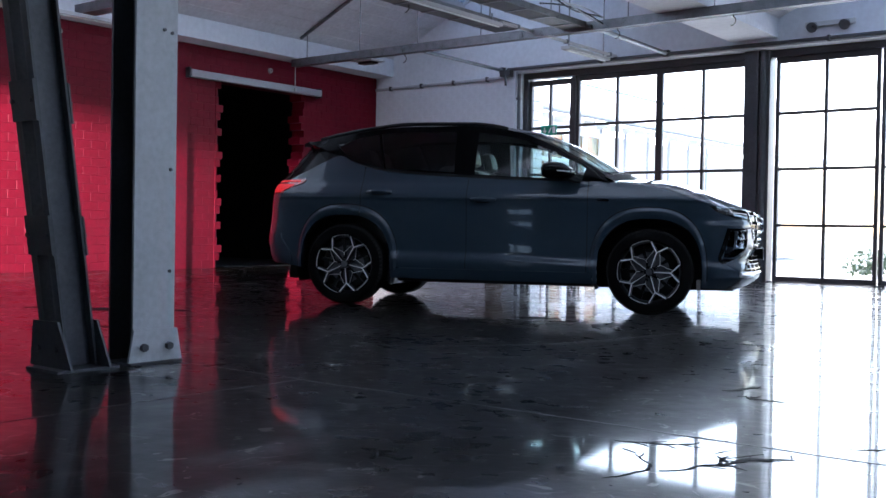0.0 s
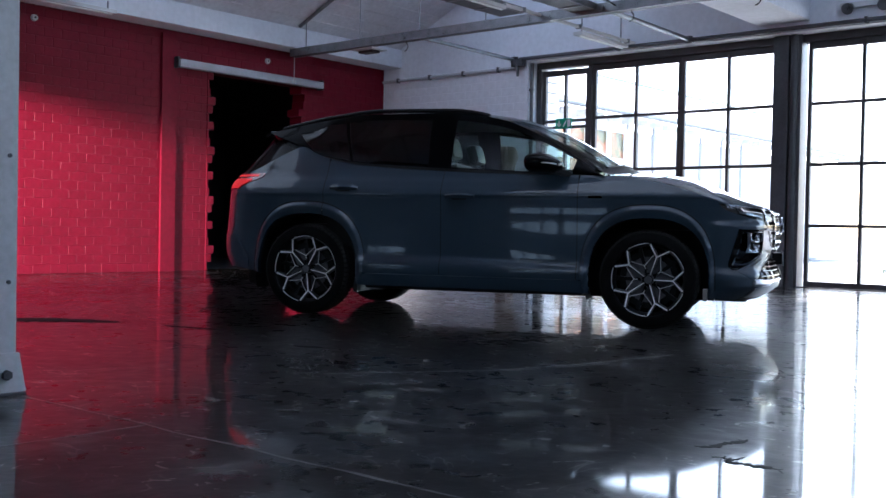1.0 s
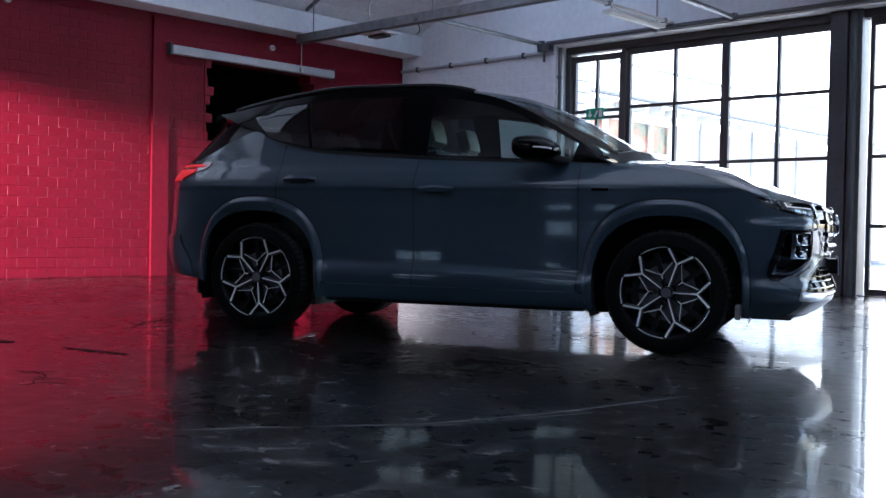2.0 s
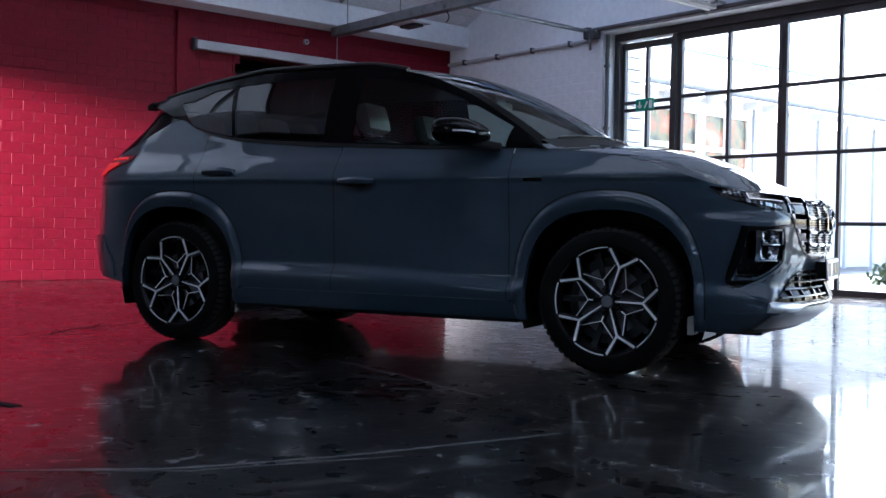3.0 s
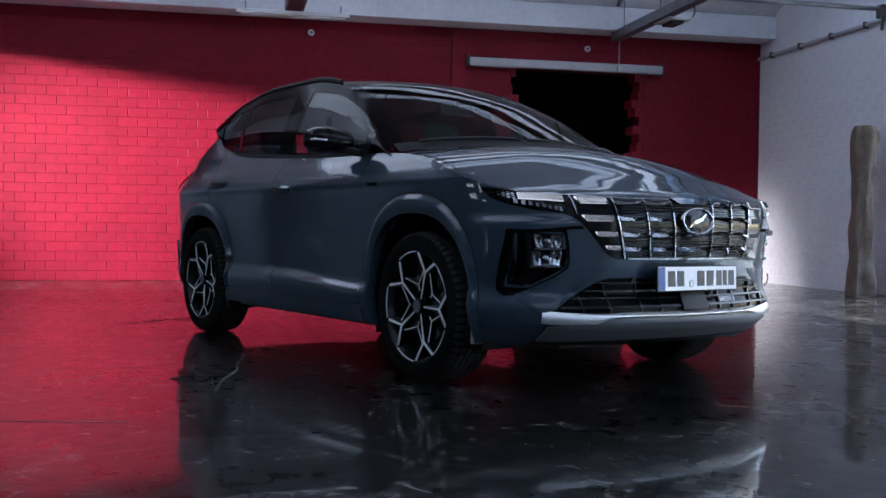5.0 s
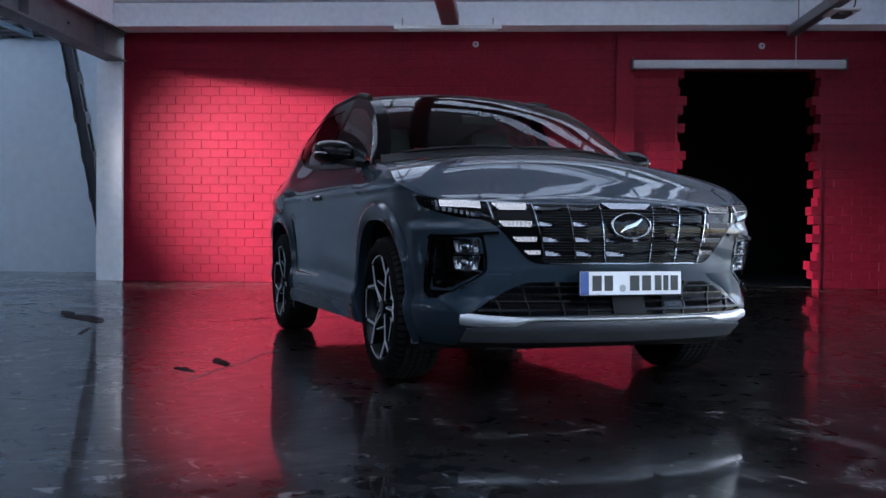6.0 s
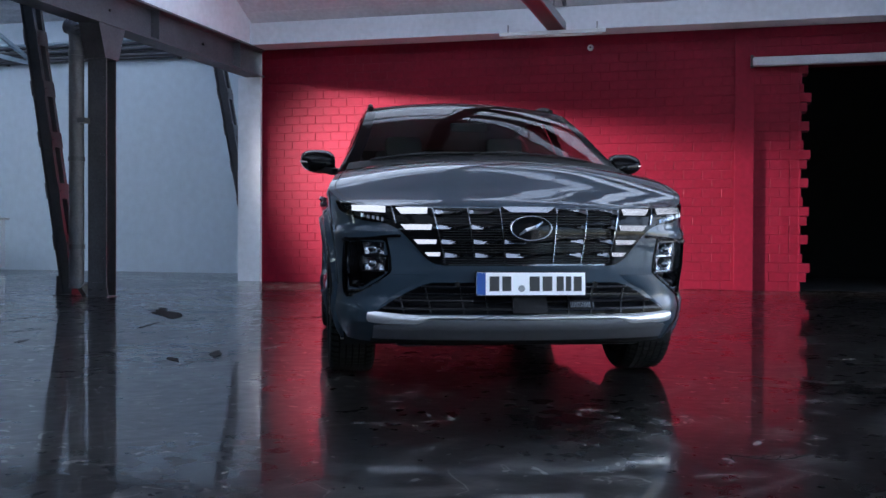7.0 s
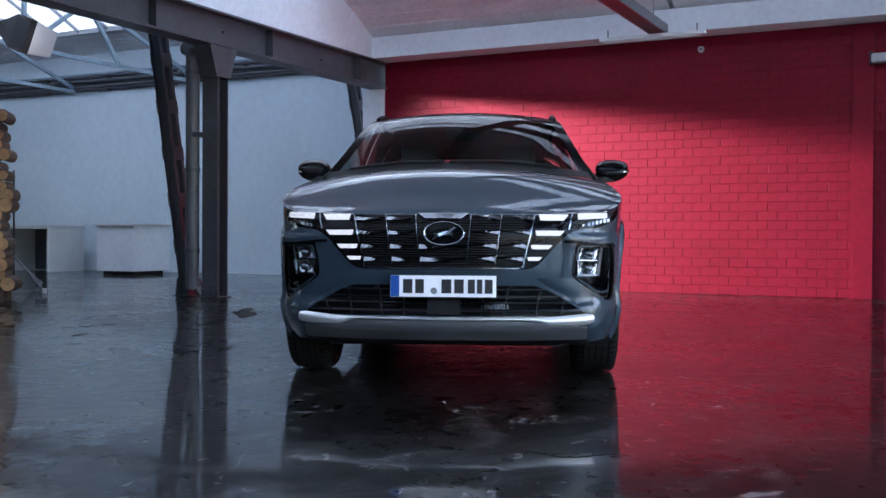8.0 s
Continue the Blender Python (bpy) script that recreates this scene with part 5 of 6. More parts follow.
# exit sign on the transom
sign = thing("exit_sign", pose(-9.30, WY + 0.045, 2.40), "green exit sign with a white arrow on the transom", "sign")
bm = B()
box(bm, -0.15, 0.15, -0.015, 0.0, -0.078, 0.078, 0.003)
part("panel", bm, M_SIGN, sign)
bm = B()
rod(bm, (-0.08, -0.018, 0.045), (-0.08, -0.018, -0.02), 0.009, 6)
bar(bm, (-0.115, -0.017, -0.005), (-0.08, -0.017, -0.045), 0.004, 0.018)
bar(bm, (-0.045, -0.017, -0.005), (-0.08, -0.017, -0.045), 0.004, 0.018)
part("arrow", bm, M_SIGNW, sign)
bm = B()
box(bm, 0.075, 0.13, -0.018, -0.015, -0.055, 0.055)
part("door_mark", bm, M_SIGNW, sign)
bm = B()
bar(bm, (0.0, -0.017, -0.05), (0.05, -0.017, 0.04), 0.004, 0.022)
part("slanted_mark", bm, M_SIGNW, sign)

# twin emergency lamp
em = thing("emergency_lamp", pose(-4.56, WF - 0.002, 3.64), "white twin emergency lamp fixed on the gable wall", "lamp")
bm = B()
box(bm, -0.34, 0.34, -0.06, 0.0, -0.035, 0.035, 0.01)
part("housing", bm, M_LAMPW, em)
for s in (-1, 1):
    bm = B()
    rod(bm, (s * 0.22, -0.05, -0.02), (s * 0.22, -0.14, -0.06), 0.055, 16, 0.075)
    part("spot", bm, M_GALV, em)

# conduits and pipes along the window wall
for nm, a, b, r, lab in (("wall_conduit", (RX + 0.01, WF - 0.03, 3.29), (-10.02, WF - 0.03, 3.30), 0.028, "pale steel conduit along the white wall"),
                         ("wall_conduit", (-9.95, WF - 0.05, 3.43), (4.4, WF - 0.05, 3.43), 0.030, "grey steel conduit over the windows"),
                         ("downpipe", (-9.775, WF + 0.05, 0), (-9.775, WF + 0.05, 3.36), 0.03, "thin grey pipe beside the glazed door")):
    bm = B()
    rod(bm, a, b, r, 12)
    t = thing(nm, Matrix.Identity(4), lab, "pipe")
    part("pipe", bm, M_STEELLIGHT if a[0] < -12 else M_STEEL, t, smooth=40)
    n = 4
    for k in range(n):
        p = Vector(a).lerp(Vector(b), (k + 0.5) / n)
        bm = B()
        if nm == "downpipe":
            box(bm, -9.822, p.x + 0.035, p.y - 0.02, p.y + 0.02, p.z - 0.02, p.z + 0.02, 0.004)
        else:
            box(bm, p.x - 0.02, p.x + 0.02, p.y - 0.035, WF, p.z - 0.04, p.z + 0.04, 0.004)
        part("clamp", bm, M_STEELDARK, t)
box_t = thing("junction_box", pose(-9.98, WF - 0.002, 3.37), "grey junction bracket at the top of the pipe", "bracket")
bm = B()
box(bm, -0.09, 0.12, -0.12, 0.0, -0.06, 0.05, 0.01)
rod(bm, (0.02, -0.10, 0.02), (0.05, -0.13, -0.22), 0.02, 8)
part("body", bm, M_STEELDARK, box_t)

# ---- steel between the bays ----
bm = B()
box(bm, RX - 0.3, 8.7, 2.58, 2.86, 3.10, 3.125)
box(bm, RX - 0.3, 8.7, 2.58, 2.86, 3.495, 3.52)
box(bm, RX - 0.3, 8.7, 2.705, 2.735, 3.125, 3.495)
steel_beam = setting("steel_beam", bm, M_STEEL, "long grey painted steel beam between the bays", "beam")
for k in range(7):
    x = -12.2 + 2.2 * k
    bm = B()
    box(bm, x - 0.008, x + 0.008, 2.735, 2.85, 3.126, 3.494)
    part("stiffener", bm, M_STEEL, steel_beam)
    bm = B()
    rod(bm, (x + 0.9, 2.735, 3.31), (x + 0.9, 2.76, 3.31), 0.018, 6)
    part("bolt", bm, M_STEELDARK, steel_beam)


def steel_column(x, y, face, label, pipe):
    col = thing("steel_column", pose(x, y, 0), label, "column", "columns under the beam")
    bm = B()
    # front flange in the caller's tone; back flange and web darkened for their shade
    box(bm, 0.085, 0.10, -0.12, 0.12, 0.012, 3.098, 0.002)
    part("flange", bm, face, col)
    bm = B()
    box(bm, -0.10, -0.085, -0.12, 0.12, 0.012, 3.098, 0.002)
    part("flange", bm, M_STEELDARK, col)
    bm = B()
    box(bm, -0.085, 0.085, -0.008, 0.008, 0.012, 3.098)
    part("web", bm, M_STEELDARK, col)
    bm = B()
    box(bm, -0.13, 0.13, -0.15, 0.15, 0.0, 0.012, 0.003)
    part("base_plate", bm, M_STEELDARK, col)
    bm = B()
    v = [bm.verts.new(p) for p in ((0.103, -0.155, 0.014), (0.103, 0.155, 0.014), (0.103, 0.125, 0.17), (0.103, -0.125, 0.17), (0.118, -0.155, 0.014), (0.118, 0.155, 0.014), (0.118, 0.125, 0.17), (0.118, -0.125, 0.17))]
    for f in ((0, 1, 2, 3), (4, 5, 6, 7), (0, 1, 5, 4), (1, 2, 6, 5), (2, 3, 7, 6), (3, 0, 4, 7)):
        bm.faces.new([v[k] for k in f])
    part("base_gusset", bm, face, col)
    for y2 in (-0.075, 0.07):
        bm = B()
        rod(bm, (0.118, y2, 0.085), (0.14, y2, 0.085), 0.02, 6)
        part("bolt", bm, M_STEELDARK, col)
    for z in (0.45, 0.95, 1.62, 1.63, 2.25, 2.5):
        bm = B()
        rod(bm, (0.10, 0.085 if z != 1.63 else 0.04, z), (0.108, 0.085 if z != 1.63 else 0.04, z), 0.009, 6)
        part("rivet", bm, M_STEELDARK, col)
    # haunch under the beam
    bm = B()
    v = [bm.verts.new((xx, yy, zz)) for xx in (-0.13, 0.13) for yy, zz in ((-0.13, 2.72), (0.13, 2.72), (0.13, 3.097), (-0.13, 3.097))]
    for i, k in enumerate(v):
        if k.co.z > 3:
            k.co.x *= 2.0
    for f in ((0, 1, 2, 3), (4, 5, 6, 7), (0, 1, 5, 4), (1, 2, 6, 5), (2, 3, 7, 6), (3, 0, 4, 7)):
        bm.faces.new([v[k] for k in f])
    part("haunch", bm, M_STEEL, col)
    if pipe:
        p = thing("rain_pipe", pose(x + 0.14, y - 0.24, 0), "grey round rain pipe beside the steel column", "pipe")
        bm = B()
        rod(bm, (0, 0, 0.10), (0, 0, 2.97), 0.085, 20)
        part("pipe", bm, M_STEEL, p, smooth=40)
        bm = B()
        for k in range(5):
            a0, a1 = math.pi / 2 * k / 5, math.pi / 2 * (k + 1) / 5
            rod(bm, (0, -0.12 * (1 - math.cos(a0)), 2.97 + 0.12 * math.sin(a0)), (0, -0.12 * (1 - math.cos(a1)) - 0.004, 2.97 + 0.12 * math.sin(a1) + 0.004), 0.085, 20)
        part("elbow", bm, M_STEEL, p, smooth=40)
        for z in (0.55, 1.55, 2.75):
            bm = B()
            rod(bm, (0, 0, z), (0, 0, z + 0.05), 0.094, 20)
            part("collar", bm, M_STEELDARK, p, smooth=40)
        bm = B()
        bar(bm, (-0.02, 0.06, 0.14), (-0.10, 0.10, 0.0), 0.12, 0.10)
        part("shoe", bm, M_STEELDARK, p)
        bm = B()
        box(bm, -0.06, 0.08, 0.06, 0.15, 1.98, 2.04, 0.005)
        part("bracket", bm, M_STEELDARK, p)
    return col


# pale grey stands for the light falling on this column's front flange
steel_column(-4.25, 2.93, M_STEELLIGHT, "riveted steel column, its lit face put in pale grey", False)
steel_column(-8.98, 2.72, M_STEEL, "dark grey steel column beside a rain pipe", True)
steel_column(2.2, 2.72, M_STEEL, "dark grey steel column under the beam", False)


def lattice_brace(x, y, lean, height, label, web, z0=0.0):
    """Two leaning angles tied by batten plates."""
    br = thing("lattice_brace", pose(x, y, z0), label, "brace", "leaning braces")
    def at(px, py, z):
        return Vector((px, py - lean * z, z))

    for s in (-1, 1):
        # channel: a web facing along x with two lips turned outwards
        bm = B()
        v = [bm.verts.new(at(px, py, z)) for z in (0.02, height) for px, py in ((s * 0.045, -0.08), (s * 0.045, 0.08), (s * 0.057, 0.08), (s * 0.057, -0.08))]
        for f in ((0, 1, 2, 3), (4, 5, 6, 7), (0, 1, 5, 4), (1, 2, 6, 5), (2, 3, 7, 6), (3, 0, 4, 7)):
            bm.faces.new([v[k] for k in f])
        part("web", bm, web, br)
        for e in (-1, 1):
            # lips in the darker grey, their shade put into the colour
            bm = B()
            v = [bm.verts.new(at(px, py, z)) for z in (0.02, height) for px, py in ((s * 0.057, e * 0.08), (s * 0.095, e * 0.08), (s * 0.095, e * 0.068), (s * 0.057, e * 0.068))]
            for f in ((0, 1, 2, 3), (4, 5, 6, 7), (0, 1, 5, 4), (1, 2, 6, 5), (2, 3, 7, 6), (3, 0, 4, 7)):
                bm.faces.new([v[k] for k in f])
            part("lip", bm, M_STEELDARK, br)
    n = int((height - 0.5) / 0.6)
    for k in range(n + 1):
        z = 0.62 + 0.6 * k
        for e in (-1, 1):
            bm = B()
            v = [bm.verts.new(at(px, py, zz)) for zz in (z - 0.09, z + 0.09) for px, py in ((-0.098, e * 0.082), (0.098, e * 0.082), (0.098, e * 0.092), (-0.098, e * 0.092))]
            for f in ((0, 1, 2, 3), (4, 5, 6, 7), (0, 1, 5, 4), (1, 2, 6, 5), (2, 3, 7, 6), (3, 0, 4, 7)):
                bm.faces.new([v[q] for q in f])
            part("batten", bm, M_STEELDARK, br)
            for px in (-0.075, 0.075):
                bm = B()
                c = at(px, e * 0.092, z)
                rod(bm, c, c + Vector((0, e * 0.012, 0)), 0.012, 6)
                part("rivet", bm, M_STEELDARK, br)
    bm = B()
    box(bm, -0.12, 0.15, -0.16, 0.16, -z0, 0.014 - z0 * 0, 0.003) if not z0 else box(bm, -0.12, 0.15, -0.13, 0.13, 0.0, 0.02)
    part("base_plate", bm, M_STEELDARK, br)
    for e in (-1, 1):
        bm = B()
        v = [bm.verts.new((xx, e * yy - lean * zz, zz)) for yy in (0.094, 0.106) for xx, zz in ((-0.17, 0.014), (0.17, 0.014), (0.10, 0.23), (-0.10, 0.23))]
        for f in ((0, 1, 2, 3), (4, 5, 6, 7), (0, 1, 5, 4), (1, 2, 6, 5), (2, 3, 7, 6), (3, 0, 4, 7)):
            bm.faces.new([v[k] for k in f])
        part("base_gusset", bm, M_STEELDARK, br)
        for xx in (-0.07, 0.07):
            bm = B()
            rod(bm, (xx, e * 0.106 - lean * 0.1, 0.1), (xx, e * 0.122 - lean * 0.1, 0.1), 0.016, 6)
            part("bolt", bm, M_STEELDARK, br)
    return br


lattice_brace(-4.27, 2.56, 0.135, 4.0, "dark riveted lattice brace leaning beside the pale column", M_STEEL)
lattice_brace(-9.06, 2.27, 0.165, 4.0, "dark riveted lattice brace leaning beside the rain pipe", M_STEELDARK)
lattice_brace(-14.0, 2.28, 0.20, 4.0, "dark steel brace leaning behind the white pier", M_STEELDARK)

for z, r in ((4.24, 0.03), (4.08, 0.022), (3.97, 0.03)):
    pp = thing("wall_pipe", pose(-15.52, -3.7, z), "thin blue-grey pipe run along the plaster wall", "pipe", "pipes on the plaster wall")
    bm = B()
    rod(bm, (0, -6.2, 0), (0, 6.1, 0), r, 10)
    part("pipe", bm, M_STEEL, pp, smooth=40)
    for k in range(7):
        bm = B()
        box(bm, -0.085, 0.012, -5.6 + 1.85 * k - 0.02, -5.6 + 1.85 * k + 0.02, -r - 0.012, r + 0.012, 0.004)
        part("clip", bm, M_STEELDARK, pp)

# ---- red wall fittings ----
tube = thing("shutter_tube", pose(RX + 0.10, 11.38, 3.04), "grey metal roller tube over the dark doorway", "roller tube")
bm = B()
box(bm, -0.06, 0.06, -1.42, 1.42, -0.06, 0.06, 0.03)
part("casing", bm, M_STEELLIGHT, tube, smooth=40)
for s in (-1, 1):
    bm = B()
    box(bm, -0.10, 0.03, s * 1.425 - 0.02, s * 1.425 + 0.02, -0.07, 0.09, 0.006)
    part("end_bracket", bm, M_STEELDARK, tube)
for y, z in ((7.80, 3.34), (11.71, 3.31)):
    sensor = thing("wall_sensor", pose(RX, y, z), "small round white sensor on the red wall", "sensor", "wall sensors")
    bm = B()
    rod(bm, (-0.01, 0, 0), (0.03, 0, 0), 0.045, 20, 0.038)
    part("case", bm, M_LAMPW, sensor, smooth=40)
    bm = B()
    rod(bm, (0.03, 0, 0), (0.036, 0, 0), 0.014, 10)
    part("eye", bm, M_CABLE, sensor)
cord = thing("pull_cord", pose(RX + 0.18, 12.12, 3.02), "thin white pull cord with a small weight", "cord")
bm = B()
rod(bm, (0, 0, 0), (0, 0, 0.51), 0.006, 6)
part("line", bm, M_LAMPW, cord)
bm = B()
rod(bm, (0, 0, -0.03), (0, 0, 0.03), 0.028, 10)
part("weight", bm, M_LAMPW, cord)

# ---- rails, trays and lamps under the roof ----
def channel_rail(x0, x1, y, z, w, label):
    rail = thing("ceiling_rail", Matrix.Identity(4), label, "rail", "rails under the roof")
    for yy in (y - w / 2, y + w / 2):
        bm = B()
        box(bm, x0, x1, yy - 0.012, yy + 0.012, z - 0.06, z + 0.06)
        part("side_channel", bm, M_GALV, rail)
    bm = B()
    box(bm, x0, x1, y - w / 2 + 0.012, y + w / 2 - 0.012, z - 0.058, z - 0.046)
    part("tray_floor", bm, M_STEELDARK, rail)
    n = int((x1 - x0) / 1.2)
    for k in range(n):
        x = x0 + 0.3 + 1.2 * k
        bm = B()
        rod(bm, (x, y, z + 0.04), (x, y, 3.60 + SLOPE * min((x + 13.08) % 7.25, 7.25 - (x + 13.08) % 7.25)), 0.008, 6)
        part("hanger", bm, M_GALV, rail)
    return rail


channel_rail(-12.75, 8.5, 12.05, 3.46, 0.12, "galvanised cable rail hung across the hall")
channel_rail(-11.95, 8.5, 7.5, 3.44, 0.20, "wide steel rail hung across the hall")
for x, y0, y1, z, w, lab in ((-8.12, 7.6, 11.65, 3.49, 0.36, "galvanised cable tray running below the ridge"), (-7.235, 7.6, 12.0, 3.49, 0.34, "perforated steel cable tray below the roof")):
    tray = thing("cable_tray", Matrix.Identity(4), lab, "cable tray", "cable trays")
    for s in (-1, 1):
        bm = B()
        box(bm, x + s * w / 2 - 0.006, x + s * w / 2 + 0.006, y0, y1, z - 0.04, z + 0.04)
        part("side", bm, M_GALV, tray)
    bm = B()
    box(bm, x - w / 2 + 0.006, x + w / 2 - 0.006, y0, y1, z - 0.038, z - 0.032)
    part("tray_floor", bm, M_STEELDARK, tray)
    for k in range(int((y1 - y0) / 0.55)):
        bm = B()
        box(bm, x - w / 2, x + w / 2, y0 + 0.2 + 0.55 * k, y0 + 0.24 + 0.55 * k, z - 0.050, z - 0.0385)
        part("rung", bm, M_GALV, tray)
    bm = B()
    for k in range(3):
        pts = [Vector((x - w / 4 + k * w / 4 + 0.02 * math.sin(3 * t + k), t, z - 0.015)) for t in steps(y0, y1, 24)]
        for a, b in zip(pts, pts[1:]):
            rod(bm, a, b, 0.011, 6)
    part("cable", bm, M_CABLE, tray)
    for yy in (y0 + 0.4, y1 - 0.4):
        bm = B()
        rod(bm, (x, yy, z), (x, yy, 5.1), 0.008, 6)
        part("hanger", bm, M_GALV, tray)
for a, b, r, lab in (((-6.98, 11.95, 3.46), (-7.02, WF - 0.02, 3.44), 0.035, "thin steel pipe running to the window wall"),
                     ((-10.13, 12.1, 3.46), (-10.07, WF - 0.02, 3.43), 0.03, "thin steel tie running to the white wall"),
                     ((-12.55, 12.0, 3.86), (-9.9, 12.0, 5.05), 0.03, "pale steel strut under the sloping ceiling"),
                     ((-12.55, 7.5, 3.86), (-9.9, 7.5, 5.05), 0.03, "pale steel strut under the sloping ceiling"),
                     ((-8.6, 12.0, 5.05), (-6.3, 12.0, 3.95), 0.03, "pale steel strut under the sloping ceiling")):
    t = thing("steel_strut", Matrix.Identity(4), lab, "strut", "roof struts")
    bm = B()
    rod(bm, a, b, r, 10)
    part("tube", bm, M_GALV, t, smooth=40)
    bm = B()
    c = Vector(b)
    box(bm, c.x - 0.05, c.x + 0.05, c.y - 0.05, c.y + 0.02, c.z - 0.05, c.z + 0.05, 0.006)
    part("end_clamp", bm, M_STEEL, t)
for m, ln, lab in ((pose(-8.02, 13.68, 3.43), 1.25, "white strip lamp near the window wall"), (pose(-7.90, 9.9, 3.44), 2.6, "long white strip lamp hung beside the tray"),
                   (pose(-11.65, 7.48, 3.31), 1.36, "slim grey strip lamp crossing the end of the rail")):
    lamp = thing("strip_lamp", m, lab, "lamp", "strip lamps")
    bm = B()
    wide = 0.075 if ln < 1.3 else 0.035
    box(bm, -wide, wide, -ln / 2, ln / 2, -0.025, 0.025, 0.006)
    part("housing", bm, M_LAMPW, lamp)
    bm = B()
    rod(bm, (0, -ln / 2 + 0.05, -0.032), (0, ln / 2 - 0.05, -0.032), 0.013, 10)
    part("tube", bm, M_SIGNW, lamp)
    for s in (-1, 1):
        bm = B()
        up = 0.12 if m.translation.y < 13 else 1.27
        box(bm, -0.008, 0.008, s * ln * 0.42 - 0.008, s * ln * 0.42 + 0.008, 0.024, up)
        part("bracket", bm, M_GALV, lamp)
lamp_rail = thing("lamp_rail", Matrix.Identity(4), "thin white rail carrying the strip lamps to the wall", "rail")
bm = B()
box(bm, -7.93, -7.885, 11.22, WF, 3.462, 3.50, 0.004)
part("profile", bm, M_LAMPW, lamp_rail)
for y in (11.6, 12.9, 14.2):
    bm = B()
    box(bm, -7.945, -7.87, y - 0.02, y + 0.02, 3.452, 3.512, 0.003)
    part("clamp", bm, M_GALV, lamp_rail)
plate_l = thing("rail_lamp", pose(-11.2, 12.2, 3.385), "small flat lamp plate under the cable rail", "lamp")
bm = B()
box(bm, -0.22, 0.22, -0.16, 0.16, -0.012, 0.012, 0.004)
part("plate", bm, M_LAMPW, plate_l)
bm = B()
box(bm, -0.15, 0.15, -0.08, 0.08, -0.05, -0.012, 0.008)
part("module", bm, M_CABLE, plate_l)
for x, y, z in ((-10.3, 12.05, 3.40), (-8.2, 9.6, 3.50), (-6.6, 12.05, 3.40), (-5.0, 12.05, 3.40)):
    hook = thing("s_hook", pose(x, y, z), "small black steel hook on the rail", "hook", "hooks on the rails")
    bm = B()
    pts = [Vector((0.03 * math.sin(t), 0, -0.05 - 0.055 * t / 3 + 0.02 * math.cos(t))) for t in steps(0, 5.5, 14)]
    for a, b in zip([Vector((0, 0, 0.02))] + pts, pts):
        rod(bm, a, b, 0.007, 6)
    part("wire", bm, M_CABLE, hook)
loose = thing("loose_cable", Matrix.Identity(4), "loose grey cables lying over the tray", "cable")
for k in range(4):
    bm = B()
    pts = [Vector((-6.9 + 0.06 * k + 0.12 * math.sin(2.1 * t + k), 10.6 + 1.5 * t, 3.50 + 0.05 * math.sin(4.2 * t + 1.7 * k) + 0.02 * k)) for t in steps(0, 1, 20)]
    for a, b in zip(pts, pts[1:]):
        rod(bm, a, b, 0.010, 6)
    part("strand", bm, M_LAMPW if k % 2 else M_CABLE, loose)

# ---- the second bay ----
def conduit(a, b, r, material, label):
    t = thing("bay_pipe", Matrix.Identity(4), label, "pipe", "pipes in the second bay")
    bm = B()
    rod(bm, a, b, r, 10)
    part("pipe", bm, material, t, smooth=40)


M_BLUESTEEL = mat("pale_blue_steel", (0.34, 0.44, 0.5), 0.45, vary=0.15, scale=5)
for z, r in ((4.02, 0.035), (4.14, 0.05), (4.30, 0.03)):
    conduit((-15.5, -9.9, z), (-15.5, 2.4, z), r, M_STEEL if r > 0.032 else M_BLUESTEEL, "grey pipe along the second bay's wall")
for y in (-6.6, -3.2, 0.3):
    t = thing("roof_truss", Matrix.Identity(4), "slender pale blue steel roof truss", "truss", "bay trusses")
    for a, b in (((-15.55, y, 3.95), (-6.9, y, 3.95)), ((-15.55, y, 4.0), (-11.2, y, 5.55)), ((-11.2, y, 5.55), (-6.9, y, 4.0)), ((-13.4, y, 3.95), (-12.6, y, 5.0)), ((-11.2, y, 3.95), (-12.6, y, 5.0)), ((-11.2, y, 3.95), (-11.2, y, 5.5))):
        bm = B()
        bar(bm, a, b, 0.06, 0.07)
        part("member", bm, M_BLUESTEEL, t)
cab = thing("counter", pose(-14.3, -3.7, 0), "plain white counter box with a thin overhanging top", "counter")
bm = B()
box(bm, -0.5, 0.5, -0.48, 0.48, 0.07, 0.95, 0.006)
part("carcass", bm, M_WHITE, cab)
bm = B()
box(bm, -0.55, 0.55, -0.54, 0.54, 0.953, 0.99, 0.004)
part("top", bm, M_LAMPW, cab)
bm = B()
box(bm, -0.4, 0.4, -0.4, 0.4, 0.0, 0.07)
part("plinth", bm, M_CABLE, cab)
desk = thing("table", pose(-14.6, -6.6, 0), "grey table with slab sides against the pale wall", "table")
bm = B()
box(bm, -0.5, 0.5, -0.75, 0.75, 0.90, 0.97, 0.005)
part("top", bm, M_LAMPW, desk)
for y in (-0.72, 0.69):
    bm = B()
    box(bm, -0.48, 0.48, y, y + 0.05, 0.0, 0.898, 0.004)
    part("side_panel", bm, M_LAMPW, desk)
bm = B()
box(bm, -0.46, -0.43, -0.67, 0.69, 0.02, 0.898)
part("back_panel", bm, M_STEEL, desk)

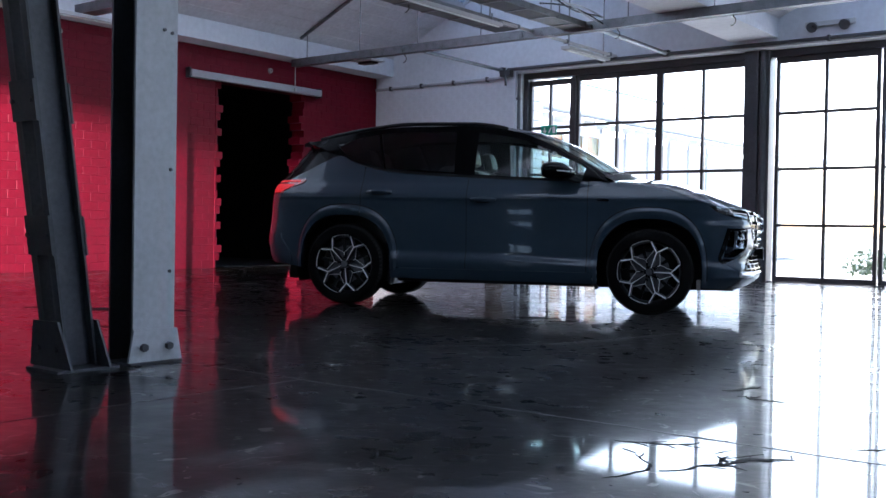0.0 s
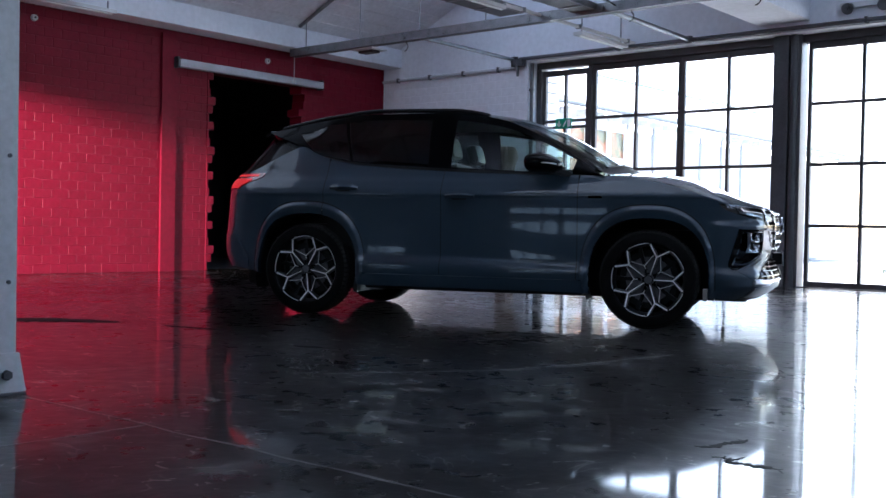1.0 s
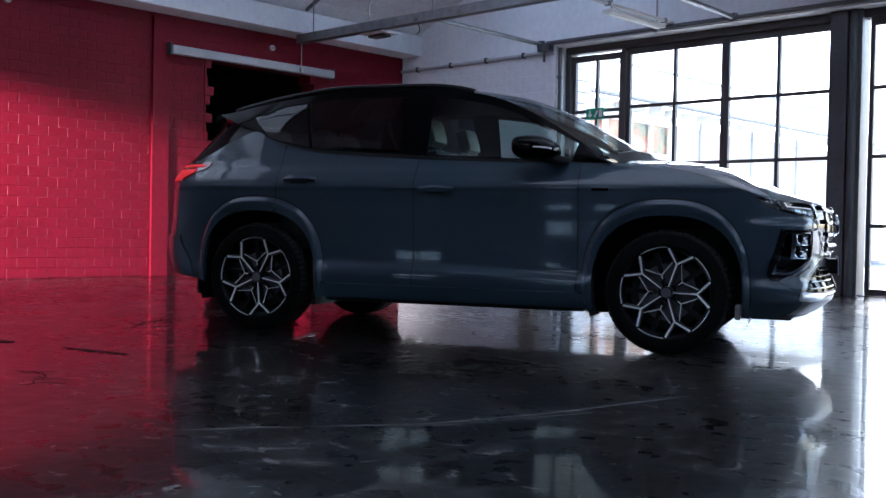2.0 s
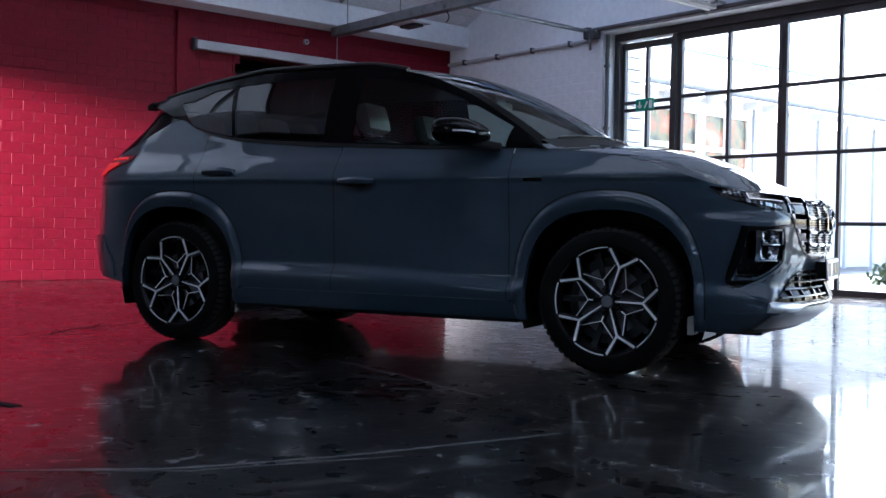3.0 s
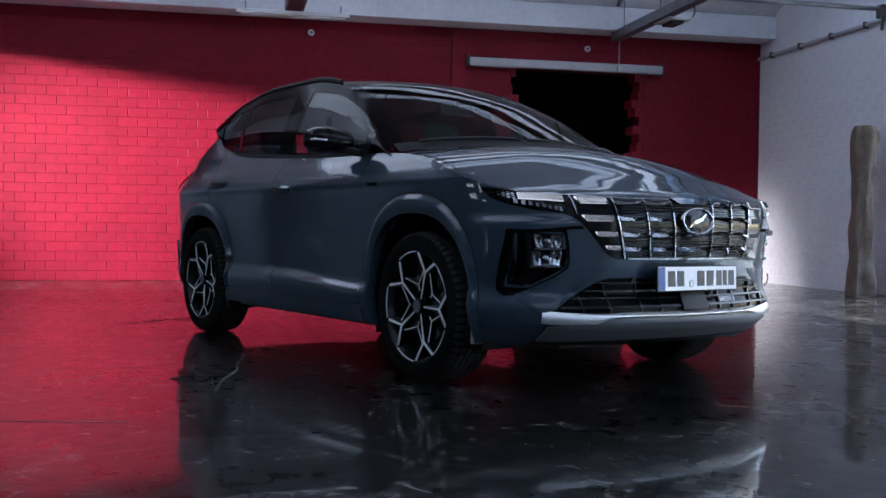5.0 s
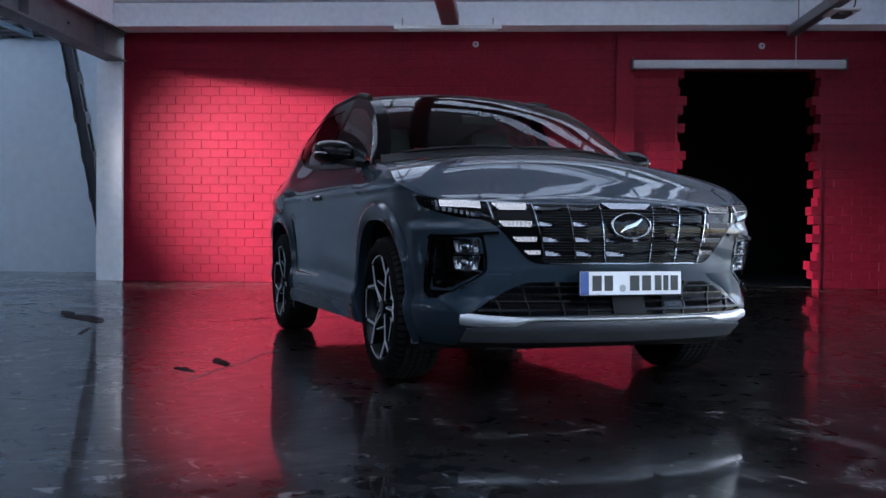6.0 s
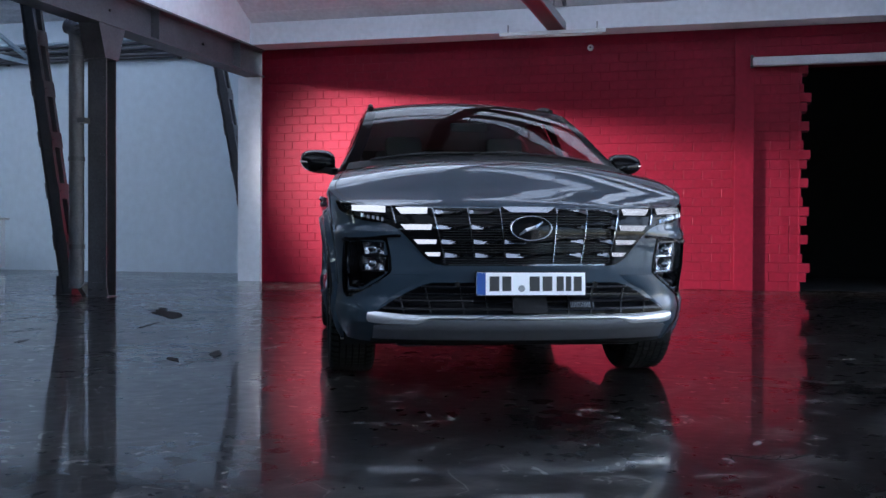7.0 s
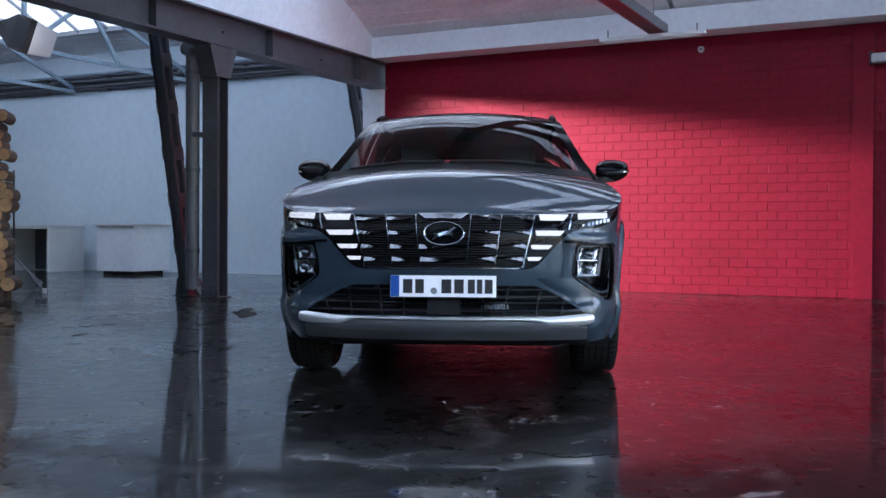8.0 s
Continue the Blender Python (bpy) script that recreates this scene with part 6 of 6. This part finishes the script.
# stacked firewood in a frame
M_BARK = mat("log_bark", (0.11, 0.07, 0.045), 0.85, vary=0.4, scale=9, bump=0.5, bump_scale=40)
M_CUT = mat("log_cut_face", (0.46, 0.27, 0.13), 0.7, vary=0.3, scale=14, bump=0.2, bump_scale=60, per_object=0.25)
stack = thing("log_stack", pose(-6.66, 0.70, 0, 0, 0, 38), "tall stack of round firewood logs with pale cut ends", "log stack")
bm = B()
box(bm, -0.2, 0.2, -0.95, 0.72, 0.0, 0.14, 0.006)
part("plinth", bm, M_BARK, stack)
rng = random.Random(5)
z, row = 0.20, 0
while z < 2.16:
    y = -0.9 + (0.06 if row % 2 else 0.0)
    while y < 0.68:
        r = rng.uniform(0.05, 0.085)
        depth = rng.uniform(-0.03, 0.04)
        cy, cz = y + r, z + rng.uniform(-0.012, 0.012)
        bm = B()
        verts = rod(bm, (-0.2, cy, cz), (0.19 + depth, cy, cz), r, 12)
        for v in verts:
            k = 1 + 0.08 * math.sin(5 * v.co.y * 40 + row)
            v.co.z = cz + (v.co.z - cz) * k
        log = part("log", bm, M_BARK, stack)
        bm = B()
        rod(bm, (0.19 + depth, cy, cz), (0.196 + depth, cy, cz), r * 0.93, 12)
        part("cut_end", bm, M_CUT, log)
        y += 2 * r + 0.004
    z += 0.112
    row += 1

# studio lamp on its stand
stand = thing("studio_lamp", pose(STUDIO.x, STUDIO.y, 0), "black studio lamp head on a stand, one barn door coloured as lit", "studio lamp")
aim = (STUDIO_AIM - STUDIO).normalized()
q_aim = aim.to_track_quat("-Z", "Y").to_matrix().to_4x4()
bm = B()
rows = []
for s, d in ((0.10, 0.34), (0.16, 0.20), (0.27, 0.0)):
    rows.append([Vector((a * s, b * s, d)) for a, b in ((-1, -1), (1, -1), (1, 1), (-1, 1), (-1, -1))])
sheet(bm, rows)
bmesh.ops.contextual_create(bm, geom=[])
bmesh.ops.transform(bm, matrix=Matrix.Translation((0, 0, STUDIO.z)) @ q_aim, verts=bm.verts)
part("hood", bm, M_CABLE, stand)
bm = B()
box(bm, -0.11, 0.11, -0.11, 0.11, 0.22, 0.23)
bmesh.ops.transform(bm, matrix=Matrix.Translation((0, 0, STUDIO.z)) @ q_aim, verts=bm.verts)
part("front_diffuser", bm, glow_mat("lamp_diffuser", (1, 0.95, 0.92), 3.0), stand)
for e in (-1, 1):
    bm = B()
    v = [bm.verts.new(p) for p in ((e * 0.272, -0.26, 0.0), (e * 0.272, 0.26, 0.0), (e * 0.40, 0.20, -0.30), (e * 0.40, -0.20, -0.30), (e * 0.278, -0.26, 0.0), (e * 0.278, 0.26, 0.0), (e * 0.406, 0.20, -0.30), (e * 0.406, -0.20, -0.30))]
    for f in ((0, 1, 2, 3), (4, 5, 6, 7), (0, 1, 5, 4), (1, 2, 6, 5), (2, 3, 7, 6), (3, 0, 4, 7)):
        bm.faces.new([v[k] for k in f])
    bmesh.ops.transform(bm, matrix=Matrix.Translation((0, 0, STUDIO.z)) @ q_aim, verts=bm.verts)
    # one leaf white for the lamp's light on it, the other black
    part("barn_door", bm, M_LAMPW if e < 0 else M_CABLE, stand, "barn door leaf, its lamp-lit white put into the colour" if e < 0 else "")
bm = B()
box(bm, -0.08, 0.08, -0.08, 0.08, 0.34, 0.62, 0.02)
bmesh.ops.transform(bm, matrix=Matrix.Translation((0, 0, STUDIO.z)) @ q_aim, verts=bm.verts)
part("lamp_body", bm, M_CABLE, stand)
back = Vector((0, 0, STUDIO.z)) - aim * 0.45
bm = B()
rod(bm, (back.x, back.y, 0.62), back, 0.016, 10)
part("pole", bm, M_CABLE, stand)
for k in range(3):
    t = radians(25 + 120 * k)
    bm = B()
    rod(bm, (back.x, back.y, 0.66), (back.x + 0.62 * math.cos(t), back.y + 0.62 * math.sin(t), 0.03), 0.012, 8)
    part("leg", bm, M_GALV, stand)
    bm = B()
    rod(bm, (back.x + 0.62 * math.cos(t), back.y + 0.62 * math.sin(t), 0.0), (back.x + 0.62 * math.cos(t), back.y + 0.62 * math.sin(t), 0.05), 0.03, 10)
    part("foot", bm, M_GALV, stand)

# tripod behind the firewood
tri = thing("light_stand", pose(-8.25, 0.02, 0), "slender tripod stand behind the stacked firewood", "stand")
bm = B()
rod(bm, (0, 0, 0.2), (0, 0, 1.6), 0.012, 8)
part("pole", bm, M_CABLE, tri)
for k in range(3):
    t = radians(138 + 120 * k)
    bm = B()
    rod(bm, (0, 0, 0.5), (0.37 * math.cos(t), 0.37 * math.sin(t), 0.03), 0.010, 8)
    part("leg", bm, M_GALV, tri)
    bm = B()
    rod(bm, (0.37 * math.cos(t), 0.37 * math.sin(t), 0.0), (0.37 * math.cos(t), 0.37 * math.sin(t), 0.06), 0.03, 10)
    part("foot", bm, M_LAMPW, tri)

# carved wooden trunk by the white wall
M_CARVE = mat("weathered_carved_wood", (0.17, 0.13, 0.1), 0.8, vary=0.35, scale=7, bump=0.5, bump_scale=30)
bm = B()
n = 22
rows = []
prof = curve((0, 0.2, 0.9, 1.4, 1.7, 1.84, 1.94, 2.01, 2.05), (0.17, 0.145, 0.12, 0.122, 0.135, 0.16, 0.15, 0.115, 0.05))
for z in steps(0, 2.01, 44):
    ring = []
    for k in range(n):
        t = 2 * math.pi * k / n
        r = prof(z) * (1 + 0.3 * noise.noise(Vector((math.cos(t) * 2.2, math.sin(t) * 2.2, z * 3.2))) + 0.09 * math.sin(5 * t + 1.3 * z))
        ring.append(Vector((r * math.cos(t), r * math.sin(t), z)))
    rows.append(ring + [ring[0]])
sheet(bm, rows)
bmesh.ops.remove_doubles(bm, verts=bm.verts, dist=0.0004)
trunk = new("carved_trunk", mesh_of(bm, "carved_trunk", M_CARVE, 50))
trunk.matrix_world = pose(-9.97, 14.1, 0)
tagged(trunk, "weathered carved wooden trunk standing by the white wall", "sculpture")

# dark repairs in the floor
M_PATCH = mat("dark_floor_repair", (0.007, 0.007, 0.0075), 0.7, vary=0.3, scale=4, bump=0.2, bump_scale=30, spec=0.08)
for cx, cy, lx, ly, turn, seed in ((-6.98, 4.72, 0.46, 0.10, 36, 1), (-4.04, 6.53, 0.10, 0.03, 40, 11), (-4.33, 6.64, 0.15, 0.035, 20, 12), (-7.45, 4.42, 0.22, 0.05, 30, 4), (-5.9, 5.2, 0.28, 0.02, 8, 6), (-4.6, 5.0, 0.1, 0.03, 15, 7)):
    bm = B()
    ring = []
    for k in range(26):
        t = 2 * math.pi * k / 26
        w = 1 + 0.55 * noise.noise(Vector((math.cos(t) * 1.7 + seed * 7, math.sin(t) * 1.7, seed)))
        ring.append(bm.verts.new((lx * w * math.cos(t), ly * w * math.sin(t) + 0.03 * math.sin(4 * lx * math.cos(t) + seed), 0.0)))
    f = bm.faces.new(ring)
    ext = bmesh.ops.extrude_face_region(bm, geom=[f])
    for v in ext["geom"]:
        if isinstance(v, bmesh.types.BMVert):
            v.co.z += 0.003
    ob = new("floor_patch", mesh_of(bm, "floor_patch", M_PATCH))
    ob.matrix_world = pose(cx, cy, 0.0005, 0, 0, turn)
    tagged(ob, "dark irregular repair patch in the concrete floor", "floor patch", kind="structure")

# chipped cracks: a jagged strip with short side branches
def crack(cx, cy, length, turn, seed, width=0.011):
    r = random.Random(seed)
    bm = B()

    def run(p, ang, steps_, w):
        rows = []
        for k in range(steps_ + 1):
            side = Vector((-math.sin(ang), math.cos(ang), 0))
            ww = w * r.uniform(0.25, 1.2) * (1 - 0.8 * abs(2 * k / steps_ - 1) ** 3)
            rows.append([p - side * ww + Vector((0, 0, 0.0016)), p + side * ww * r.uniform(0.3, 1.2) + Vector((0, 0, 0.0016))])
            ang += r.uniform(-0.32, 0.32)
            p = p + Vector((math.cos(ang), math.sin(ang), 0)) * length / 22
            if w > 0.006 and r.random() < 0.2:
                run(p, ang + r.choice((-0.9, 0.8)), r.randint(3, 7), w * 0.5)
        sheet(bm, rows, [[q - Vector((0, 0, 0.001)) for q in row] for row in rows])

    run(Vector((-length / 2, 0, 0)), 0.0, 22, width)
    ob = new("floor_crack", mesh_of(bm, "floor_crack", M_PATCH))
    ob.matrix_world = pose(cx, cy, 0.0, 0, 0, turn)
    tagged(ob, "dark chipped crack in the concrete floor", "floor crack", kind="structure")


for k, (cx, cy, ln, turn, w) in enumerate(((-1.05, 2.66, 0.5, 30, 0.015), (-1.25, 2.52, 0.4, 62, 0.007), (-1.63, 4.18, 0.26, 32, 0.024), (-1.5, 3.98, 0.15, 5, 0.026), (-1.45, 2.92, 0.3, 40, 0.009), (-0.85, 3.25, 0.2, 20, 0.007),
                                           (-7.14, 6.3, 0.9, 122, 0.010), (-5.2, 4.6, 0.5, 12, 0.008), (-2.2, 9.8, 0.35, 70, 0.008), (-6.2, 3.9, 0.6, 40, 0.010))):
    crack(cx, cy, ln, turn, 20 + k, w)

# pale filled joints and long scratches in the floor
M_FILL = mat("pale_joint_filler", (0.05, 0.048, 0.046), 0.45, vary=0.7, scale=5)


def floor_line(pts, w, seed):
    bm = B()
    rows = []
    ends = [Vector((x, y, 0)) for x, y in pts]
    for a, b in zip(ends, ends[1:]):
        n = max(int((b - a).length / 0.05), 2)
        side = Vector((-(b - a).y, (b - a).x, 0)).normalized()
        for k in range(n + 1):
            p = a.lerp(b, k / n)
            o = noise.noise(Vector((p.x * 3.1, p.y * 3.1, seed)))
            ww = w * (0.55 + 0.9 * abs(noise.noise(Vector((p.x * 7, p.y * 7, seed + 4)))))
            c = p + side * o * 0.02
            rows.append([c - side * ww / 2 + Vector((0, 0, 0.0012)), c + side * ww / 2 + Vector((0, 0, 0.0012))])
    sheet(bm, rows, [[p - Vector((0, 0, 0.0010)) for p in r] for r in rows])
    ob = new("floor_joint", mesh_of(bm, "floor_joint", M_FILL))
    tagged(ob, "pale filled crack line in the concrete floor", "floor joint", kind="structure")


for k, (pts, w) in enumerate(((((-4.1, 3.05), (-2.6, 3.07), (-0.6, 3.06), (1.6, 3.05)), 0.014), (((-3.26, 1.2), (-3.26, 3.05)), 0.009), (((-3.75, 4.35), (-3.3, 5.04), (-3.12, 5.55), (-2.98, 6.35)), 0.022),
                             (((-3.68, 4.5), (-3.22, 5.1), (-3.02, 5.7)), 0.010), (((-5.0, 6.80), (-4.3, 6.74), (-3.66, 6.64)), 0.02))):
    floor_line(pts, w, k * 3.7)

# ---- outside the windows ----
M_RIDGE = mat("patinated_ridge_sheet", (0.35, 0.5, 0.48), 0.6, vary=0.2, scale=2)
wing = thing("yard_wing", pose(-12, 15.2, -0.06), "low white wing with framed windows and a posted canopy", "building")
bm = B()
box(bm, -5.5, -0.05, 1.0, 6.1, 0.0, 3.3)
box(bm, -5.5, -1.4, 6.1, 22, 0.0, 3.3)
part("wall", bm, M_FACADE, wing)
bm = B()
v = [bm.verts.new(p) for p in ((0.3, 0.6, 3.32), (0.3, 23, 3.32), (-4.0, 23, 5.1), (-4.0, 0.6, 5.1), (0.3, 0.6, 3.46), (0.3, 23, 3.46), (-4.0, 23, 5.24), (-4.0, 0.6, 5.24))]
for f in ((0, 1, 2, 3), (4, 5, 6, 7), (0, 1, 5, 4), (1, 2, 6, 5), (2, 3, 7, 6), (3, 0, 4, 7)):
    bm.faces.new([v[k] for k in f])
roof = part("roof", bm, M_FACADE, wing)
bm = B()
rod(bm, (0.36, 0.6, 3.36), (0.36, 23, 3.36), 0.06, 12)
part("gutter", bm, M_GALV, roof)
bm = B()
bar(bm, (-4.0, 0.6, 5.27), (-4.0, 23, 5.27), 0.14, 0.06)
part("ridge_cap", bm, M_RIDGE, roof)
for k in range(3):
    y = 1.25 + 1.62 * k
    bm = B()
    box(bm, -0.05, -0.02, y, y + 1.5, 0.12, 3.0)
    win = part("window", bm, M_EXTWIN, wing)
    for ya in (y + 0.02, y + 0.78):
        for za, zb in ((1.07, 2.28), (2.37, 2.95), (0.19, 0.98)):
            bm = B()
            box(bm, -0.018, 0.012, ya + 0.02, ya + 0.70, za, zb, 0.004)
            part("pane", bm, M_EXTPANE if za > 1 else M_EXTWIN, win)
    for ya in (y - 0.06, y + 0.70, y + 1.44):
        bm = B()
        box(bm, 0.0, 0.07, ya, ya + 0.12, 0.1, 3.02)
        part("frame", bm, M_FACADE, win)
    for za in (0.1, 0.98, 2.28, 2.95):
        bm = B()
        box(bm, 0.0, 0.06, y - 0.04, y + 1.54, za, za + 0.10)
        part("frame", bm, M_FACADE, win)
# rafter ends under the eaves
for k in range(34):
    bm = B()
    box(bm, 0.0, 0.30, 0.9 + 0.62 * k, 0.98 + 0.62 * k, 3.16, 3.31)
    part("rafter_end", bm, M_FACADE, wing)
for k in range(7):
    y = 5.87 + 1.27 * k
    bm = B()
    box(bm, -0.63, -0.56, y - 0.035, y + 0.035, 0.0, 3.42, 0.004)
    part("canopy_post", bm, M_STEELLIGHT, wing)
# brick reveal of the hall outside the glazed door
reveal = thing("brick_reveal", pose(-10.22, 15.27, -0.06), "white painted brick reveal outside the glazed door", "pier")
for k in range(22):
    bm = B()
    box(bm, -0.32, 0.27, -0.12, 0.22, 0.17 * k, 0.17 * k + 0.155, 0.01)
    part("course", bm, M_FACADE, reveal)
M_LEAF = mat("shrub_leaf", (0.07, 0.10, 0.04), 0.6, vary=0.4, scale=12)
for sx, sy, rr in ((-7.6, 18.5, 0.5), (-5.2, 19.3, 0.6), (-3.2, 20.5, 0.6)):
    bm = B()
    rng = random.Random(int(sx * 10))
    for k in range(420):
        d = Vector((rng.gauss(0, 1), rng.gauss(0, 1), abs(rng.gauss(0, 1)))).normalized() * rr * rng.uniform(0.35, 1.0)
        p = Vector((d.x, d.y, d.z * 0.9 + 0.06))
        a = Vector((rng.uniform(-1, 1), rng.uniform(-1, 1), rng.uniform(-1, 1))).normalized() * 0.05
        b = a.orthogonal().normalized() * 0.025
        vs = [bm.verts.new(p - a), bm.verts.new(p + b), bm.verts.new(p + a), bm.verts.new(p - b)]
        bm.faces.new(vs)
    sh = thing("shrub", pose(sx, sy, -0.06), "low grey-green shrub in the gravel yard", "shrub", "shrubs")
    part("foliage", bm, M_LEAF, sh)
    bm = B()
    for k in range(5):
        rod(bm, (0, 0, 0), (0.3 * rr * math.cos(k * 1.3), 0.3 * rr * math.sin(k * 1.3), 0.6 * rr), 0.012, 5, 0.005)
    part("stem", bm, M_BARK, sh)

# ---- bricks ----
BRICK_L, BRICK_H, GAP = 0.25, 0.125, 0.006


def brick_mesh(name, length, material):
    bm = B()
    box(bm, 0.0, 0.024, 0.0, length - GAP, 0.0, BRICK_H - GAP)
    top = [e for e in bm.edges if all(v.co.x > 0.02 for v in e.verts)]
    bmesh.ops.bevel(bm, geom=top, offset=0.004, segments=1, affect="EDGES")
    return mesh_of(bm, name, material)


def lay(wall, meshes, spots, origin, along_x, near):
    """spots: (run, z, length); those near become bricks of their own, the rest one joined part."""
    joined = B()
    count = 0
    for run, z, kind in spots:
        proud = -0.002 * rng.random()
        if near(run, z) and count < 300:
            ob = new("brick", meshes[kind])
            ob.parent = wall
            if along_x:
                ob.matrix_world = Matrix.Translation((origin[0] + run, origin[1] - proud, z)) @ Matrix.Rotation(-math.pi / 2, 4, "Z")
            else:
                ob.location = (origin[0] + proud, run, z)
            count += 1
        else:
            m = Matrix.Translation((origin[0] + run, origin[1] - proud, z)) @ Matrix.Rotation(-math.pi / 2, 4, "Z") if along_x else Matrix.Translation((origin[0] + proud, run, z))
            n0 = len(joined.verts)
            joined.from_mesh(meshes[kind])
            joined.verts.ensure_lookup_table()
            for v in joined.verts[n0:]:
                v.co = m @ v.co
    ob = part("brickwork", joined, meshes["full"].materials[0], wall)
    ob["kind"] = "stuff"


rng = random.Random(11)
spots = []
for c in range(28):
    z = 0.003 + BRICK_H * c
    y = BAY[1] + 0.004
    first = True
    while y < WF - 0.06:
        kind = "half" if first and c % 2 else "full"
        first = False
        ln = BRICK_L if kind == "full" else BRICK_L / 2
        y1 = y + ln
        if y1 > WF:
            kind, ln = "half", BRICK_L / 2
            y1 = y + ln
        tooth = (0.0, 0.07, 0.11, 0.03, 0.0, 0.09)[c % 6]
        inside = z + BRICK_H > 0.0 and z < DOOR_Z - 0.06 and y1 > DOOR_Y[0] + tooth - 0.02 and y < DOOR_Y[1] - tooth + 0.02
        pil = y1 > 9.72 and y < 10.0
        if y1 < WF + 0.01 and not inside and not (pil and y > 9.73 and y1 < 10.0):
            spots.append((y, z, kind))
        elif inside and y < DOOR_Y[0] + tooth - 0.11:
            spots.append((y, z, "half"))
        elif inside and y1 > DOOR_Y[1] - tooth + 0.11:
            spots.append((y1 - BRICK_L / 2, z, "half"))
        y = y1
red_bricks = {"full": brick_mesh("brick", BRICK_L, M_RED), "half": brick_mesh("brick_half", BRICK_L / 2, M_RED)}
lay(red_wall, red_bricks, spots, (RX - 0.029, 0, 0), False, lambda y, z: 5.2 < y < 9.6 and 0.7 < z < 3.0)
# toothed jambs of the doorway stand proud of the core
for c in range(24):
    z = 0.003 + BRICK_H * c
    tooth = (0.0, 0.07, 0.11, 0.03, 0.0, 0.09)[c % 6] * rng.uniform(0.8, 1.1)
    for y0, y1 in ((DOOR_Y[0] - 0.02, DOOR_Y[0] + tooth + 0.01), (DOOR_Y[1] - tooth - 0.01, DOOR_Y[1] + 0.02)):
        bm = B()
        box(bm, RX - 0.28, RX + 0.006, y0, y1, z, z + BRICK_H - GAP, 0.004)
        part("jamb_brick", bm, M_RED, red_wall)
white_bricks = {"full": brick_mesh("brick_white", BRICK_L, M_WHITE), "half": brick_mesh("brick_white_half", BRICK_L / 2, M_WHITE)}
spots = []
for c in range(26):
    z = 0.003 + BRICK_H * c
    x = RX + 0.02 - (BRICK_L / 2 if c % 2 else 0)
    while x + BRICK_L < -9.82:
        if x > RX - 0.03:
            spots.append((x, z, "full"))
        elif c % 2:
            spots.append((x + BRICK_L / 2, z, "half"))
        x += BRICK_L
lay(window_wall, white_bricks, spots, (0, WF + 0.020, 0), True, lambda x, z: z > 1.2 and x > -12.9)
